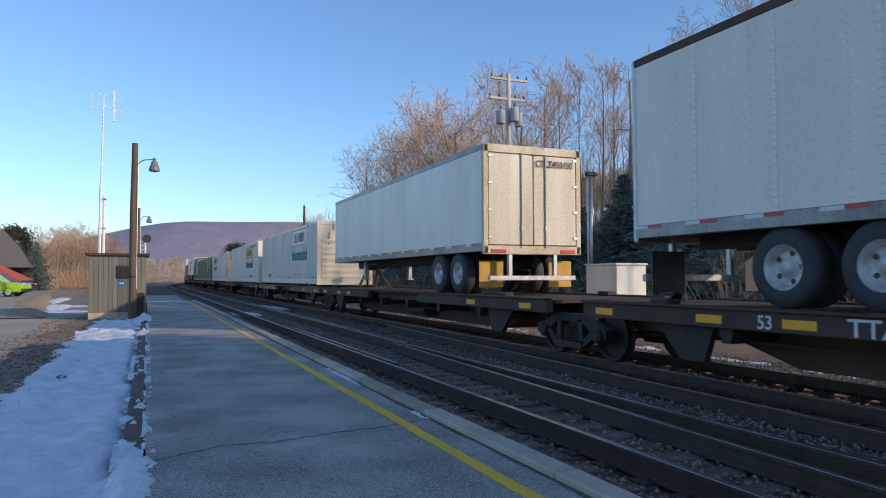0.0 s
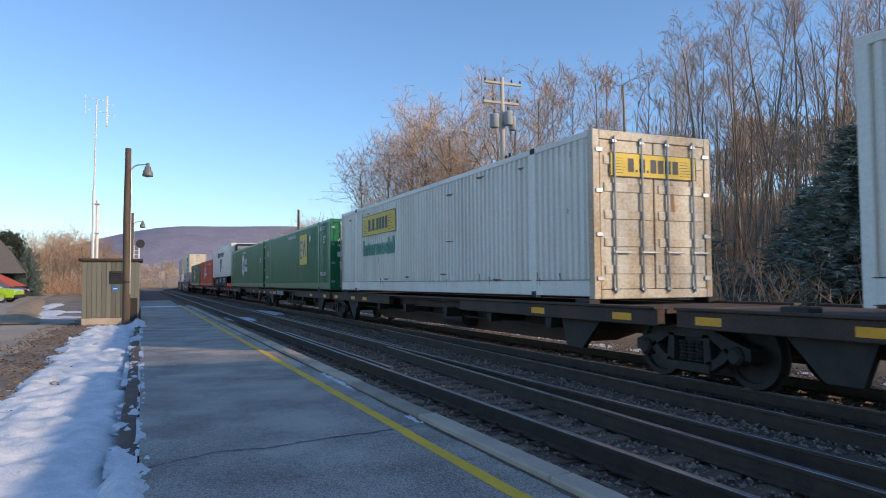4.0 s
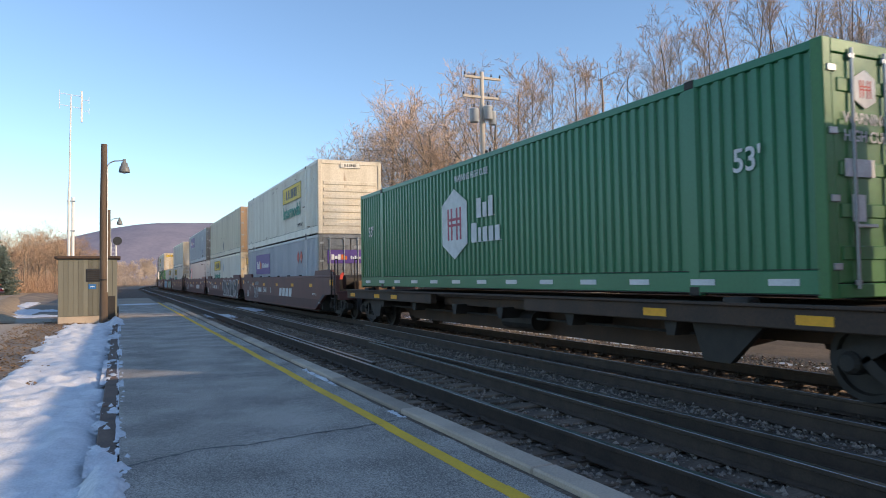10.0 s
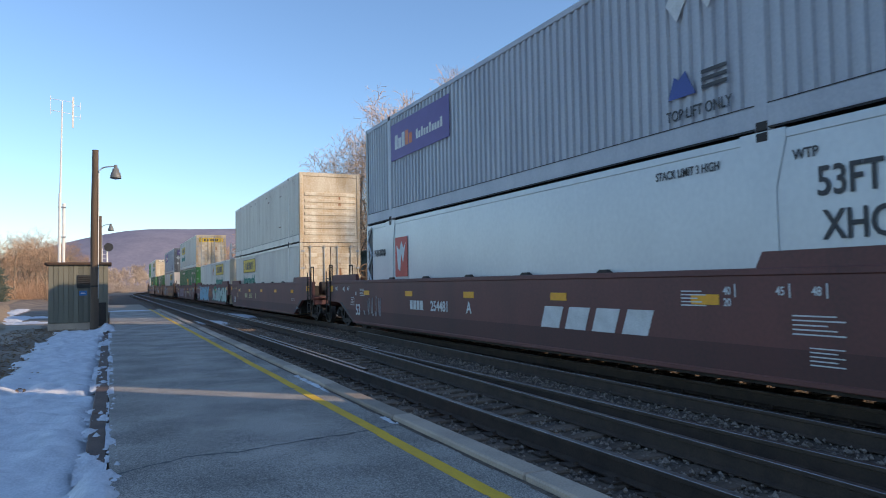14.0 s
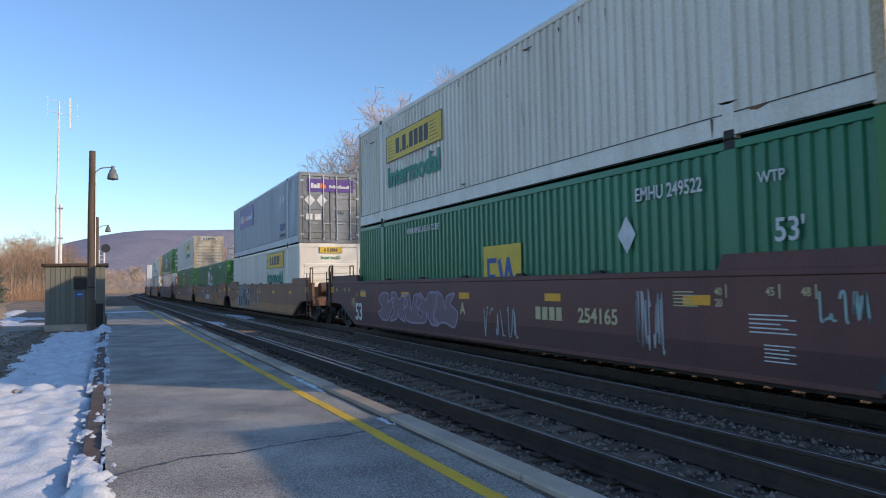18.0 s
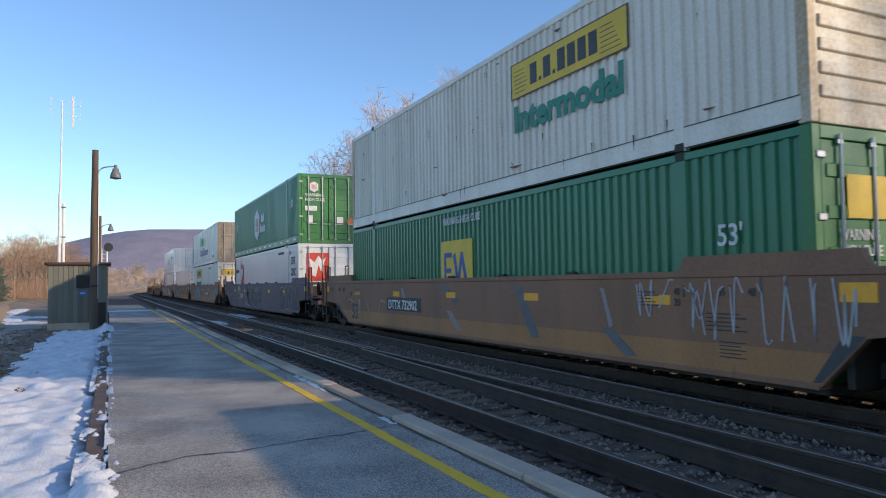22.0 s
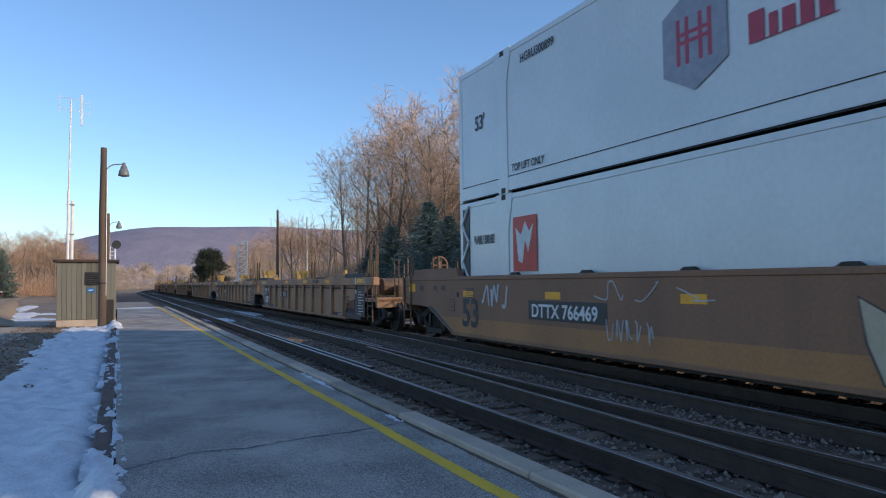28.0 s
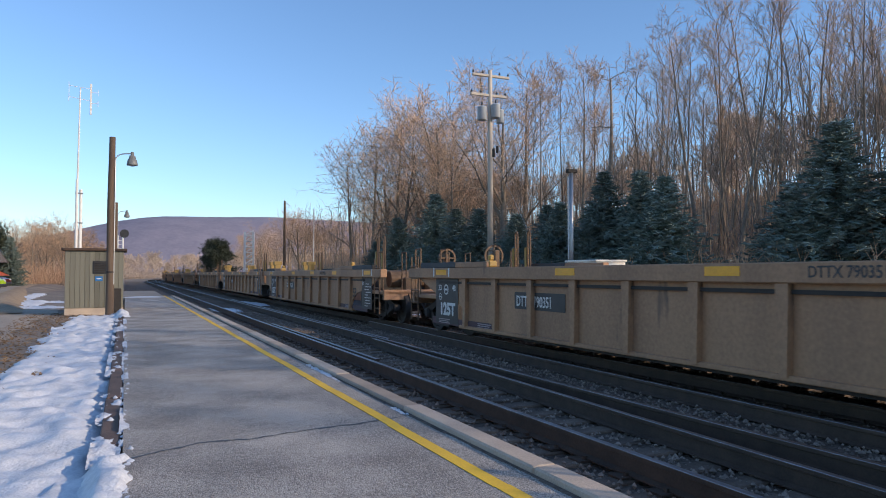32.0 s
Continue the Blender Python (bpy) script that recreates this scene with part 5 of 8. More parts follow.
def container(label, u0, z0, colour, style="corr", doors=True, rail_colour=None, end_colour=None, group="containers on the train"):
    """A 53 foot container: near end at -y, platform side at -x."""
    c = thing("container", label, "container", group)
    h, w = CL / 2, CW / 2
    rc, ec = rail_colour or colour, end_colour or colour
    key = style + colour.name + rc.name
    for s in (-1, 1):
        turn = Matrix.Identity(4) if s < 0 else Matrix.Rotation(math.pi, 4, "Z")
        for y0, y1 in ((-h + 0.1, -6.2), (-6.0, 6.0), (6.2, h - 0.1)):
            if s > 0:
                y0, y1 = -y1, -y0
            nm = f"wall{key}{round(y0, 1)}"
            if style == "corr":
                me = shared(nm, lambda: corrugated(y0, y1, 0.32, CH - 0.11), colour)
            else:
                me = shared(nm, lambda: Geo().box(0.0, 0.05, y0, y1, 0.28, CH - 0.11), colour)
            part("side_panel", me, colour, c, at=turn @ pose(-w + 0.012, 0, 0))
        part("bottom_rail", shared("brail" + rc.name, lambda: Geo().box(-w, -w + 0.1, -h + 0.1, h - 0.1, 0.04, 0.32, 0.012), rc), rc, c, at=turn)
        # dark strips draw the shadow lines above and below the bottom rail
        part("rail_joint", shared("railshade", lambda: Geo().box(-w - 0.003, -w + 0.01, -h + 0.12, h - 0.12, 0.322, 0.332).box(-w - 0.003, -w + 0.01, -h + 0.12, h - 0.12, 0.036, 0.046), IRON), IRON, c, "dark seam above the bottom rail", at=turn)
        part("top_rail", shared("trail" + rc.name, lambda: Geo().box(-w, -w + 0.07, -h + 0.1, h - 0.1, CH - 0.12, CH - 0.01, 0.01), rc), rc, c, at=turn)
        for y in (-6.1, 6.1):
            if style == "smooth":
                part("stacking_post", shared("widepost" + rc.name, lambda: Geo().slab([(-0.19, 0.0), (0.19, 0.0), (0.17, 0.9), (0.17, 2.2), (0.32, CH - 0.12), (0.32, CH + 0.005), (-0.32, CH + 0.005), (-0.32, CH - 0.12), (-0.17, 2.2), (-0.17, 0.9)], -w - 0.006, -w + 0.08), rc), rc, c, at=turn @ pose(0, y, 0))
                continue
            part("stacking_post", shared("spost" + rc.name, lambda: Geo().box(-w - 0.004, -w + 0.1, -0.1, 0.1, 0.0, CH + 0.005, 0.012), rc), rc, c, at=turn @ pose(0, y, 0))
        for y in (-h + 0.08, h - 0.08):
            part("corner_post", shared("cpost" + ec.name, lambda: Geo().box(-w, -w + 0.14, -0.08, 0.08, 0.0, CH, 0.012), ec), ec, c, at=turn @ pose(0, y, 0))
        for y in (-6.1, 6.1):
            for z in (0.0, CH - 0.12):
                part("corner_casting", shared("casting", lambda: Geo().box(-w - 0.01, -w + 0.16, -0.09, 0.09, 0, 0.122, 0.012), IRON), IRON, c, at=turn @ pose(0, y, z))
    part("roof", shared("croof" + colour.name, lambda: Geo().box(-w + 0.06, w - 0.06, -h + 0.02, h - 0.02, CH - 0.05, CH - 0.015), colour), colour, c)
    part("floor", shared("cfloor", lambda: Geo().box(-w + 0.1, w - 0.1, -h + 0.05, h - 0.05, 0.1, 0.2), IRON), IRON, c)
    for s, is_door in ((-1, doors), (1, not doors)):
        turn = Matrix.Identity(4) if s < 0 else Matrix.Rotation(math.pi, 4, "Z")
        part("end_header", shared("chead" + ec.name, lambda: Geo().box(-w + 0.14, w - 0.14, -h, -h + 0.1, CH - 0.16, CH - 0.005, 0.01), ec), ec, c, at=turn)
        part("end_sill", shared("csill" + ec.name, lambda: Geo().box(-w + 0.14, w - 0.14, -h, -h + 0.1, 0.0, 0.16, 0.01), ec), ec, c, at=turn)
        if is_door:
            for k in (-1, 1):
                d = part("door", shared(f"door{ec.name}{k}", lambda: door_leaf(k), ec), ec, c, at=turn)
                for i in range(5 if s < 0 else 0):
                    part("door_rib", shared(f"doorrib{ec.name}{k}", lambda: door_rib(k), ec), ec, d, at=pose(0, 0, 0.47 * i))
                if s < 0:
                    for x in (0.28, 0.86):
                        part("locking_rod", shared("lockrod", lambda: Geo().tube((0, -h - 0.03, 0.1), (0, -h - 0.03, CH - 0.1), 0.02, n=8).box(-0.05, 0.05, -h - 0.04, -h, 0.14, 0.2, 0.008).box(-0.05, 0.05, -h - 0.04, -h, CH - 0.22, CH - 0.16, 0.008).box(-0.03, 0.34, -h - 0.05, -h - 0.03, 0.78, 0.82, 0.006), STEEL), STEEL, d, at=pose(k * x, 0, 0))
                    for z in (0.35, 1.1, 1.85, 2.55):
                        part("hinge", shared("hinge", lambda: Geo().box(-0.07, 0.07, -h - 0.02, -h + 0.02, -0.04, 0.04, 0.008), STEEL), STEEL, d, at=pose(k * 1.17, 0, z))
        else:
            ew = part("end_wall", shared("endw" + ec.name, lambda: Geo().box(-w + 0.14, w - 0.14, -h + 0.03, -h + 0.08, 0.16, CH - 0.16), ec), ec, c, at=turn)
            for i in range(7 if s < 0 else 0):
                part("end_rib", shared("endrib" + ec.name, lambda: Geo().box(-w + 0.2, w - 0.2, -h, -h + 0.05, 0.3, 0.45, 0.02), ec), ec, ew, at=pose(0, 0, 0.27 * i))
    return ride(c, u0 + h, z0)


def door_leaf(k):
    """One door leaf of the near end."""
    a, b = sorted((k * 0.015, k * (CW / 2 - 0.15)))
    return Geo().box(a, b, -CL / 2 + 0.012, -CL / 2 + 0.06, 0.17, CH - 0.17, 0.008)


def door_rib(k):
    """A pressed horizontal rib on a door leaf."""
    a, b = sorted((k * 0.015, k * (CW / 2 - 0.15)))
    return Geo().box(a + 0.07, b - 0.07, -CL / 2 - 0.006, -CL / 2 + 0.02, 0.42, 0.58, 0.012)


def side(y, z, proud=0.006):
    """A spot on the platform side of a container, y measured from its middle."""
    return (-CW / 2 - proud, y, z)


def endp(x, z, proud=0.012):
    return (x, -CL / 2 - proud, z)


# trucks, flatcars and well cars
def side_frame():
    """A cast side frame with open windows, outer face towards -x."""
    g = Geo()
    for x0, x1 in ((-0.10, 0.06),):
        g.slab([(-1.12, 0.40), (-1.12, 0.56), (-0.8, 0.66), (-0.42, 0.80), (0.42, 0.80), (0.8, 0.66), (1.12, 0.56), (1.12, 0.40), (0.78, 0.44), (0.40, 0.66), (-0.40, 0.66), (-0.78, 0.44)], x0, x1)
        for s in (-1, 1):
            g.slab([(s * 0.80, 0.48), (s * 0.66, 0.34), (s * 0.40, 0.20), (s * 0.30, 0.30), (s * 0.52, 0.40), (s * 0.70, 0.56)], x0, x1)
            g.slab([(s * 0.44, 0.28), (s * 0.30, 0.28), (s * 0.28, 0.70), (s * 0.40, 0.70)], x0, x1)
        g.slab([(-0.42, 0.18), (0.42, 0.18), (0.42, 0.30), (-0.42, 0.30)], x0 - 0.02, x1)
    return g


def coil():
    """One coil spring."""
    prof = []
    for i in range(6):
        prof += [(0.05 * i, 0.05), (0.05 * i + 0.012, 0.075), (0.05 * i + 0.03, 0.075), (0.05 * i + 0.042, 0.05)]
    return Geo().lathe((-0.02, 0, 0.31), "z", prof, 9)


def truck(parent, y, name="truck"):
    t = part(name, shared("bolster", lambda: Geo().box(-1.0, 1.0, -0.2, 0.2, 0.5, 0.78, 0.04).box(-0.35, 0.35, -0.35, 0.35, 0.7, 0.9, 0.04), IRON), IRON, parent, "grimy cast steel truck", pose(0, y, 0))
    for s in (-1, 1):
        tn = Matrix.Identity(4) if s < 0 else Matrix.Rotation(math.pi, 4, "Z")
        part("side_frame", shared("sideframe", side_frame, IRON), IRON, t, at=tn @ pose(-1.0, 0, 0))
        for yy in ((-0.16, 0.0, 0.16) if s < 0 else ()):
            part("spring", shared("coil", coil, IRON), IRON, t, at=tn @ pose(-1.0, yy, 0))
        for yy in (-0.89, 0.89):
            part("wheel", shared("trainwheel", lambda: Geo().lathe((0, 0, 0), "x", [(-0.07, 0.001), (-0.07, 0.12), (-0.02, 0.16), (-0.02, 0.36), (-0.07, 0.38), (-0.07, 0.455), (0.05, 0.462), (0.06, 0.49), (0.075, 0.49), (0.08, 0.36), (0.03, 0.34), (0.03, 0.1)], 28), IRON), IRON, t, at=tn @ pose(-0.75, yy, 0.458))
            part("bearing_cap", shared("bearing", lambda: Geo().lathe((0, 0, 0), "x", [(-0.14, 0.001), (-0.14, 0.09), (-0.1, 0.13), (0.05, 0.14)], 14), IRON), IRON, t, at=tn @ pose(-1.03, yy, 0.458))
    for yy in (-0.89, 0.89):
        part("axle", shared("axle", lambda: Geo().tube((-0.95, 0, 0.458), (0.95, 0, 0.458), 0.075, n=10), IRON), IRON, t, at=pose(0, yy, 0))
    return t


def reflectors(car, ys, z, x, w=0.46, h=0.11):
    for y in ys:
        part("reflector", shared(f"refl{w}{h}", lambda: Geo().box(-0.003, 0.003, -w / 2, w / 2, 0, h), REFLY), REFLY, car, "yellow reflector", pose(x, y, z))


def flatcar(label, u0, u1, near_truck=True, far_truck=False, number="", sill=DECK):
    """A spine flatcar: centre sill, side sills on brackets, deck plates, truck at the joint."""
    c = thing("flatcar", label, "flatcar", "railway cars of the train")
    L = u1 - u0
    h = L / 2
    part("centre_sill", Geo().slab([(-h, 0.98), (h, 0.98), (h, 0.58), (h - 2.6, 0.56), (h - 3.6, 0.27), (-h + 3.6, 0.27), (-h + 2.6, 0.56), (-h, 0.58)], -0.5, 0.5), SILLRUST, c, "deep fish-bellied rust-brown centre sill")
    part("deck", Geo().box(-1.25, 1.25, -h + 0.1, h - 0.1, 0.98, 1.045), DECK, c)
    for s in (-1, 1):
        for k in (-1, 1):
            part("side_sill", Geo().box(s * 1.36 - 0.08, s * 1.36 + 0.08, *sorted((k * (h - 0.1), k * (h - 6.9))), 0.80, 1.05, 0.015), sill, c)
        part("inner_sill", Geo().box(s * 1.02 - 0.06, s * 1.02 + 0.06, -h + 6.9, h - 6.9, 0.78, 0.97, 0.015), DECK, c)
        part("sill_flange", Geo().box(s * 1.40 - 0.09, s * 1.40 + 0.09, -h + 0.1, h - 0.1, 1.045, 1.085, 0.008), sill, c)
        for y in (-h + 3.2, -h + 5.6, -h + 8, h - 8, h - 5.6, h - 3.2):
            part("bracket", Geo().slab([(y - 0.13, 0.82), (y + 0.13, 0.82), (y + 0.07, 0.6), (y - 0.07, 0.6)], min(s * 0.3, s * 1.34), max(s * 0.3, s * 1.34)), IRON, c)
        part("skirt", Geo().slab([(-h + 1.7, 0.82), (-h + 2.9, 0.82), (-h + 2.7, 0.3), (-h + 2.25, 0.3)], s * 1.2 - 0.05, s * 1.2 + 0.05), IRON, c)
        part("skirt", Geo().slab([(h - 1.7, 0.82), (h - 2.9, 0.82), (h - 2.7, 0.3), (h - 2.25, 0.3)], s * 1.2 - 0.05, s * 1.2 + 0.05), IRON, c)
        for y in (-h + 2.0, h - 2.0):
            part("pedestal", Geo().box(s * 1.30 - 0.12, s * 1.30 + 0.12, y - 0.2, y + 0.2, 1.05, 1.15, 0.02), IRON, c)
    part("air_tank", Geo().tube((-0.75, -1.6, 0.55), (-0.75, -0.4, 0.55), 0.2, n=12), IRON, c)
    part("air_pipe", Geo().pipe([(-1.05, -h + 2, 0.62), (-1.05, -2, 0.62), (-0.8, -1.6, 0.6), (-1.05, 1, 0.62), (-1.05, h - 2, 0.62)], 0.022), IRON, c)
    reflectors(c, [h - 0.7, h - 3.0, h - 4.4, -h + 3.4, -h + 0.9], 0.86, -1.442)
    if number:
        lettering(number, 0.2, LETTER_W, c, SIDE, (-1.445, h - 5.0, 0.83), 1.15)
        lettering("53", 0.17, LETTER_W, c, SIDE, (-1.445, h - 3.8, 0.84))
    if near_truck:
        truck(c, -h - 0.15)
    if far_truck:
        truck(c, h - 1.6)
    return ride(c, u0 + h)


def well_car(label, u0, u1, paint, near="joint", far="joint", ribbed=False, top_paint=None):
    """One unit of a well car: deep side walls, floor, bulkheads, end platforms, truck."""
    c = thing("well_car", label, "well car", "railway cars of the train")
    h = (u1 - u0) / 2
    tp = top_paint or paint
    ia, ib = (2.9 if near == "end" else 1.15), (2.9 if far == "end" else 1.15)
    xs = 1.50
    for s in (-1, 1):
        x0, x1 = sorted((s * (xs - (0.06 if ribbed else 0.0)), s * (xs - 0.10)))
        rise = 0.92
        wall = [(-h, 1.5), (h, 1.5), (h, rise), (h - ib * 0.55, rise - 0.08), (h - ib, 0.30), (-h + ia, 0.30), (-h + ia * 0.55, rise - 0.08), (-h, rise)]
        if ribbed:
            arch = [(0.0, 0.92), (0.45, 0.91), (0.85, 0.85), (1.15, 0.74), (1.4, 0.52), (1.6, 0.28)]
            wall = [(-h, 1.5), (h, 1.5)] + [(h - a - (ib - 1.15), z) for a, z in arch] + [(-h + a + (ia - 1.15), z) for a, z in reversed(arch)]
        part("side_wall", Geo().slab(wall, x0, x1), paint, c)
        if ribbed:
            part("top_sill", Geo().box(*sorted((s * 1.36, s * 1.56)), -h, h, 1.36, 1.60, 0.015), tp, c)
            n = int((2 * h - 6.4) / 1.25)
            for i in range(n + 1):
                y = -h + 3.2 + (2 * h - 6.4) * i / n
                part("rib", shared(f"rib{paint.name}{s}", lambda: Geo().slab([(-0.09, 1.38), (0.09, 1.38), (0.05, 0.3), (-0.05, 0.3)], *sorted((s * 1.42, s * 1.535))), paint), paint, c, at=pose(0, y, 0))
            part("guard_bar", Geo().box(*sorted((s * 1.44, s * 1.49)), -h + 1.8, h - 1.8, 1.24, 1.29), IRON, c)
        else:
            part("top_sill", Geo().box(*sorted((s * 1.38, s * 1.515)), -h, h, 1.47, 1.56, 0.015), tp, c)
        part("bottom_sill", Geo().box(*sorted((s * 1.30, s * 1.51)), -h + ia + 0.02, h - ib - 0.02, 0.26, 0.33, 0.01), paint, c)
        for y, k in ((-h + 1.9, 1), (h - 1.9, -1)):
            if ribbed:
                part("bulkhead_guide", Geo().box(*sorted((s * 1.38, s * 1.552)), *sorted((y + k * 0.9, y - k * 1.1)), 1.602, 1.73, 0.012), mat("guide_black", (0.035, 0.037, 0.042), (0.06, 0.058, 0.056), 0.7, scale=2), c, "black stretch of the raised guide")
                part("bulkhead_guide", Geo().box(*sorted((s * 1.38, s * 1.55)), *sorted((y + k * 0.905, y + k * 2.4)), 1.602, 1.72, 0.012), paint, c)
                continue
            part("bulkhead_guide", Geo().slab([(y - 1.3, 1.56), (y + 1.3, 1.56), (y + 1.2, 1.75), (y - 1.2, 1.75)], *sorted((s * 1.36, s * 1.46))), paint, c)
        if not ribbed:
            dark = mat("charcoal_plate", (0.05, 0.05, 0.055), (0.08, 0.078, 0.08), 0.7, scale=3, fine=30, bump=0.1)
            # flat lower band; on maroon cars its darker colour stands for slope shade
            low = {TAN: TANLOW, MAROON: MARLOW}.get(paint)
            if low:
                part("lower_panel", Geo().slab([(-h + ia * 0.72, 0.66), (h - ib * 0.72, 0.66), (h - ib, 0.335), (-h + ia, 0.335)], *sorted((s * 1.5015, s * 1.47))), low, c, "lower half of the side wall")
            for k in (-1, 1):
                e = ib if k > 0 else ia
                part("wall_edge", Geo().slab([(k * (h - e), 0.34), (k * (h - e * 0.55), 0.86), (k * (h - e * 0.55 - 0.25), 0.86), (k * (h - e - 0.1), 0.34)], *sorted((s * 1.5025, s * 1.501))), dark, c, "dark worn edge of the side wall")
                part("end_stiffener", Geo().box(*sorted((s * 1.525, s * 1.49)), *sorted((k * (h - 0.02), k * (h - 0.16))), 0.94, 1.5, 0.008), paint, c)
            for i in range(5):
                y = -4.5 + 2.25 * i
                part("container_guide", shared("cguide", lambda: Geo().slab([(-0.16, 1.56), (0.16, 1.56), (0.08, 1.61), (-0.08, 1.61)], -0.04, 0.04), IRON), IRON, c, at=pose(s * 1.4, y, 0))
    part("well_floor", Geo().box(-1.38, 1.38, -h + ia, h - ib, 0.2, 0.27), IRON, c)
    for k, e, i in ((-1, near, ia), (1, far, ib)):
        part("end_deck", Geo().box(-1.42, 1.42, *sorted((k * h, k * (h - i * 0.75))), 0.86, 0.95, 0.01), paint, c)
        part("end_bulkhead", Geo().box(-1.4, 1.4, *sorted((k * (h - i * 0.8), k * (h - i * 0.8 + 0.08))), 0.3, 1.4), IRON, c)
        part("draft_sill", Geo().box(-0.3, 0.3, *sorted((k * (h + 0.35), k * (h - i))), 0.5, 0.9, 0.03), IRON, c)
        if e == "end":
            yy = k * (h - 0.15)
            part("end_sill", Geo().box(-1.45, 1.45, *sorted((k * h, k * (h - 0.12))), 0.70, 1.0, 0.015), paint, c)
            for x in (-1.42, -0.7, 0.7, 1.42):
                part("handrail", Geo().pipe([(x, yy, 0.95), (x, yy, 2.1), (x, yy - k * 0.35, 2.1), (x, yy - k * 0.35, 0.95)], 0.02), RUSTIRON if ribbed or tp in (TAN, OCHRE) else IRON, c)
            lad = Geo()
            for j in range(5):
                lad.tube((-1.53, yy, 0.45 + 0.3 * j), (-1.53, yy - k * 0.45, 0.45 + 0.3 * j), 0.016)
            lad.tube((-1.53, yy, 0.3), (-1.53, yy, 1.9), 0.02).tube((-1.53, yy - k * 0.45, 0.3), (-1.53, yy - k * 0.45, 1.9), 0.02)
            part("ladder", lad, RUSTIRON if tp in (TAN, OCHRE) else IRON, c)
            part("brake_wheel", Geo().lathe((0, 0, 0), "x", [(-0.02, 0.24), (-0.02, 0.29), (0.02, 0.29), (0.02, 0.24), (-0.02, 0.24)], 20).box(-0.015, 0.015, -0.26, 0.26, -0.02, 0.02).box(-0.015, 0.015, -0.02, 0.02, -0.26, 0.26).lathe((0, 0, 0), "x", [(-0.03, 0.001), (-0.03, 0.07), (0.03, 0.07), (0.03, 0.001)], 12), RUSTIRON, c, at=pose(0.75, k * (h - 0.4), 1.95, 0, 0, 90))
            part("brake_stand", Geo().box(0.68, 0.82, *sorted((k * (h - 0.45), k * (h - 0.6))), 0.95, 2.1, 0.015), RUSTIRON, c)
            part("air_tank", Geo().tube((-0.9, k * (h - 1.1), 1.3), (0.3, k * (h - 1.1), 1.3), 0.26, n=14), RUSTIRON if tp in (TAN, OCHRE) else IRON, c)
            part("brake_gear", Geo().box(-0.6, -0.1, *sorted((k * (h - 0.4), k * (h - 0.8))), 0.95, 1.35, 0.03).box(0.1, 0.45, *sorted((k * (h - 0.3), k * (h - 0.7))), 0.95, 1.2, 0.03), RUSTIRON, c)
            truck(c, k * (h - 1.15))
            cp = part("coupler", Geo().box(-0.12, 0.12, *sorted((k * (h + 0.3), k * (h + 0.75))), 0.68, 0.9, 0.03).box(-0.2, 0.2, *sorted((k * (h + 0.7), k * (h + 1.0))), 0.62, 0.96, 0.06), RUSTIRON, c)
            part("air_hose", Geo().pipe([(-0.35, k * (h + 0.1), 0.7), (-0.35, k * (h + 0.5), 0.4), (-0.2, k * (h + 0.9), 0.35)], 0.025), BLACK, cp)
    if near == "joint":
        truck(c, -h - 0.35)
    return ride(c, u0 + h)


def tyre_wheel(parent, x, y, z, s, r=0.5, rim=RIMW):
    w = part("wheel", shared("tyre", lambda: Geo().lathe((0, 0, 0), "x", [(0.14, 0.28), (0.15, 0.36), (0.13, 0.47), (0.08, 0.5), (-0.08, 0.5), (-0.13, 0.47), (-0.15, 0.36), (-0.14, 0.28)], 28), RUBBER, True), RUBBER, parent, at=pose(x, y, z))
    part("rim", shared("rim" + rim.name, lambda: Geo().lathe((0, 0, 0), "x", [(-0.14, 0.285), (-0.12, 0.25), (-0.03, 0.235), (-0.02, 0.12), (-0.07, 0.10), (-0.07, 0.001)], 24), rim, True), rim, w)
    part("hand_hole", shared("handhole", lambda: [g := Geo()] and [g.tube((-0.032, 0.175 * math.cos(a), 0.175 * math.sin(a)), (-0.02, 0.175 * math.cos(a), 0.175 * math.sin(a)), 0.035, n=10) for a in (0.6, 1.85, 3.1, 4.4, 5.65)] and g, BLACK), BLACK, w)
    return w


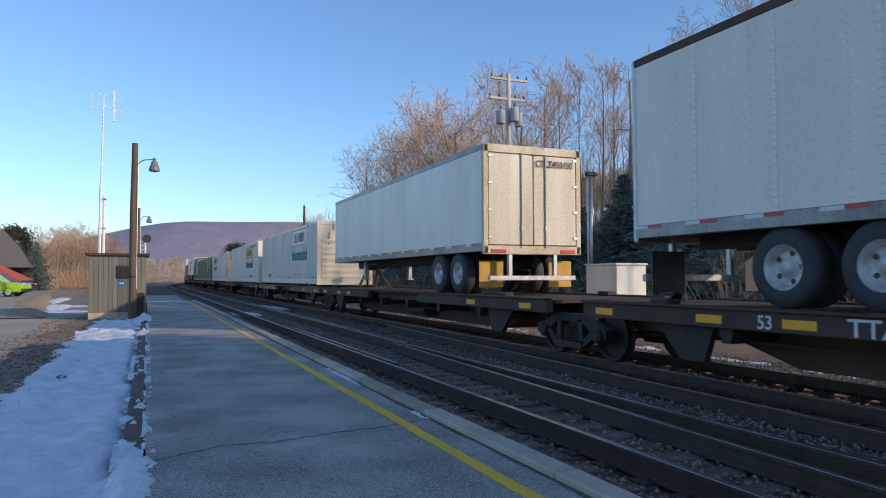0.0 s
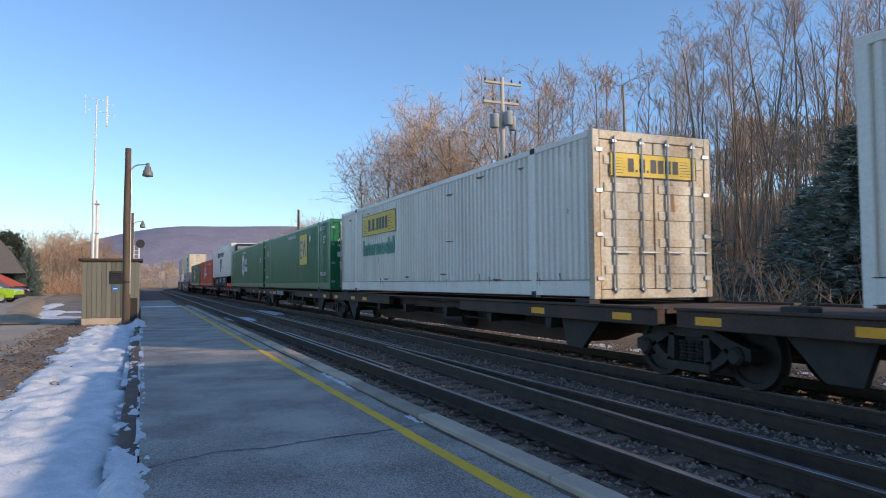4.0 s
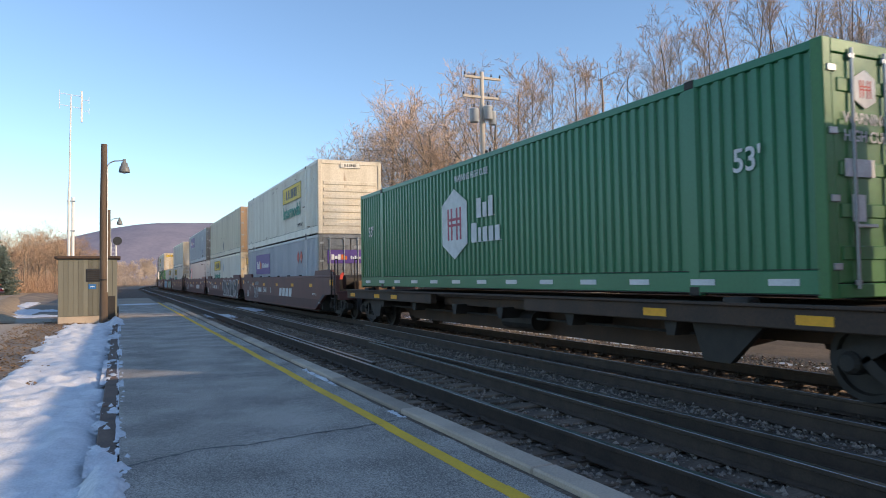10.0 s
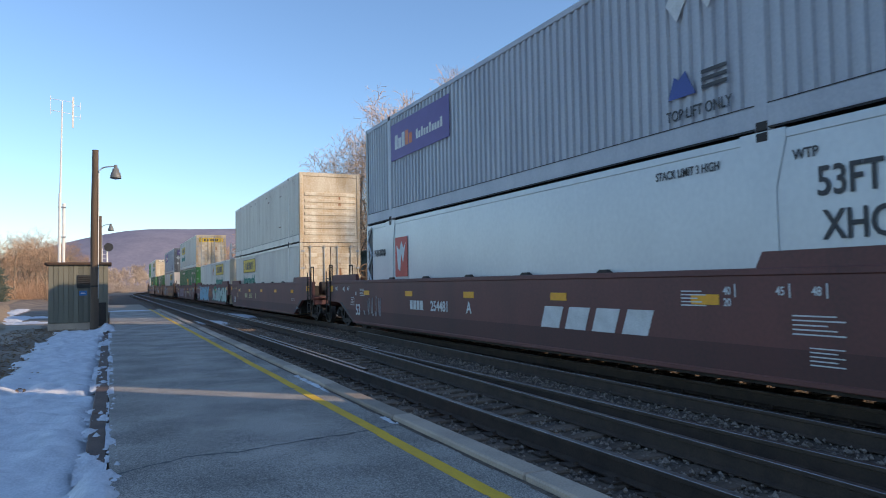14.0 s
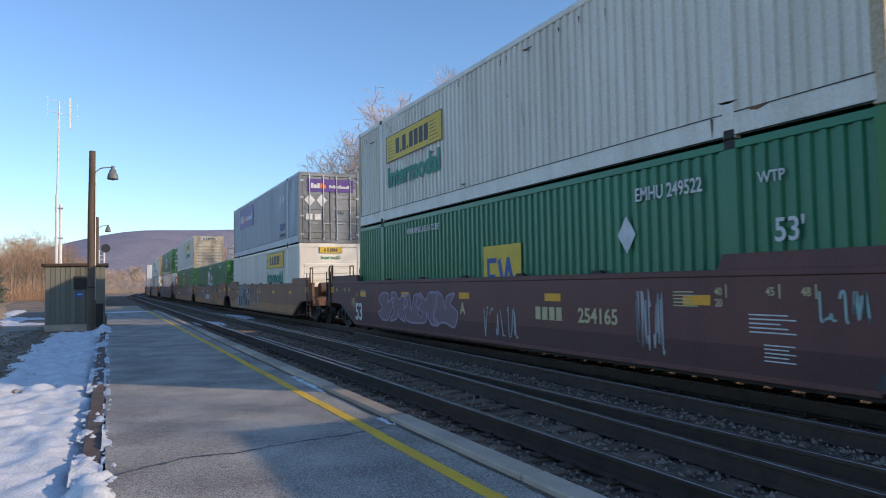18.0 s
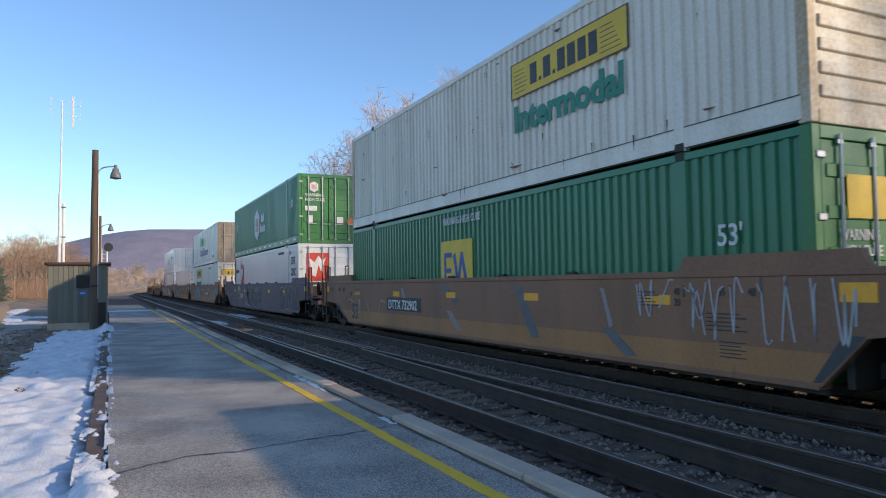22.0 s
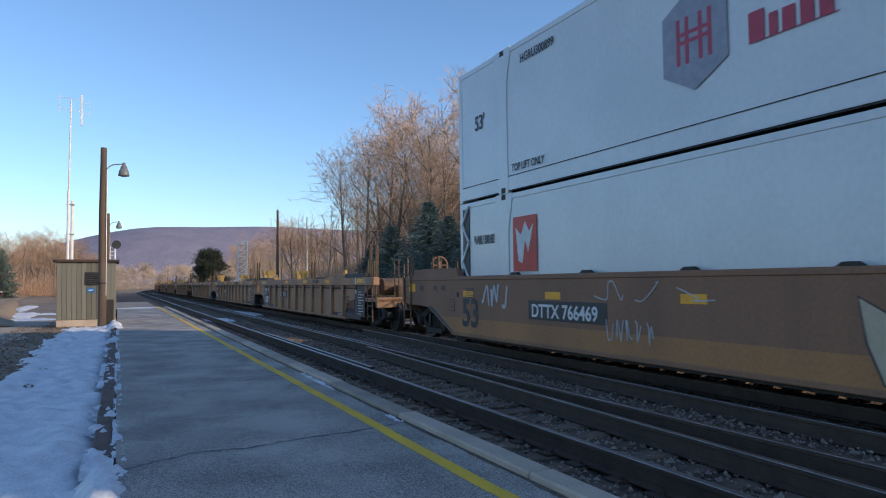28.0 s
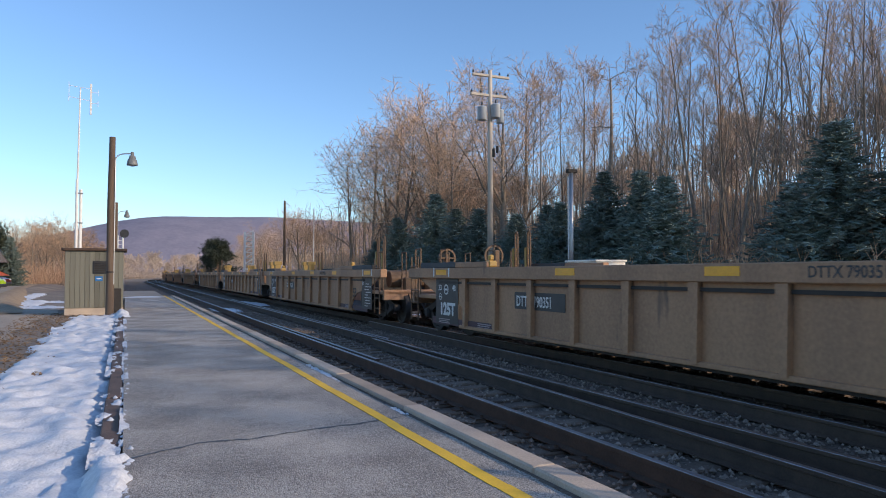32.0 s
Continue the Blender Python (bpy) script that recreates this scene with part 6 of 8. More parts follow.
def trailer(label, u0, length, z0, top, rear_near=True, colour=WHITE, ribs="rivets", reefer=False, back=3.35):
    """A road trailer riding on a flatcar; near end at -y."""
    c = thing("road_trailer", label, "trailer", "road trailers on the train")
    h, w = length / 2, CW / 2
    zb = 2.06 - z0
    zt = top - z0
    k = -1 if rear_near else 1
    for s in (-1, 1):
        part("side_wall", Geo().box(*sorted((s * w, s * (w - 0.05))), -h + 0.06, h - 0.06, zb + 0.2, zt - 0.12), colour, c)
        part("bottom_rail", Geo().box(*sorted((s * (w + 0.012), s * (w - 0.08))), -h + 0.05, h - 0.05, zb, zb + 0.2, 0.012), BARE if not reefer else WHITE, c)
        part("top_rail", Geo().box(*sorted((s * (w + 0.01), s * (w - 0.06))), -h + 0.05, h - 0.05, zt - 0.13, zt, 0.012), BARE if ribs == "plain" else DECK if not reefer else STEEL, c)
    n = 12 if not reefer and ribs != "plain" else 0
    for i in range(1, n):
        y = -h + length * i / n
        part("panel_seam", shared(f"seam{round(zt - zb, 2)}", lambda: Geo().box(-w - 0.006, -w + 0.002, -0.035, 0.035, zb + 0.2, zt - 0.13), colour), colour, c, at=pose(0, y, 0))
        if ribs == "rivets":
            part("rivet_row", shared(f"rivets{round(zt - zb, 2)}", lambda: [g := Geo()] and [g.box(-w - 0.009, -w - 0.004, yy - 0.007, yy + 0.007, zb + 0.26 + 0.1 * j, zb + 0.274 + 0.1 * j) for j in range(int((zt - zb - 0.4) / 0.1)) for yy in (-0.02, 0.02, 0.36)] and g, STEEL), STEEL, c, at=pose(0, y, 0))
    if reefer:
        for i in range(14):
            z = zb + 0.32 + 0.17 * i
            part("side_groove", Geo().box(-w - 0.002, -w + 0.002, -h + 0.1, h - 0.1, z, z + 0.011), BARE, c)
    m = int(length / 1.05)
    for i in range(m):
        y = -h + 0.5 + (length - 1) * i / (m - 1)
        part("tape", shared("tapered", lambda: Geo().box(-w - 0.017, -w - 0.01, -0.15, 0.15, 0, 0.05), TAPER), TAPER, c, at=pose(0, y, zb + 0.14))
        part("tape", shared("tapewhite", lambda: Geo().box(-w - 0.017, -w - 0.01, -0.15, 0.15, 0, 0.05), LETTER_W), LETTER_W, c, at=pose(0, y + 0.3, zb + 0.14))
    part("roof", Geo().box(-w + 0.04, w - 0.04, -h + 0.05, h - 0.05, zt - 0.05, zt - 0.005), colour, c)
    part("floor", Geo().box(-w + 0.08, w - 0.08, -h + 0.08, h - 0.08, zb + 0.04, zb + 0.16), IRON, c)
    for e in (-1, 1):
        if e == k:
            fr = part("rear_frame", Geo().box(-w - 0.01, -w + 0.12, *sorted((e * h, e * (h - 0.1))), zb - 0.05, zt, 0.012).box(w - 0.12, w + 0.01, *sorted((e * h, e * (h - 0.1))), zb - 0.05, zt, 0.012).box(-w, w, *sorted((e * h, e * (h - 0.1))), zt - 0.18, zt + 0.005, 0.012).box(-w, w, *sorted((e * h, e * (h - 0.1))), zb - 0.06, zb + 0.14, 0.012), (RUSTY if ribs == "plain" else STEEL) if not reefer else WHITE, c)
            for q in (-1, 1):
                d = part("rear_door", Geo().box(*sorted((q * 0.012, q * (w - 0.13))), *sorted((e * (h - 0.005), e * (h - 0.06))), zb + 0.16, zt - 0.2, 0.01), DIRTYCREAM if ribs == "plain" else colour, c)
                part("locking_rod", Geo().tube((q * 0.32, e * (h + 0.02), zb + 0.1), (q * 0.32, e * (h + 0.02), zt - 0.16), 0.016, n=8).box(q * 0.32 - 0.02, q * 0.32 + 0.02, *sorted((e * h, e * (h + 0.04))), zb + 0.5, zb + 0.6), STEEL, d)
                for j in range(4):
                    z = zb + 0.3 + (zt - zb - 0.6) * j / 3
                    part("hinge", Geo().box(q * (w - 0.16) - 0.05, q * (w - 0.16) + 0.05, *sorted((e * h, e * (h + 0.02))), z, z + 0.07, 0.006), STEEL, d)
                part("tail_light", Geo().box(*sorted((q * 0.72, q * 1.12)), *sorted((e * (h - 0.02), e * (h + 0.015))), zb - 0.03, zb + 0.05, 0.01), TAPER, fr)
                part("bumper_post", Geo().box(q * 0.6 - 0.05, q * 0.6 + 0.05, *sorted((e * (h - 0.02), e * (h - 0.12))), zb - 0.62, zb, 0.01), STEEL, c)
                part("mudflap", Geo().box(*sorted((q * 0.62, q * 1.24)), *sorted((e * (h - 0.35), e * (h - 0.36))), 0.16, zb - 0.2), mat("mudflap_yellow", (0.60, 0.34, 0.04), (0.42, 0.24, 0.04), 0.7, scale=3) if ribs == "plain" else BLACK, c, "worn yellow mud flap" if ribs == "plain" else "black rubber mud flap")
            part("bumper", Geo().box(-1.15, 1.15, *sorted((e * h, e * (h - 0.1))), zb - 0.66, zb - 0.55, 0.012), RIMW, c)
        else:
            part("nose", Geo().box(-w, w, *sorted((e * h, e * (h - 0.08))), zb, zt, 0.05), colour, c)
    yb = k * (h - back)
    for ax in (-0.62, 0.62):
        part("axle", Geo().tube((-1.1, yb + ax, 0.5), (1.1, yb + ax, 0.5), 0.07, n=10), IRON, c)
        for s in (-1, 1):
            tyre_wheel(c, s * 1.12, yb + ax, 0.5, s)
            tyre_wheel(c, s * 0.78, yb + ax, 0.5, s)
    part("bogie_frame", Geo().box(-0.6, -0.45, yb - 1.3, yb + 1.3, 0.6, zb, 0.02).box(0.45, 0.6, yb - 1.3, yb + 1.3, 0.6, zb, 0.02).box(-0.6, 0.6, yb - 1.0, yb - 0.9, 0.55, 0.8).box(-0.6, 0.6, yb + 0.9, yb + 1.0, 0.55, 0.8), IRON, c)
    part("underframe", Geo().box(-0.45, -0.3, -h + 0.5, h - 0.5, zb - 0.18, zb + 0.05).box(0.3, 0.45, -h + 0.5, h - 0.5, zb - 0.18, zb + 0.05), IRON, c)
    yl = -k * (h - 2.9)
    for s in (-1, 1):
        part("landing_leg", Geo().box(s * 0.85 - 0.07, s * 0.85 + 0.07, yl - 0.07, yl + 0.07, 0.35, zb, 0.012).box(s * 0.85 - 0.12, s * 0.85 + 0.12, yl - 0.14, yl + 0.14, 0.3, 0.36, 0.01), STEEL, c)
    part("landing_brace", Geo().tube((-0.85, yl, 0.9), (0.85, yl, 0.9), 0.03).tube((-0.85, yl, 0.5), (-0.4, yl - k * 1.0, zb), 0.03).tube((0.85, yl, 0.5), (0.4, yl - k * 1.0, zb), 0.03), STEEL, c)
    hk = -k * (h - 0.9)
    part("hitch", Geo().pipe([(-0.45, hk - 0.8, 0.02), (-0.2, hk, zb - 0.25), (0.2, hk, zb - 0.25), (0.45, hk - 0.8, 0.02)], 0.05).box(-0.45, 0.45, hk - 0.35, hk + 0.35, zb - 0.25, zb - 0.15, 0.03).pipe([(-0.35, hk + 0.7, 0.02), (-0.2, hk, zb - 0.25)], 0.05).pipe([(0.35, hk + 0.7, 0.02), (0.2, hk, zb - 0.25)], 0.05), RUSTIRON, c, "rusty trailer hitch stand")
    if reefer:
        part("reefer_unit", Geo().box(-0.95, 0.95, -h - 0.55, -h, zb + 1.15, zt - 0.1, 0.12), BLACK, c, "dark refrigeration unit on the nose")
        part("reefer_body", Geo().box(-0.98, 0.98, -h - 0.42, -h, zb + 0.35, zb + 1.15, 0.06), WHITE, c)
        for i in range(6):
            part("grille_slat", Geo().box(-0.8, 0.8, -h - 0.57, -h - 0.54, zt - 0.85 + 0.1 * i, zt - 0.80 + 0.1 * i), STEEL, c)
        part("fuel_tank", Geo().box(-0.95, -0.35, -2.5, 0.2, 0.35, 0.95, 0.1), BLACK, c)
        part("side_skirt", Geo().box(-1.27, -1.23, -4.5, 2.5, 0.15, zb, 0.0), IRON, c, "grey aerodynamic side skirt")
    return ride(c, u0 + h, z0)


# ---- what the train is made of, from its head ----
def number_side(c, words, y, z, h=0.2, m=None, sq=0.8):
    lettering(words, h, m or LETTER_K, c, SIDE, side(y, z), sq)


# road trailers and single containers on spine flatcars
for u0, u1, num, paint in ((-28.4, -9.2, "", DECK), (-9.0, 10.2, "TTAX 553", DECK), (11.2, 29.6, "", DECK), (29.9, 47.9, "TTRX 552", mat("tan_sill", (0.22, 0.12, 0.05), (0.09, 0.06, 0.04), 0.7, scale=2, fine=20)),
                           (48.1, 68.2, "", DECK), (68.4, 87.3, "", DECK), (87.5, 104.3, "TTAX 554625", DECK), (104.5, 121.7, "", DECK), (121.9, 138.6, "", DECK), (138.8, 156.0, "TTX", DECK), (156.2, 174.3, "", DECK)):
    flatcar("dark brown spine flatcar with yellow reflectors", u0, u1, True, u1 > 170, num if num != "TTX" else "", paint)

ta = trailer("long white riveted road trailer with red and white tape", -7.25, 16.15, 1.08, 4.86, False)
tb = trailer("white box trailer with yellow mud flaps and sunlit rear doors", 14.2, 13.6, 1.08, 4.52, True, WHITE, "plain", back=2.15)
lettering("CTLZ450150", 0.16, LETTER_K, tb, END, (0.05, -6.82, 2.98), 0.85)
te = trailer("white refrigerated trailer with dark cooling unit on its nose", 122.2, 16.0, 1.08, 4.88, False, WHITE, "none", True, 3.6)
lettering("INTERMODAL", 0.38, mat("letter_grey", (0.10, 0.11, 0.13), None, 0.6), te, SIDE, (-1.305, 0.85, 2.86), 1.06, bold=0.03)
brand_bars((0.6, 0.6, 0.3, 0.8, 0.6), 0.4, LETTER_K, te, SIDE, (-1.305, 2.75, 2.84))
shield = poly("emblem", [(0, 0), (0.62, 0.42), (0.88, 1.18), (0.42, 1.3), (-0.42, 1.3), (-0.88, 1.18), (-0.62, 0.42)], mat("shield_blue_grey", (0.07, 0.085, 0.11), None, 0.5), te, SIDE, (-1.305, 0.1, 1.38), "dark blue-grey shield emblem")
part("emblem_road", Geo().add([(x, y, 0.008) for x, y in ((-0.3, 0.3), (-0.22, 0.25), (-0.05, 1.1), (-0.09, 1.1))], [(0, 1, 2, 3)]).add([(x, y, 0.008) for x, y in ((0.3, 0.3), (0.22, 0.25), (0.05, 1.1), (0.09, 1.1))], [(0, 1, 2, 3)]).add([(x, y, 0.008) for x, y in ((-0.5, 0.62), (0.5, 0.62), (0.5, 0.66), (-0.5, 0.66))], [(0, 1, 2, 3)]), LETTER_W, shield)
for i, ch in enumerate("PRIZ88327"):
    lettering(ch, 0.13, LETTER_K, te, SIDE, (-1.305, -7.55, 2.85 - 0.17 * i))
badge = poly("side_badge", [(0, 0), (1.05, 0), (1.18, 0.1), (1.18, 0.3), (1.0, 0.4), (0.1, 0.36), (0, 0.28)], LETTER_W, te, SIDE, (-1.275, -2.0, 0.44), "green badge with a pale rim on the skirt")
poly("badge_field", [(0.03, 0.03), (1.03, 0.03), (1.14, 0.11), (1.14, 0.28), (0.98, 0.36), (0.12, 0.33), (0.03, 0.27)], mat("badge_green", (0.20, 0.26, 0.05), None, 0.5), badge, Matrix.Identity(4), (0, 0, 0.004))
lettering("eco", 0.2, BLACK, badge, Matrix.Identity(4), (0.08, 0.1, 0.011), 1.1)
for yy in (1.1, 0.5):
    poly("placard", [(0, -0.22), (0.17, 0), (0, 0.22), (-0.17, 0)], LETTER_W, te, SIDE, (-1.275, yy, 0.65), "white diamond placard")


def jb(c, y, z, w=3.6, plain=False, m=None):
    """The name board with the green or grey word under it, its left edge at y and its foot at z."""
    yellow_sign(w, w * 0.2, c, SIDE, side(y, z), plain)
    lettering("Intermodal", w * 0.145, m or LETTER_G, c, SIDE, side(y - 0.02 * w, z - w * 0.185), 1.06, bold=0.055)


def rust_runs(c, n, seed, z0=0.4, z1=2.6):
    """Thin rust runs and scuffs on a pale side."""
    rnd = random.Random(seed)
    g = Geo()
    for i in range(n):
        y, z = rnd.uniform(-7.6, 7.6), rnd.choice((rnd.uniform(z0, z1), rnd.uniform(0.3, 0.5), rnd.uniform(2.55, 2.7)))
        L, w = rnd.uniform(0.04, 0.28), rnd.uniform(0.006, 0.028)
        if rnd.random() < 0.25:
            L, w = rnd.uniform(0.02, 0.05), rnd.uniform(0.05, 0.3)
        x = -CW / 2 - 0.004
        g.add([(x, y - w, z), (x, y + w, z + 0.02), (x, y + w * 0.6, z - L * 0.5), (x, y, z - L), (x, y - w * 0.7, z - L * 0.4)], [(0, 1, 2, 3, 4)])
    tagged(part("rust_staining", g, mat("rust_run", (0.24, 0.12, 0.06), (0.12, 0.07, 0.04), 0.8, scale=6), c, "thin rust runs and scuffs"), "thin rust runs and scuffs", kind="stuff")


FZ = 1.15
cc = container("off-white corrugated container with rust marks and ribbed end", 31.1, FZ, GREYWHITE, doors=False, end_colour=BEIGE)
jb(cc, -2.13, 1.95, 3.9, True, LETTER_G)
rust_runs(cc, 90, 3)
lettering("TOP LIFT ONLY", 0.15, LETTER_K, cc, SIDE, side(5.5, 0.42), 0.8)
yellow_sign(1.1, 0.25, cc, END, endp(-0.55, 2.5), True)
cd = container("white corrugated container with yellow name board", 49.3, FZ, WHITE, doors=False)
jb(cd, -1.82, 1.8, 3.8, False, LETTER_G)
lettering("STACKING THREE HIGH ONLY", 0.13, LETTER_K, cd, SIDE, side(-4.2, 2.55), 0.75)
lettering("WTP", 0.16, LETTER_K, cd, SIDE, side(-6.75, 2.52), 0.9)
lettering("TOP LIFT ONLY", 0.13, LETTER_K, cd, SIDE, side(-4.2, 0.42), 0.9)
yellow_sign(1.3, 0.3, cd, END, endp(-0.65, 2.45))
rust_runs(cd, 45, 5)
ce = container("white corrugated container with sunlit yellow doors", 70.2, FZ, WHITE, doors=True, end_colour=RUSTY)
jb(ce, 5.3, 1.85, 3.4)
yellow_sign(1.9, 0.42, ce, END, endp(-0.95, 2.1))
rust_runs(ce, 30, 6)


def emp(c, y, z, size=1.3):
    """The square yellow emblem in plain shapes."""
    b = panel("emblem", size * 1.15, size, SIGNY, c, SIDE, side(y, z), "yellow square emblem")
    g = Geo()
    g.box(0.12 * size, 0.2 * size, 0.2 * size, 0.8 * size, 0.004, 0.008).box(0.12 * size, 0.42 * size, 0.2 * size, 0.28 * size, 0.004, 0.008).box(0.12 * size, 0.38 * size, 0.46 * size, 0.54 * size, 0.004, 0.008).box(0.12 * size, 0.42 * size, 0.72 * size, 0.8 * size, 0.004, 0.008)
    part("emblem_bars", g, SIGNB, b)
    w = Geo().add([(0.45 * size, 0.75 * size, 0.006), (0.6 * size, 0.25 * size, 0.006), (0.68 * size, 0.25 * size, 0.006), (0.78 * size, 0.6 * size, 0.006), (0.9 * size, 0.25 * size, 0.006), (1.0 * size, 0.25 * size, 0.006), (0.82 * size, 0.8 * size, 0.006), (0.74 * size, 0.8 * size, 0.006), (0.64 * size, 0.45 * size, 0.006), (0.55 * size, 0.8 * size, 0.006)], [tuple(range(10))])
    part("emblem_wave", w, SIGNB, b)


def hub(c, y, z, size=1.5, m=None, red=None, two=True):
    """The hexagon and the name in plain bars, hexagon centre at y."""
    hexagon(size, m or LETTER_W, red or mat("emblem_red", (0.45, 0.04, 0.08), None, 0.5), c, SIDE, side(y, z))
    if two:
        brand_bars((0.65, 0.55, 0.6), size * 0.24, m or LETTER_W, c, SIDE, side(y - size * 0.85, z + 0.04 * size), tall=(0, 2))
        brand_bars((0.8, 0.4, 0.6, 0.6, 0.6), size * 0.24, m or LETTER_W, c, SIDE, side(y - size * 0.65, z - 0.36 * size), tall=(0,))


cf = container("green corrugated container with a yellow square emblem", 88.1, FZ, GREEN, doors=True)
emp(cf, -2.2, 1.15, 1.4)
poly("placard", [(0, -0.2), (0.2, 0), (0, 0.2), (-0.2, 0)], LETTER_W, cf, SIDE, side(-4.4, 2.3), "white diamond placard")
number_side(cf, "EMHU 657376", -6.3, 2.5, 0.17, LETTER_W, 0.7)
lettering("53'", 0.3, LETTER_W, cf, SIDE, side(-6.9, 1.95), 0.9)
lettering("TOP LIFT ONLY", 0.15, LETTER_W, cf, SIDE, side(-6.4, 0.6), 0.7)
lettering("WARNING HIGH CUBE", 0.17, LETTER_W, cf, SIDE, side(0.6, 2.5), 0.75)
lettering("53'", 0.28, LETTER_W, cf, SIDE, side(7.1, 1.9), 0.8)
lettering("UP IF ONLY", 0.13, LETTER_W, cf, SIDE, side(7.5, 0.6), 0.7)
cg = container("green corrugated container with white hexagon emblem", 105.0, FZ, GREEN, doors=True)
hub(cg, 1.15, 1.6, 1.3)
for y in (7.2, -6.8):
    lettering("53'", 0.3, LETTER_W, cg, SIDE, side(y, 1.6), 0.9)
lettering("WARNING HIGH CUBE", 0.15, LETTER_W, cg, SIDE, side(1.2, 2.45), 0.75)
lettering("WTP", 0.16, LETTER_W, cg, SIDE, side(6.95, 2.35), 0.9)
ck = container("faded red corrugated container with pale hexagon emblem", 139.0, FZ, RED, doors=True)
hub(ck, 1.3, 1.55, 1.25, two=False)
brand_bars((0.65, 0.55, 0.6), 0.27, LETTER_W, ck, SIDE, side(0.3, 1.7), tall=(0, 2))
brand_bars((0.8, 0.4, 0.6, 0.6, 0.6, -0.4, 0.25, 0.6, 0.55), 0.27, LETTER_W, ck, SIDE, side(0.55, 1.2), tall=(0, 6))
number_side(ck, "HGIU 633643", -4.05, 2.37, 0.2, LETTER_W, 1.0)
lettering("WARNING HIGH CUBE", 0.13, LETTER_W, ck, SIDE, side(0.85, 2.48), 0.85)
lettering("DA", 0.22, LETTER_W, ck, SIDE, side(-5.4, 0.6), 0.9)
lettering("53'", 0.2, LETTER_W, ck, SIDE, side(7.4, 0.55), 0.8)
cl = container("green corrugated container with hexagon emblem and white tape", 157.0, FZ, GREEN, doors=True, end_colour=LIME)
hub(cl, 1.23, 1.5, 1.3)
for y in (7.3, -6.8):
    lettering("53'", 0.3, LETTER_W, cl, SIDE, side(y, 1.55), 0.9)
lettering("WARNING HIGH CUBE", 0.15, LETTER_W, cl, SIDE, side(1.2, 2.45), 0.75)
for i in range(13):
    panel("tape", 0.42, 0.08, LETTER_W, cl, SIDE, side(7.6 - 1.24 * i, 0.14))


def hub_doors(c, bottom=0.0):
    """Lettering and plates on the green doors."""
    hexagon(0.36, LETTER_W, SIGNR, c, END, endp(-0.62, 2.35))
    lettering("WARNING", 0.13, LETTER_W, c, END, endp(-1.0, 1.95), 0.9)
    lettering("HIGH CUBE", 0.13, LETTER_W, c, END, endp(-1.0, 1.75), 0.9)
    panel("plate", 0.5, 0.2, LETTER_W, c, END, endp(-1.0, 1.35))
    panel("plate", 0.22, 0.3, LETTER_W, c, END, endp(-0.9, 0.85), "white data plate")
    panel("plate", 0.28, 0.26, LETTER_W, c, END, endp(0.35, 0.85))
    panel("plate", 0.24, 0.24, SIGNO, c, END, endp(0.8, 0.82), "orange plate")


for c in (cf, cg, ck, cl):
    hub_doors(c)

# double stacks in well cars
WZ = 0.275
TZ = WZ + CH + 0.012


def curve(key, steps=6):
    """A smooth line through the given points."""
    key = [key[0]] + list(key) + [key[-1]]
    pts = []
    for p0, p1, p2, p3 in zip(key, key[1:], key[2:], key[3:]):
        for j in range(steps):
            u = j / steps
            pts.append(tuple(0.5 * (2 * b + (d - a) * u + (2 * a - 5 * b + 4 * d - e) * u * u + (3 * b - a - 3 * d + e) * u ** 3) for a, b, d, e in zip(p0, p1, p2, p3)))
    return pts + [key[-1]]


def scrawl(c, y, z, w, h, m, seed, n=5, width=0.03, label="sprayed tag in thin strokes"):
    """A thin sprayed tag: one jagged looping stroke after another, no letters."""
    rnd = random.Random(seed)
    for i in range(n):
        x, ww = w * i / n, w / n * rnd.uniform(0.9, 1.25)
        key = []
        for j in range(rnd.choice((4, 5, 6))):
            up = 1.0 if j % 2 == rnd.choice((0, 0, 1)) else 0.0
            key.append((x + ww * (rnd.uniform(0, 0.3) + 0.14 * j), h * min(1, max(0, up + rnd.uniform(-0.3, 0.3) * (1 if up == 0 else 1)))))
        strokes("graffiti_stroke", [curve(key)], width, m, c, SIDE, (-1.5065, y, z), label)


FORMS = (((0.1, 0), (0.5, 0.06), (0.95, 0), (1.06, 0.45), (0.82, 0.68), (1, 1), (0.62, 0.92), (0.56, 0.5), (0.4, 0.95), (0, 1), (0.12, 0.6), (-0.06, 0.3)),
         ((0, 0.2), (0.35, 0), (0.6, 0.26), (1, 0.04), (0.88, 0.5), (1.1, 0.8), (0.7, 1), (0.5, 0.68), (0.2, 1), (-0.06, 0.75), (0.22, 0.5)),
         ((0, 0), (0.4, 0.1), (0.5, 0.46), (0.62, 0.08), (1.06, 0), (0.8, 0.4), (1.0, 0.95), (0.65, 1), (0.45, 0.72), (0.1, 1), (-0.08, 0.6), (0.22, 0.38)),
         ((0.2, 0), (0.7, 0), (1.05, 0.3), (0.72, 0.42), (1.08, 0.72), (0.75, 1), (0.3, 0.9), (0.42, 0.62), (-0.05, 0.8), (0.05, 0.4)),
         ((0.12, 0.02), (0.8, 0), (1, 0.26), (0.96, 0.8), (0.72, 1), (0.56, 0.72), (0.5, 0.4), (0.4, 0.9), (0.12, 0.98), (-0.04, 0.7), (0.1, 0.4), (-0.06, 0.16)))


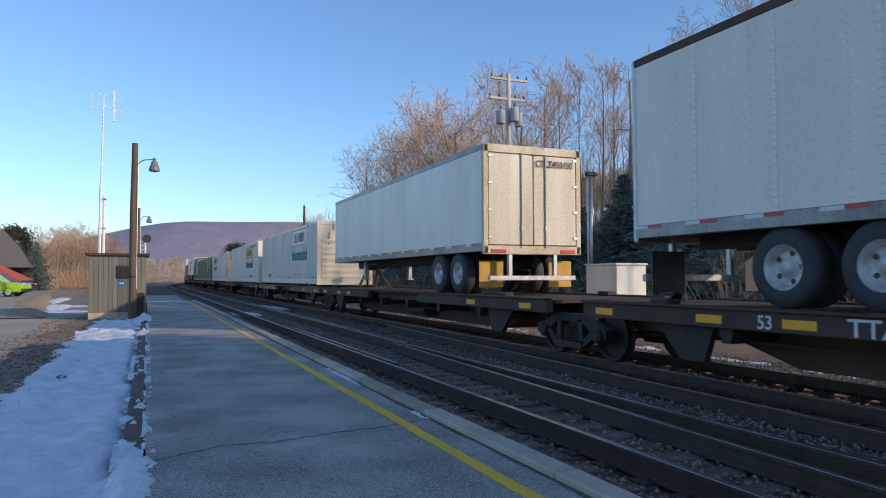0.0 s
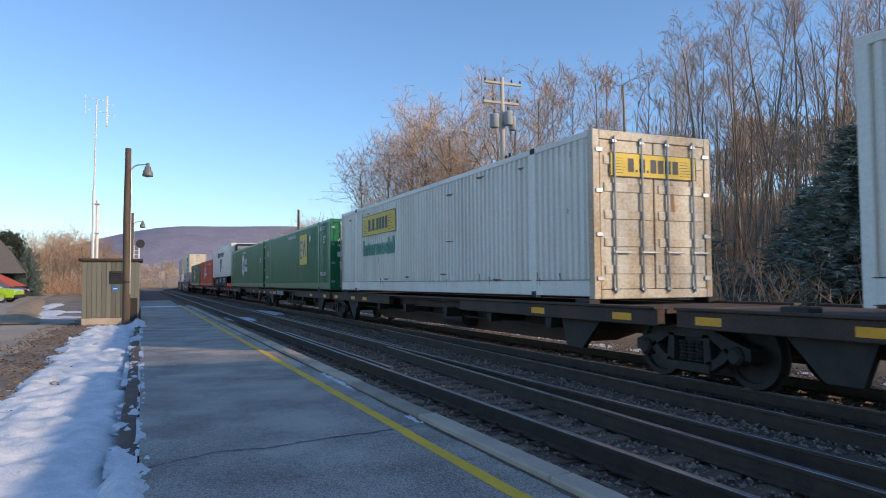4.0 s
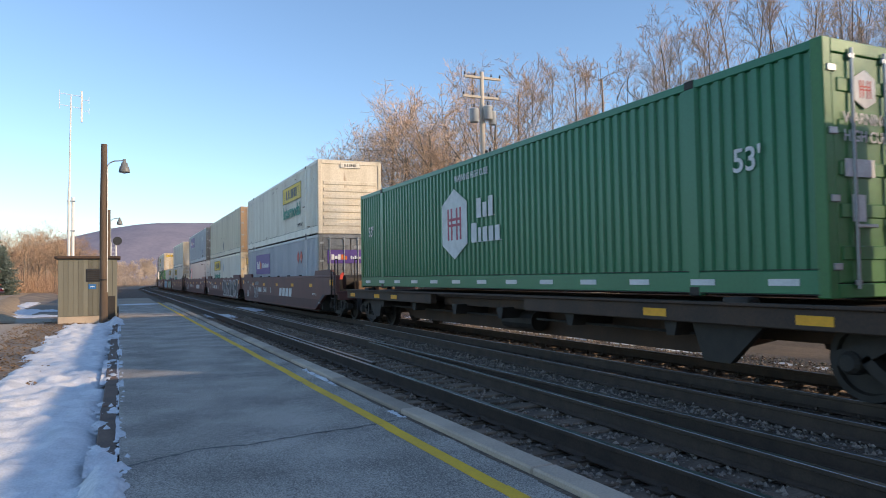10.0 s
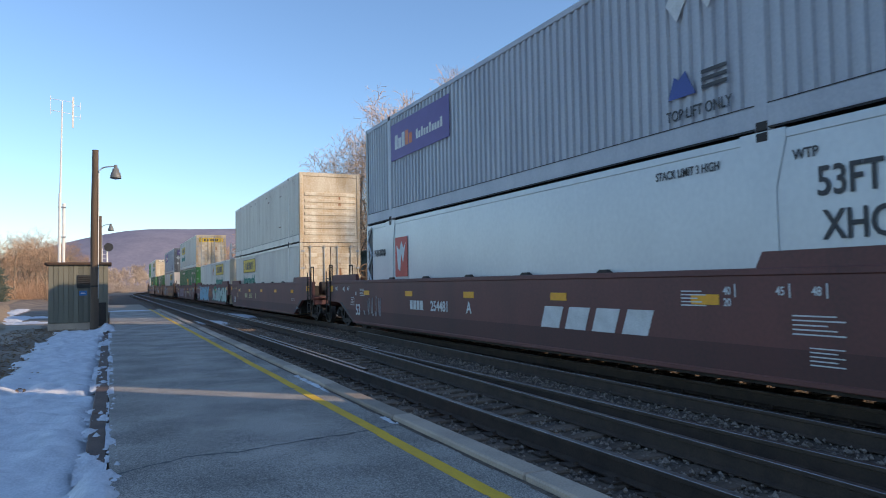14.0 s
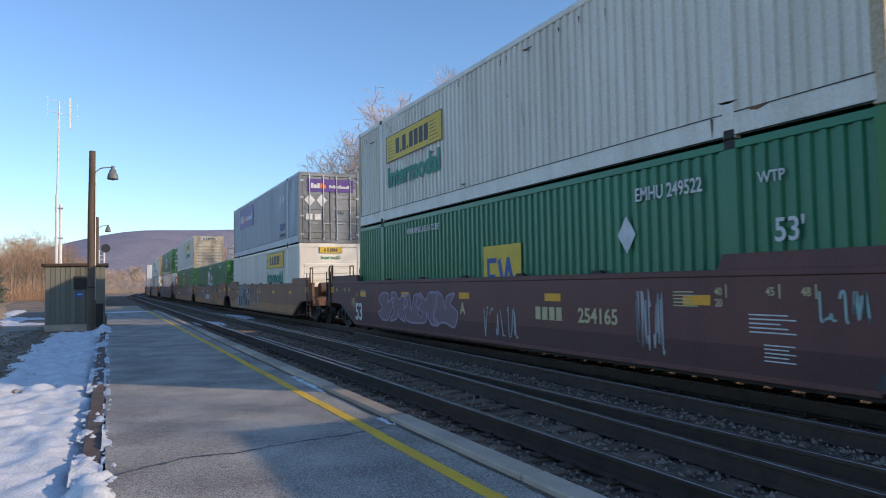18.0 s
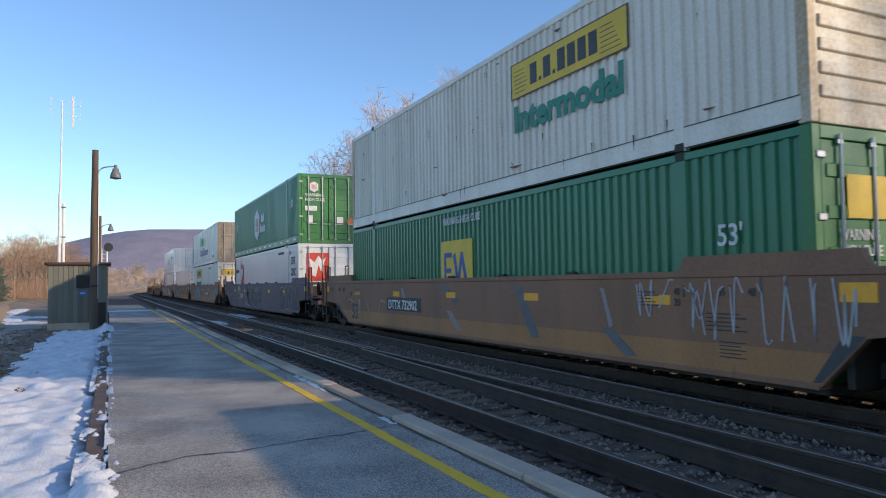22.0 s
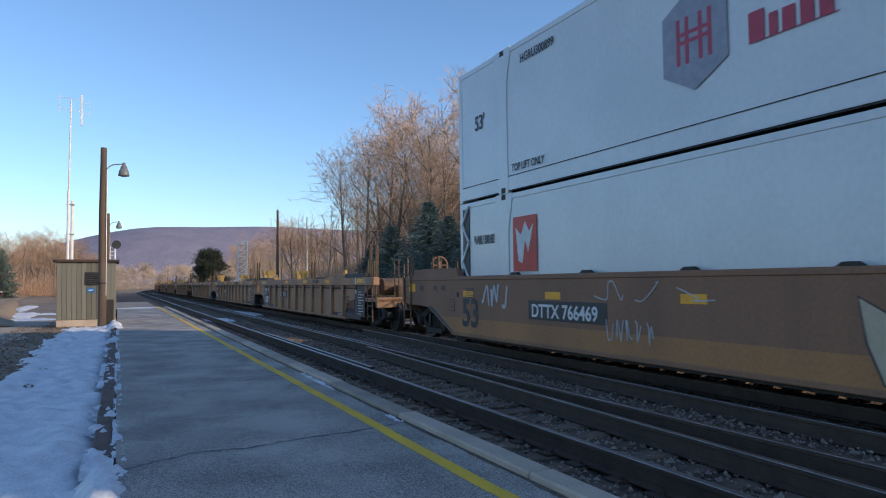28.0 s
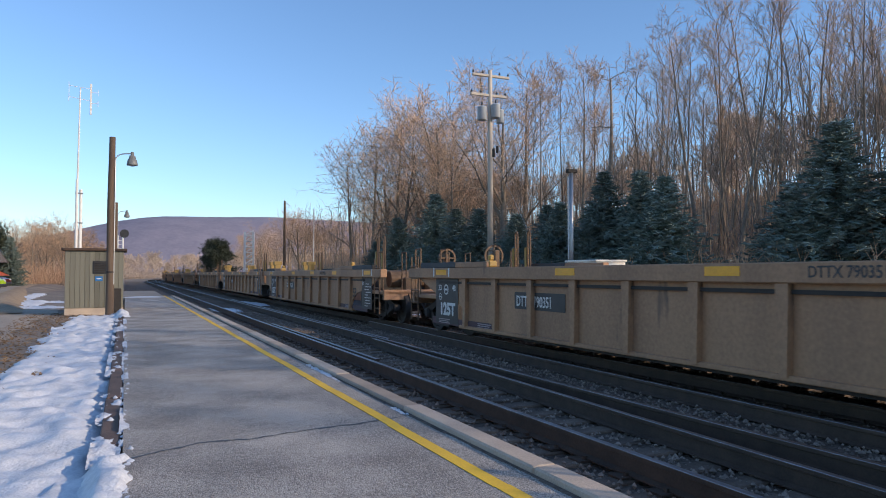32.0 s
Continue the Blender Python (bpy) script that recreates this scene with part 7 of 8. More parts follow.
def piece(c, y, z, w, h, n, fill, line, seed, width=0.045, round_off=True, shadow=None, label="sprayed block forms with outlines"):
    """A large sprayed piece: overlapping block forms with slots and outlines, no letters."""
    rnd = random.Random(seed)
    for i in range(n):
        x0, ww, lean = w * i / n, w / n * rnd.uniform(1.0, 1.2), rnd.uniform(-0.12, 0.15)
        key = list(FORMS[(seed + i * 3 + rnd.choice((0, 1))) % len(FORMS)])
        if rnd.random() < 0.35:
            key = [(1 - p, q) for p, q in key]
        key.append(key[0])
        key = [(x0 + ww * (p + lean * q + rnd.uniform(-0.06, 0.06)), h * min(1.0, max(0.0, q * 0.97 + rnd.uniform(-0.05, 0.05)))) for p, q in key[:-1]]
        key.append(key[0])
        pts = curve(key, 3) if round_off else key
        if shadow:
            poly("graffiti_shadow", [(p + 0.09, q - 0.05 * (q > 0.06)) for p, q in pts[:-1]], shadow, c, SIDE, (-1.5032, y, z), "sprayed offset shadow", 0.001)
        poly("graffiti_fill", pts[:-1], fill, c, SIDE, (-1.5045 - 0.0004 * (i % 3), y, z), "sprayed fill", 0.001)
        strokes("graffiti_stroke", [pts], width, line, c, SIDE, (-1.5065, y, z), label, 0.003)


def well_marks(c, h, fifty, num="", at=0.0, brand=False, unit="", unit_at=0.0, mark=LETTER_W, near=False, dark=None):
    """Reflectors, car number, unit letter, load marks and stencil lines; fifty: place, foot and height of the 53."""
    ink = dark or mark
    reflectors(c, [6.3, 3.1, -0.15, -3.4, -6.6], 1.12, -1.503, 0.46, 0.13)
    lettering("53", fifty[2], LETTER_W if ink is GOLD else ink, c, SIDE, (-1.5075, fifty[0], fifty[1]), 0.95, bold=0.03)
    if num:
        if brand:
            brand_bars((0.7, 0.7, 0.7, 0.7), 0.22, mark, c, SIDE, (-1.5075, at + 1.22, 0.8))
        lettering(num, 0.235, mark, c, SIDE, (-1.5075, at, 0.8), 1.0, bold=0.03)
    if unit:
        lettering(unit, 0.25, ink, c, SIDE, (-1.5075, unit_at, 0.8), 0.95, bold=0.03)
    ends = [(h - 1.15, ("53", "48", "45"), (0, 0.8, 1.25))] + ([(-6.9, ("40", "45", "48"), (0, 0.75, 1.2))] if near else [])
    for y0, words, steps in ends:
        for word, d in zip(words, steps):
            lettering(word, 0.1, ink, c, SIDE, (-1.5065, y0 - d, 1.25), 0.85)
            panel("load_mark", 0.018, 0.16, ink, c, SIDE, (-1.5065, y0 - d - (0.17 if near else -0.03), 1.22), thick=0.002)
        lettering("20", 0.1, ink, c, SIDE, (-1.5065, y0 - (0 if y0 < 0 else 2.05), 1.11), 0.85)
        for j in range(5):
            panel("stencil_line", 0.42 - 0.07 * (j % 3), 0.016, ink, c, SIDE, (-1.5065, y0 - (2.5 if y0 > 0 else -0.7), 1.1 + 0.045 * j), thick=0.002)
    for j in range(5 if near else 2):
        panel("stencil_line", 0.62 - 0.1 * (j % 3), 0.016, LETTER_W if ink is GOLD else ink, c, SIDE, (-1.5065, -h + (2.7 if near else 3.4), 0.82 + 0.05 * j), thick=0.002)
        panel("stencil_line", 0.4 - 0.08 * (j % 2), 0.014, LETTER_W if ink is GOLD else ink, c, SIDE, (-1.5065, -h + 2.5, 0.5 + 0.045 * j), thick=0.002)
    fr = panel("notice_frame", 0.34, 0.24, ink, c, SIDE, (-1.5055, h - 2.75, 0.8), "small framed stencil notice", 0.001)
    panel("notice_field", 0.31, 0.21, MAROON if mark is LETTER_W and not dark else TAN, fr, Matrix.Identity(4), (0.015, 0.015, 0.002), thick=0.001)
    for j in range(3):
        panel("stencil_line", 0.22, 0.018, ink, c, SIDE, (-1.5085, h - 2.81, 0.86 + 0.05 * j), thick=0.002)
    panel("side_panel_marker", 0.4, 0.2, REFLY, c, SIDE, (-1.5035, h - 0.45, 1.2), "yellow marker plate")
    panel("side_panel_marker", 0.4, 0.2, REFLY, c, SIDE, (-1.5035, -h + 0.9, 1.2), "yellow marker plate")


def plain_logo(c, y, z, m=LETTER_W, w=1.6, h=0.34):
    """The slanted company logo in plain bars."""
    g = Geo()
    for i in range(4):
        x = w * i / 4
        g.add([(x, 0, 0.003), (x + w * 0.19, 0, 0.003), (x + w * 0.24, h, 0.003), (x + w * 0.05, h, 0.003), (x, 0, -0.003), (x + w * 0.19, 0, -0.003), (x + w * 0.24, h, -0.003), (x + w * 0.05, h, -0.003)], [(0, 1, 2, 3), (0, 4, 5, 1), (1, 5, 6, 2), (2, 6, 7, 3), (3, 7, 4, 0)])
    part("company_logo", g, m, c, "slanted company logo as plain bars", Matrix.Translation((-1.505, y, z)) @ SIDE)


MAR = "maroon articulated well car with pale stencils"
TANL = "tan articulated well car with graffiti"
cars = {}
for nm, a, b, paint, ne, fe, lab in (("w1", 175.2, 195.6, MAROON, "end", "joint", MAR), ("w2", 196.2, 214.6, MAROON, "joint", "joint", MAR), ("w3", 215.3, 236.4, MAROON, "joint", "end", MAR),
                                     ("w4", 238.2, 257.9, MAROON, "end", "joint", MAR), ("w5", 258.6, 277.0, MAROON, "joint", "joint", MAR), ("w6", 277.7, 297.9, MAROON, "joint", "end", MAR),
                                     ("w7", 299.8, 319.7, TAN, "end", "joint", TANL), ("w8", 320.3, 338.6, TAN, "joint", "joint", TANL), ("w9", 339.3, 359.6, TAN, "joint", "end", TANL),
                                     ("w10", 361.2, 383.2, PURPLE, "end", "end", "weathered plum-brown well car with sprayed blocks"),
                                     ("w11", 384.8, 404.7, TAN, "end", "joint", TANL), ("w12", 405.3, 423.7, TAN, "joint", "joint", TANL), ("w13", 424.3, 444.4, TAN, "joint", "end", TANL)):
    cars[nm] = (well_car(lab, a, b, paint, ne, fe), (b - a) / 2)
DUST = mat("spray_dust", (0.34, 0.27, 0.25), (0.26, 0.20, 0.19), 0.6, scale=3)
for nm, num, at, brand, unit, ua, f53, mark, near, dark in (
        ("w1", "254481", 3.34, True, "B", 1.44, (8.13, 0.5, 0.33), LETTER_W, False, None), ("w2", "254481", 2.86, True, "C", 1.03, (7.6, 0.5, 0.33), LETTER_W, False, None),
        ("w3", "254481", 1.78, True, "A", -0.05, (7.3, 0.52, 0.33), LETTER_W, True, None), ("w4", "254165", 3.3, True, "B", 1.4, (8.1, 0.5, 0.33), GOLD, False, None),
        ("w5", "", 0, False, "", 0, (7.85, 0.46, 0.4), LETTER_W, False, None), ("w6", "254165", -4.1, True, "A", 0.03, (7.0, 0.42, 0.5), GOLD, True, None),
        ("w7", "", 0, False, "", 0, (8.16, 0.5, 0.33), LETTER_W, False, LETTER_K), ("w8", "", 0, False, "", 0, (7.6, 0.5, 0.33), LETTER_W, False, LETTER_K),
        ("w9", "DTTX 732902", 3.66, False, "", 0, (6.8, 0.42, 0.46), LETTER_W, True, LETTER_K), ("w10", "527205", 4.60, False, "", 0, (7.71, 0.52, 0.33), GOLD, False, LETTER_K),
        ("w11", "DTTX 766469", -1.48, False, "", 0, (8.0, 0.5, 0.33), LETTER_W, False, LETTER_K), ("w12", "", 0, False, "B", -0.86, (8.29, 0.5, 0.33), LETTER_W, False, LETTER_K),
        ("w13", "DTTX 766469", 3.78, False, "", 0, (6.59, 0.5, 0.6), LETTER_W, True, LETTER_K)):
    c, h = cars[nm]
    if num.startswith("DTTX"):
        panel("number_patch", 2.25, 0.34, BLACK, c, SIDE, (-1.503, at + 0.1, 0.75), "dark patch behind the car number")
    well_marks(c, h, f53, num, at, brand, unit, ua, mark, near, dark)
plain_logo(cars["w1"][0], -0.65, 0.68, LETTER_W, 2.7, 0.36)
plain_logo(cars["w3"][0], -2.86, 0.66, LETTER_W, 2.85, 0.36)
plain_logo(cars["w5"][0], 0.82, 0.66, mat("logo_rust", (0.3, 0.12, 0.05), None, 0.6), 2.1, 0.4)
brand_bars((0.7, 0.7), 0.235, GOLD, cars["w10"][0], SIDE, (-1.5075, 5.15, 1.2))
panel("number_patch", 2.72, 0.5, BLACK, cars["w8"][0], SIDE, (-1.503, 1.12, 0.52), "dark patch behind the company logo")
plain_logo(cars["w8"][0], 0.97, 0.58, LETTER_W, 2.27, 0.36)
PALE = mat("spray_pale", (0.42, 0.55, 0.50), (0.33, 0.46, 0.42), 0.6)
CREAM = mat("spray_cream", (0.52, 0.43, 0.30), (0.42, 0.34, 0.24), 0.6)
STONEY = mat("spray_grey_green", (0.27, 0.27, 0.20), (0.21, 0.21, 0.16), 0.6)
TURQ = mat("spray_turquoise", (0.05, 0.40, 0.45), None, 0.6)
LILAC = mat("spray_lilac", (0.36, 0.28, 0.36), None, 0.6)
ROSE = mat("spray_rose", (0.50, 0.16, 0.24), None, 0.6)
g1 = cars["w1"][0]
scrawl(g1, 6.14, 0.45, 1.55, 0.6, SPRAYW, 2, 5, 0.03)
scrawl(g1, 6.0, 0.5, 1.3, 0.5, SPRAYW, 21, 4, 0.02)
scrawl(g1, 5.6, 1.14, 1.0, 0.2, SPRAYW, 22, 5, 0.018)
g1 = cars["w2"][0]
scrawl(g1, 5.72, 0.8, 1.4, 0.35, SPRAYW, 12, 6, 0.02)
scrawl(g1, -0.9, 0.72, 0.55, 0.55, SPRAYW, 13, 5, 0.02)
piece(g1, -1.5, 0.36, 6.6, 1.08, 4, SPRAYK, SPRAYW, 3, 0.085)
scrawl(g1, -2.0, 0.5, 0.9, 0.3, SPRAYW, 14, 5, 0.025)
g1 = cars["w3"][0]
scrawl(g1, 6.6, 0.55, 1.6, 0.5, SPRAYW, 15, 5, 0.02)
g2 = cars["w5"][0]
piece(g2, 6.33, 0.36, 5.7, 1.1, 5, SKYB, mat("spray_light_edge", (0.34, 0.60, 0.70), None, 0.6), 5, 0.05, False)
piece(g2, -1.5, 0.36, 6.7, 1.05, 4, PALE, SPRAYK, 6, 0.04, False, SPRAYG)
piece(g2, -2.6, 0.95, 1.0, 0.48, 2, SPRAYG, SPRAYG, 7, 0.03)
piece(g2, -3.0, 0.6, 0.5, 0.4, 1, ROSE, ROSE, 8, 0.03)
g3 = cars["w6"][0]
piece(g3, 5.0, 0.5, 4.6, 0.75, 5, mat("spray_dull_plum", (0.22, 0.13, 0.15), None, 0.6), LILAC, 8, 0.05)
scrawl(g3, -1.0, 0.45, 1.3, 0.5, SPRAYW, 9, 6, 0.02)
scrawl(g3, -5.45, 0.5, 0.6, 0.8, SPRAYW, 10, 5, 0.022)
scrawl(g3, -8.3, 1.0, 0.6, 0.3, PALE, 11, 5, 0.025)
g4 = cars["w7"][0]
piece(g4, 5.88, 0.36, 3.37, 1.1, 5, SPRAYK, SPRAYW, 10, 0.035)
scrawl(g4, 6.23, 0.45, 0.48, 0.4, SPRAYW, 23, 4, 0.018)
scrawl(g4, 3.12, 0.75, 0.53, 0.35, SPRAYW, 24, 5, 0.025)
scrawl(g4, 2.59, 1.1, 0.94, 0.2, mat("spray_faded_blue", (0.14, 0.15, 0.26), None, 0.6), 25, 4, 0.05)
scrawl(g4, 1.22, 0.45, 1.72, 0.95, SPRAYW, 26, 3, 0.04)
g5 = cars["w8"][0]
scrawl(g5, 2.33, 0.75, 0.94, 0.62, SPRAYW, 16, 5, 0.025)
scrawl(g5, 7.57, 1.0, 1.2, 0.3, SPRAYW, 17, 4, 0.02)
piece(g5, -1.68, 0.36, 3.34, 1.1, 4, TANLOW, SPRAYK, 15, 0.05)
scrawl(g5, -4.58, 1.1, 0.44, 0.3, SPRAYK, 18, 5, 0.03)
g9 = cars["w9"][0]
poly("graffiti_slash", [(0, 0.6), (0.16, 0.58), (0.47, 0.04), (0.33, 0), (0.14, 0.33)], GREYSPRAY if 0 % 2 else DUST, g9, SIDE, (-1.5045, 2.78, 0.75), "pale sprayed slash", 0.001)
poly("graffiti_slash", [(0, 0.4), (0.36, 0.39), (1.04, 0.04), (0.73, 0), (0.31, 0.22)], GREYSPRAY if 1 % 2 else DUST, g9, SIDE, (-1.5045, 0.42, 1.0), "pale sprayed slash", 0.001)
poly("graffiti_slash", [(0, 0.45), (0.26, 0.44), (0.75, 0.04), (0.52, 0), (0.22, 0.25)], GREYSPRAY if 2 % 2 else DUST, g9, SIDE, (-1.5045, 0.09, 0.4), "pale sprayed slash", 0.001)
poly("graffiti_slash", [(0, 0.95), (0.29, 0.92), (0.83, 0.04), (0.58, 0), (0.25, 0.52)], GREYSPRAY if 3 % 2 else DUST, g9, SIDE, (-1.5045, -2.81, 0.45), "pale sprayed slash", 0.001)
poly("graffiti_slash", [(0, 0.6), (0.10, 0.58), (0.29, 0.04), (0.20, 0), (0.09, 0.33)], GREYSPRAY if 4 % 2 else DUST, g9, SIDE, (-1.5045, -5.35, 0.75), "pale sprayed slash", 0.001)
poly("graffiti_slash", [(0, 0.4), (0.28, 0.39), (0.79, 0.04), (0.55, 0), (0.24, 0.22)], GREYSPRAY if 5 % 2 else DUST, g9, SIDE, (-1.5045, -5.35, 0.35), "pale sprayed slash", 0.001)
scrawl(g9, -6.05, 0.95, 1.49, 0.5, SPRAYW, 61, 3, 0.018)
scrawl(g9, -7.13, 0.75, 2.37, 0.7, SPRAYW, 62, 7, 0.02)
scrawl(g9, 7.27, 0.6, 3.29, 0.4, SPRAYW, 63, 4, 0.02)
g6 = cars["w10"][0]
piece(g6, 5.3, 0.75, 0.84, 0.5, 1, PURPLE, DUST, 20, 0.06)
piece(g6, 3.05, 0.4, 1.24, 1.0, 1, PURPLE, DUST, 21, 0.05)
piece(g6, 2.26, 0.36, 3.92, 1.1, 4, SPRAYK, DUST, 22, 0.03, False)
piece(g6, -5.6, 0.36, 3.6, 1.1, 3, SPRAYK, DUST, 23, 0.03, False)
g7 = cars["w11"][0]
piece(g7, 5.55, 0.4, 3.88, 1.05, 4, mat("spray_blue_grey", (0.25, 0.27, 0.26), None, 0.6), GREYSPRAY, 41, 0.04)
piece(g7, -4.85, 0.36, 2.66, 1.08, 3, mat("spray_tan", (0.36, 0.25, 0.15), (0.28, 0.19, 0.12), 0.6), SPRAYK, 40, 0.055, False)
scrawl(g7, -7.51, 1.0, 0.65, 0.3, TURQ, 42, 6, 0.04)
scrawl(g7, -7.82, 0.85, 0.71, 0.25, TURQ, 47, 6, 0.035)
g12 = cars["w12"][0]
piece(g12, 5.57, 0.36, 4.09, 1.1, 4, STONEY, SPRAYK, 48, 0.045, True, TURQ)
scrawl(g12, -0.19, 1.3, 0.61, 0.15, SPRAYK, 49, 7, 0.03)
scrawl(g12, 3.26, 1.0, 0.48, 0.35, SPRAYK, 50, 5, 0.02)
for j in range(2):
    panel("stencil_line", 1.49, 0.05, mat("faded_stencil", (0.20, 0.11, 0.07), None, 0.7), g12, SIDE, (-1.5065, 1.55, 0.82 + 0.12 * j), thick=0.002)
g8 = cars["w13"][0]
piece(g8, -2.42, 0.36, 4.31, 1.1, 4, CREAM, SPRAYK, 43, 0.022, False, SPRAYK)
scrawl(g8, -5.7, 1.0, 0.77, 0.3, SPRAYK, 44, 6, 0.022)
scrawl(g8, -6.47, 0.75, 0.47, 0.35, SPRAYK, 45, 6, 0.02)
scrawl(g8, 1.7, 0.55, 1.13, 0.3, SPRAYW, 46, 5, 0.018)
scrawl(g8, 1.98, 1.15, 2.74, 0.25, SPRAYW, 51, 3, 0.018)
scrawl(g8, 5.75, 0.95, 1.3, 0.4, SPRAYW, 52, 3, 0.06)


def diamonds(c, y, z, n=2, m=LETTER_W, s=0.2):
    for i in range(n):
        poly("placard", [(0, -1.4 * s), (s, 0), (0, 1.4 * s), (-s, 0)], m, c, SIDE, side(y - 0.55 * i, z), "diamond hazard placard")


def purple_board(c, y, z, face=SIDE, w=2.9):
    p = side(y, z) if face is SIDE else endp(y, z)
    b = panel("name_board", w, w * 0.27, SIGNP, c, face, p, "purple board with a plain-bar brand name")
    x = 0.08 * w
    for i in range(15):
        big = i < 5
        cw = 0.055 * w if big else 0.032 * w
        m = SIGNO if i in (3, 4) else LETTER_W
        z1 = (0.18 if i in (0, 2, 3) else 0.15) * w if big else (0.15 if i in (5, 7, 10, 14) else 0.13) * w
        part("letter_bar", Geo().box(x, x + cw, (0.075 if big else 0.085) * w, z1, 0.004, 0.007), m, b)
        x += cw + 0.012 * w + (0.06 * w if i == 4 else 0)


def fed_doors(c, red=False):
    purple_board(c, -0.95, 2.1 if not red else 1.75, END, 1.95)
    for x in (-0.85, -0.35):
        poly("placard", [(0, -0.26), (0.22, 0), (0, 0.26), (-0.22, 0)], LETTER_W if not red else SIGNR, c, END, endp(x, 1.75 if not red else 1.15), "diamond hazard placard")
    for x in (-1.0, -0.65):
        panel("plate", 0.26, 0.24, LETTER_W, c, END, endp(x, 0.95))
    lettering("FDXU", 0.12, LETTER_K, c, END, endp(0.25, 1.2), 0.8)


def white_arrow(c, near=True):
    """Glossy panel container marks."""
    y = -6.35
    lettering("53FT", 0.33, LETTER_K, c, SIDE, side(-6.78, 2.06), 0.8)
    lettering("XHC", 0.33, LETTER_K, c, SIDE, side(-6.84, 1.58), 0.8)
    lettering("STACK LIMIT 3 HIGH", 0.12, LETTER_K, c, SIDE, side(-4.3, 2.55), 0.75)
    lettering("WTP", 0.12, LETTER_K, c, SIDE, side(-6.5, 2.5), 0.9)
    lettering("WARU 800183", 0.2, LETTER_K, c, SIDE, side(7.4, 1.95), 0.52)
    for face, p, s in ((SIDE, side(5.75, 1.35), 1.0), (END, endp(-0.95, 1.35), 1.1)):
        b = panel("emblem", s * 0.85, s * 1.05, SIGNR, c, face, p, "red square emblem")
        part("emblem_arrow", Geo().add([(x * s, y * s, 0.008) for x, y in ((0.1, 0.85), (0.2, 0.2), (0.35, 0.15), (0.45, 0.6), (0.55, 0.35), (0.75, 0.9), (0.6, 0.75), (0.45, 0.95), (0.3, 0.7))], [tuple(range(9))]), LETTER_W, b)
        panel("emblem_foot", s * 0.85, s * 0.09, LETTER_K, c, face, (p[0], p[1] - (0 if face is END else 0), p[2] - 0.16))
    # no opening here: a black panel paints the recess's shade on the side
    part("end_recess", Geo().box(-CW / 2 - 0.008, -CW / 2 + 0.02, 7.62, 7.92, 0.34, CH - 0.14), BLACK, c, "dark open end behind the lattice brace")
    for z in (0.38, 1.2, 2.02):
        part("lattice_brace", Geo().tube((-CW / 2 - 0.02, 7.62, z), (-CW / 2 - 0.02, 7.92, z + 0.4), 0.028).tube((-CW / 2 - 0.02, 7.92, z + 0.4), (-CW / 2 - 0.02, 7.62, z + 0.8), 0.028), SMOOTHW, c)


# first well car
s = container("silver-grey corrugated container with purple name boards", 178.35, WZ, SILVER, doors=True, end_colour=BARE)
purple_board(s, 5.35, 1.45, w=3.85)
diamonds(s, -4.7, 2.1, 2, SIGNR, 0.2)
fed_doors(s, True)
s = container("off-white corrugated container with ribbed sunlit end", 178.35, TZ, GREYWHITE, doors=False, end_colour=DIRTYCREAM)
jb(s, -1.72, 1.7, 3.6)
lettering("TOP LIFT ONLY", 0.13, LETTER_K, s, SIDE, side(-4.6, 0.5), 0.75)
yellow_sign(0.8, 0.2, s, END, endp(-0.4, 2.6), True)
rust_runs(s, 30, 7)
s = container("white corrugated container with yellow name board", 197.3, WZ, WHITE, doors=True, end_colour=RUSTY)
jb(s, 5.2, 1.9, 3.6)
poly("placard_outline", [(0, -0.3), (0.26, 0), (0, 0.3), (-0.26, 0)], SILVER, s, SIDE, side(-0.1, 2.05), "pale ghost of a removed placard")
yellow_sign(1.9, 0.42, s, END, endp(-0.95, 2.1))
s = container("beige corrugated container with rusty sunlit doors", 197.3, TZ, BEIGE, doors=True, end_colour=mat("dark_rusty_door", (0.33, 0.29, 0.24), (0.40, 0.22, 0.09), 0.6, scale=1.6, fine=20, bump=0.1, streak=4, wear=((0.10, 0.07, 0.05), 0.06)))
poly("placard_outline", [(0, -0.32), (0.28, 0), (0, 0.32), (-0.28, 0)], mat("ghost_grey", (0.3, 0.29, 0.26), None, 0.7), s, SIDE, side(-0.1, 0.75), "dark ghost of a removed placard")
rust_runs(s, 30, 8)
s = container("glossy white panel container with red square emblem", 216.5, WZ, SMOOTHW, "smooth", True)
white_arrow(s)
s = container("silver-grey corrugated container with purple name board", 216.5, TZ, SILVER, doors=True, end_colour=BARE)
purple_board(s, 5.95, 1.6, w=3.65)
diamonds(s, -4.8, 2.05, 2)
fed_doors(s)
lettering("TOP LIFT ONLY", 0.15, LETTER_K, s, SIDE, side(-4.55, 0.42), 0.78)
poly("emblem", [(0, 0), (0.5, 0), (0.32, 0.34), (0.2, 0.24), (0.12, 0.3)], SIGNB, s, SIDE, side(-4.6, 0.72), "small blue mountain emblem")
for j in range(3):
    panel("stencil_line", 0.42, 0.05, LETTER_K, s, SIDE, side(-5.2, 0.74 + 0.1 * j))
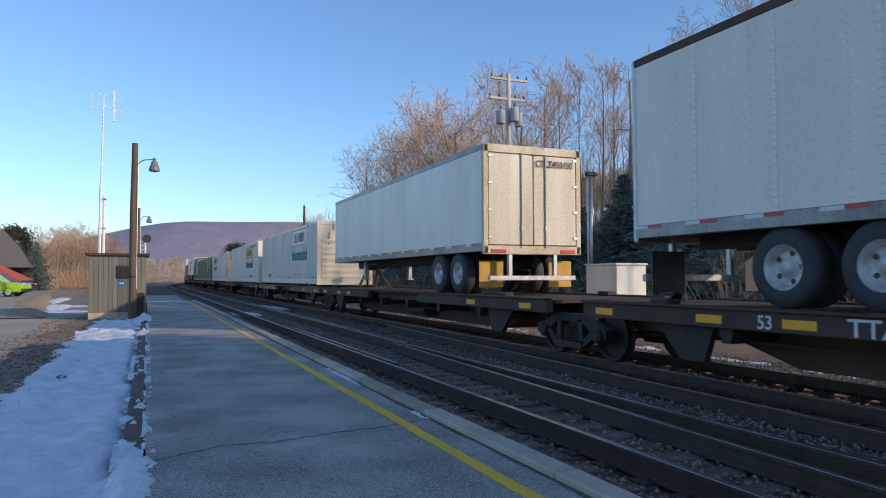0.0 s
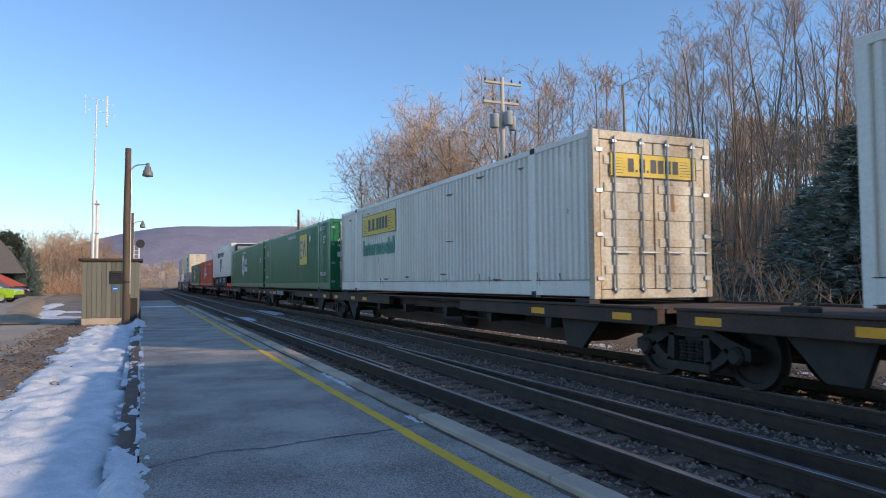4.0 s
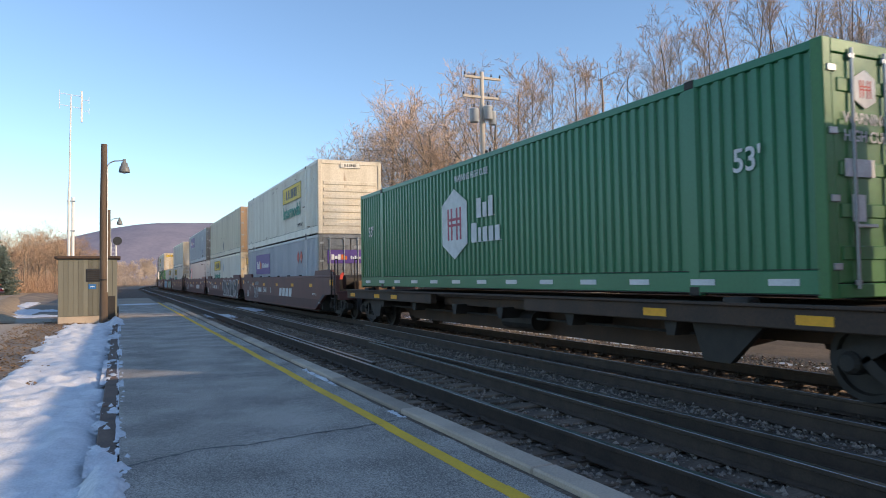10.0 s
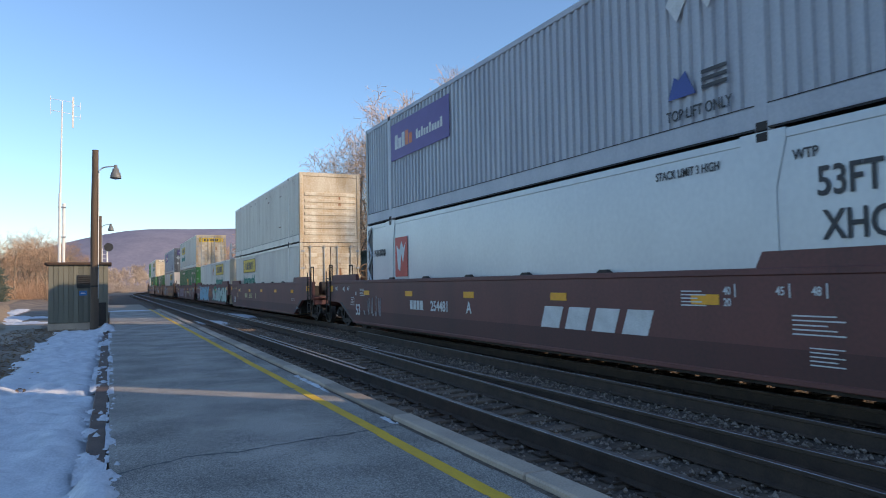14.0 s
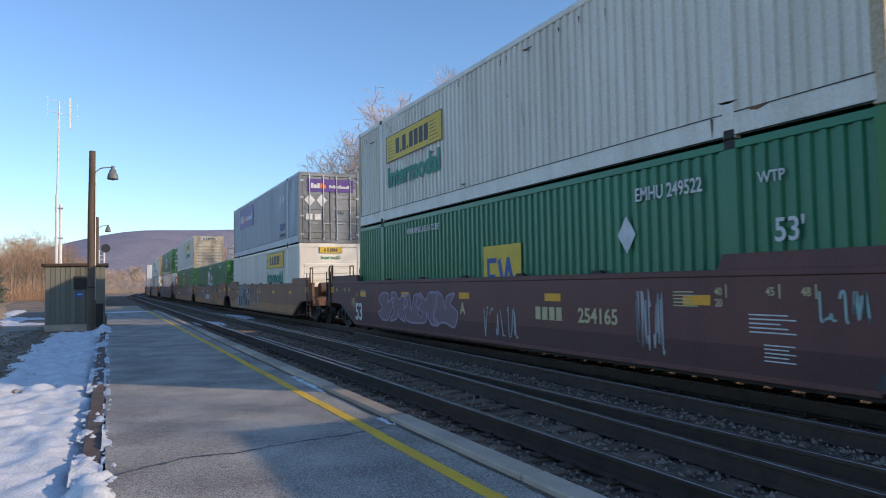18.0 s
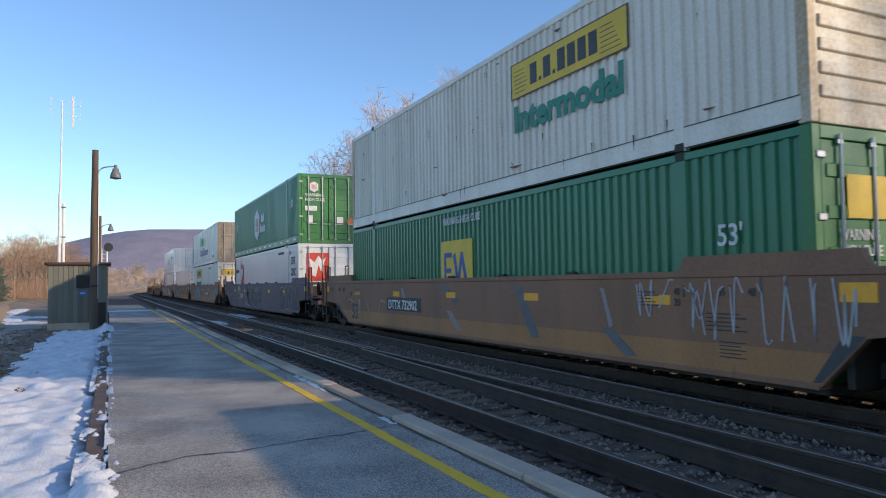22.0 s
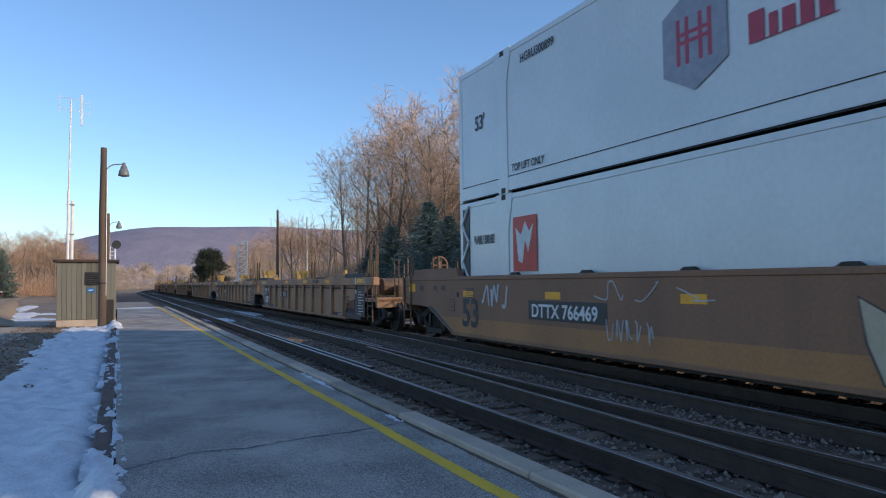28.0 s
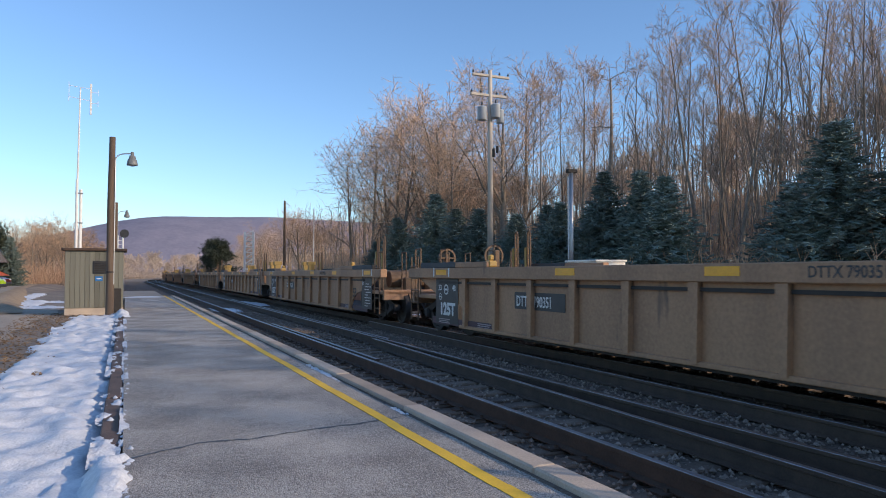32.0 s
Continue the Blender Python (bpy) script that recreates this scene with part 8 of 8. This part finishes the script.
# second well car
s = container("white corrugated container under a beige one", 240.9, WZ, WHITE, doors=True, end_colour=RUSTY)
jb(s, 5.2, 1.9, 3.6)
s = container("off-white corrugated container with rust-streaked ribbed end", 240.9, TZ, GREYWHITE, doors=False, end_colour=RUSTY)
rust_runs(s, 40, 9)
s = container("white corrugated container alone in its well", 259.3, WZ, WHITE, doors=False, end_colour=BEIGE)
jb(s, -1.52, 1.95, 3.7)
diamonds(s, 0.1, 2.2, 1, SIGNR, 0.2)
diamonds(s, -0.15, 2.4, 1, SIGNY, 0.14)
s = container("green corrugated container with yellow emblem in the well", 278.8, WZ, GREEN, doors=True, end_colour=LIME)
emp(s, 0.25, 0.66, 1.25)
lettering("EMHU 249522", 0.2, LETTER_W, s, SIDE, side(-4.35, 2.32), 0.78)
lettering("WTP", 0.14, LETTER_W, s, SIDE, side(-6.5, 2.3), 0.9)
lettering("WARNING HIGH CUBE", 0.15, LETTER_W, s, SIDE, side(4.3, 2.45), 0.9)
lettering("53'", 0.28, LETTER_W, s, SIDE, side(-6.7, 1.6), 0.9)
diamonds(s, -4.15, 1.85, 1)
panel("emblem", 0.6, 0.42, SIGNY, s, END, endp(-0.3, 2.15), "yellow emblem plate")
poly("placard", [(0, -0.26), (0.24, 0), (0, 0.26), (-0.24, 0)], LETTER_W, s, END, endp(-0.55, 1.5), "white diamond placard")
s = container("white corrugated container with stained sunlit doors", 278.8, TZ, GREYWHITE, doors=True, end_colour=RUSTY)
jb(s, 5.7, 1.6, 3.6)
yellow_sign(2.1, 0.36, s, END, endp(-1.05, 2.25))
rust_runs(s, 30, 10)
# third well car
s = container("white corrugated container with yellow board and green word", 302.45, WZ, WHITE, doors=False)
jb(s, -1.79, 2.0, 3.5)
yellow_sign(0.95, 0.24, s, END, endp(-0.45, 2.5))
lettering("Intermodal", 0.15, LETTER_G, s, END, endp(-0.4, 2.25), 0.9)
s = container("silver-grey corrugated container with bright metal doors", 302.45, TZ, SILVER, doors=True, end_colour=BARE)
purple_board(s, 5.82, 1.55, w=4.15)
diamonds(s, -4.8, 2.05, 2)
fed_doors(s)
lettering("TOP LIFT ONLY", 0.15, LETTER_K, s, SIDE, side(-4.55, 0.42), 0.78)
poly("emblem", [(0, 0), (0.5, 0), (0.32, 0.34), (0.2, 0.24), (0.12, 0.3)], SIGNB, s, SIDE, side(-4.6, 0.72), "small blue mountain emblem")
for j in range(3):
    panel("stencil_line", 0.42, 0.05, LETTER_K, s, SIDE, side(-5.2, 0.74 + 0.1 * j))
s = container("green corrugated container alone in its well", 321.4, WZ, GREEN, doors=True, end_colour=LIME)
hub(s, 0.64, 1.62, 1.3)
lettering("WARNING HIGH CUBE", 0.15, LETTER_W, s, SIDE, side(0.55, 2.5), 0.75)
number_side(s, "HGIU 571", -4.8, 2.45, 0.18, LETTER_W)
hub_doors(s)
s = container("green corrugated container under a white one", 340.6, WZ, GREEN, doors=True, end_colour=LIME)
emp(s, 1.5, 0.78, 1.35)
lettering("WARNING HIGH CUBE", 0.17, LETTER_W, s, SIDE, side(1.4, 2.5), 0.75)
lettering("53'", 0.28, LETTER_W, s, SIDE, side(-6.7, 1.6), 0.9)
panel("emblem", 0.8, 0.5, SIGNY, s, END, endp(-0.75, 1.85), "yellow emblem plate")
lettering("WARNING", 0.13, LETTER_W, s, END, endp(-0.9, 1.6), 0.8)
lettering("HIGH CUBE", 0.13, LETTER_W, s, END, endp(-0.9, 1.42), 0.8)
s = container("off-white corrugated container with ribbed rust-stained end", 340.6, TZ, GREYWHITE, doors=False, end_colour=RUSTY)
jb(s, -1.76, 1.75, 3.4)
yellow_sign(1.6, 0.34, s, END, endp(-0.8, 2.48), True)
rust_runs(s, 40, 11)
# single well car
s = container("glossy white panel container with red emblem in the well", 363.9, WZ, SMOOTHW, "smooth", True)
white_arrow(s)
s = container("green corrugated container with sunlit green doors", 363.9, TZ, GREEN, doors=True, end_colour=LIME)
hub(s, 0.78, 1.45, 1.3)
hub_doors(s)
for y in (7.2, -6.8):
    lettering("53'", 0.3, LETTER_W, s, SIDE, side(y, 1.6), 0.9)
for i in range(13):
    panel("tape", 0.42, 0.08, LETTER_W, s, SIDE, side(7.6 - 1.24 * i, 0.14))
# fourth well car
s = container("white corrugated container with yellow boards", 387.5, WZ, WHITE, doors=True, end_colour=WHITE)
jb(s, 5.2, 1.9, 3.6)
yellow_sign(2.1, 0.45, s, END, endp(-1.05, 1.95))
lettering("STACKING 3 HIGH ONLY", 0.1, LETTER_K, s, SIDE, side(-2.9, 2.52), 0.9)
s = container("smooth white panel container with green and blue names", 387.5, TZ, WHITE, "smooth", True, end_colour=mat("weathered_tan_door", (0.42, 0.36, 0.27), (0.20, 0.13, 0.07), 0.6, scale=1.6, fine=20, bump=0.1, streak=4, wear=((0.10, 0.07, 0.05), 0.06)))
for i in range(13):
    y = -7.0 + 1.17 * i
    part("panel_seam", shared("cseam", lambda: Geo().box(-CW / 2 - 0.004, -CW / 2 + 0.03, -0.02, 0.02, 0.3, CH - 0.12), GREYWHITE), GREYWHITE, s, at=pose(0, y, 0))
brand_bars((0.7, 0.35, 0.6, 0.6, 0.5), 0.62, mat("name_green", (0.06, 0.45, 0.12), None, 0.5), s, SIDE, side(2.5, 1.62), tall=(0,))
lettering("Cool Express", 0.62, SIGNB, s, SIDE, side(2.65, 0.8), 1.12)
lettering("TOP LIFT ONLY", 0.15, LETTER_K, s, SIDE, side(-4.9, 0.45), 0.75)
scr = Geo()
for i in range(5):
    scr.box(0, 0.7 - 0.1 * i, 0.14 * i, 0.14 * i + 0.05, -0.002, 0.004)
part("emblem_stripes", scr, mat("name_green", (0.06, 0.45, 0.12), None, 0.5), s, "green striped animal emblem as plain bars", Matrix.Translation(side(-0.6, 1.55)) @ SIDE)
s = container("white refrigerated container with blue name bars on its end", 406.4, WZ, SMOOTHW, "smooth", True, end_colour=WHITE)
brand_bars((0.8, 0.8, 0.5, 0.5), 0.42, SIGNB, s, END, endp(-1.0, 1.95))
for k in (-1, 1):
    panel("plate", 0.3, 0.22, SIGNB, s, END, endp(-0.15 + 0.55 * k, 1.2))
s = container("glossy white panel container with stack marks", 425.25, WZ, SMOOTHW, "smooth", True)
white_arrow(s)
s = container("white panel container with crimson hexagon emblem", 425.25, TZ, SMOOTHW, "smooth", True)
hub(s, 0.95, 1.5, 1.15, mat("emblem_grey", (0.30, 0.32, 0.38), None, 0.5), mat("emblem_red", (0.45, 0.04, 0.08), None, 0.5), False)
brand_bars((0.65, 0.55, 0.6), 0.28, mat("emblem_red", (0.45, 0.04, 0.08), None, 0.5), s, SIDE, side(-0.15, 1.62), tall=(0, 2))
brand_bars((0.8, 0.4, 0.6, 0.6, 0.6), 0.28, mat("emblem_red", (0.45, 0.04, 0.08), None, 0.5), s, SIDE, side(0.05, 1.12), tall=(0,))
lettering("TEMPERATURE", 0.3, LETTER_K, s, SIDE, side(-3.9, 1.75), 0.5)
lettering("CONTROLLED", 0.3, mat("name_green", (0.06, 0.45, 0.12), None, 0.5), s, SIDE, side(-3.9, 1.3), 0.54)
lettering("TOP LIFT ONLY", 0.17, LETTER_K, s, SIDE, side(-4.45, 0.45), 0.75)
lettering("DA", 0.22, LETTER_K, s, SIDE, side(-5.5, 0.85), 0.9)
for y in (7.3, -6.8):
    lettering("53'", 0.32, LETTER_K, s, SIDE, side(y, 1.5), 0.85)
lettering("HGRU300899", 0.17, LETTER_K, s, SIDE, side(5.4, 2.45), 0.85)
lettering("TOP LIFT ONLY", 0.15, LETTER_K, s, SIDE, side(5.77, 0.4), 0.8)
lettering("WARNING HIGH CUBE", 0.12, LETTER_K, s, SIDE, side(0.9, 2.55), 0.8)

# the empty well cars at the tail
OL = "empty ochre well car with external ribs and yellow reflectors"
start = 446.6
for k in range(4):
    for j in range(3):
        u0 = start + 19.25 * j
        ne, fe = ("end" if j == 0 else "joint"), ("end" if j == 2 else "joint")
        c = well_car(OL, u0, u0 + 18.65, OCHRE, ne, fe, True)
        reflectors(c, [-8.1, -4.4, -1.2, 2.2, 7.25], 1.44, -1.563, 0.56, 0.12)
        for y in (-7.68, -8.52, 7.67, 6.83):
            part("reflector_edge", shared("refl_edge", lambda: Geo().box(-0.003, 0.003, -0.025, 0.025, 0, 0.2), LETTER_W), LETTER_W, c, at=pose(-1.563, y, 1.4))
        panel("number_patch", 1.7, 0.32, BLACK, c, SIDE, (-1.447, 4.05, 0.80), "dark patch behind the car number")
        lettering("DTTX 790351", 0.2, LETTER_W, c, SIDE, (-1.455, 3.98, 0.86), 0.75)
        lettering("53", 0.3, BLACK, c, SIDE, (-1.452, -6.3, 0.72), 0.9)
        lettering("DTTX 790351", 0.13, LETTER_K, c, SIDE, (-1.563, -2.4, 1.43), 0.85)
        primer = mat("plum_primer", (0.10, 0.055, 0.06), (0.07, 0.045, 0.05), 0.7, scale=2)
        for y in (8.0, -4.6):
            panel("primer_band", 3.2, 0.16, primer, c, SIDE, (-1.445, y, 0.285), "plum primer band along the foot", 0.002)
        for y, z in ((7.6, 0.32), (5.6, 0.32), (-5.4, 0.32)):
            for q in range(3):
                panel("stencil_line", 0.6 - 0.08 * (q % 2), 0.018, mat("primer_stencil", (0.45, 0.36, 0.36), None, 0.7), c, SIDE, (-1.4535, y, z + 0.04 * q), thick=0.002)
        panel("stencil_patch", 0.98, 1.0, BLACK, c, SIDE, (-1.449, -7.26, 0.38), "dark stencilled data patch")
        for q in range(9):
            panel("stencil_line", (0.3, 0.5, 0.42, 0.56)[q % 4], 0.02, LETTER_W, c, SIDE, (-1.456, -7.55 - 0.04 * (q % 3), 0.46 + 0.085 * q), thick=0.002)
        lettering("48", 0.12, LETTER_W, c, SIDE, (-1.456, -7.3, 1.1), 0.8)
        panel("stencil_patch", 1.22, 1.06, BLACK, c, SIDE, (-1.449, 7.78, 0.32), "dark stencilled data patch")
        lettering("125T", 0.28, LETTER_W, c, SIDE, (-1.456, 7.55, 0.52), 1.02, bold=0.06)
        lettering("53", 0.13, LETTER_W, c, SIDE, (-1.456, 7.62, 1.08), 0.95)
        lettering("48", 0.13, LETTER_W, c, SIDE, (-1.456, 6.86, 1.08), 0.95)
        lettering("45", 0.13, BLACK, c, SIDE, (-1.453, 6.36, 1.04), 0.95)
        for y, z, r in ((7.2, 1.1, 0.12), (7.52, 0.93, 0.08)):
            ring = part("round_mark", Geo().lathe((0, 0, 0), "x", [(-0.004, r * 0.75), (-0.004, r), (0.002, r)], 18), LETTER_W, c, "round stencilled mark", pose(-1.452, y, z))
            part("round_mark_bar", Geo().box(-0.006, 0.0, -r * 0.6, r * 0.6, -r * 0.18, r * 0.18), LETTER_W, ring)
        yellow = mat("box_yellow", (0.55, 0.33, 0.08), (0.42, 0.26, 0.08), 0.6, scale=2)
        for k, end in ((1, fe), (-1, ne)):
            if end == "end":
                continue
            for xx in (-0.9, 0.9):
                y = k * 9.05
                part("pedestal_box", Geo().slab([(y - 0.16, 0.95), (y + 0.16, 0.95), (y + 0.17, 1.93), (y - 0.17, 1.93)], xx - 0.14, xx + 0.14).box(xx - 0.21, xx + 0.21, y - 0.2, y + 0.2, 1.93, 2.12, 0.02), yellow, c, "ochre steel pedestal box")
            part("end_frame", Geo().box(-1.3, 1.3, *sorted((k * 9.3, k * 9.15)), 0.95, 1.3, 0.02).box(-1.42, -1.2, *sorted((k * 9.3, k * 8.75)), 0.95, 1.52, 0.02).box(1.2, 1.42, *sorted((k * 9.3, k * 8.75)), 0.95, 1.52, 0.02), OCHRE, c)
        for xx, y in ((1.2, 8.49), (1.2, 7.86), (-1.2, -8.1), (-1.2, -8.66)):
            part("handrail", Geo().pipe([(xx, y - 0.06, 1.5), (xx, y - 0.06, 2.5), (xx, y - 0.03, 2.57), (xx, y + 0.03, 2.57), (xx, y + 0.06, 2.5), (xx, y + 0.06, 1.5)], 0.026), RUSTIRON, c)
            part("rail_socket", Geo().box(xx - 0.05, xx + 0.05, y + 0.08, y + 0.15, 1.5, 2.15, 0.01), yellow, c)
        if ne == "joint":
            lad = Geo().tube((-1.57, -9.02, 0.3), (-1.57, -9.02, 2.3), 0.022).tube((-1.57, -8.4, 0.3), (-1.57, -8.4, 2.1), 0.022)
            for q in range(5):
                lad.tube((-1.57, -9.02, 0.42 + 0.3 * q), (-1.57, -8.4, 0.42 + 0.3 * q), 0.018)
            part("ladder", lad, OCHRE, c)
        for yb in (5.0, -6.2):
            part("corner_bracket", Geo().box(-1.5, -1.3, yb, yb + 0.2, 1.6, 1.74, 0.03).box(-1.46, -1.34, yb + 0.05, yb + 0.15, 1.74, 1.86, 0.03), yellow, c)
    start += 19.25 * 3 + 1.6


def motions():
    """The whole train runs down the track towards the platform."""
    times = [2.0 * i for i in range(17)]
    for ob, u, z in RIDING:
        rows = []
        for t in times:
            x, y, a = along(u - run(t), TRACK_X)
            rows.append((t, pose(x, y, z, 0, 0, -math.degrees(a))))
        walk(ob, rows)


motions()
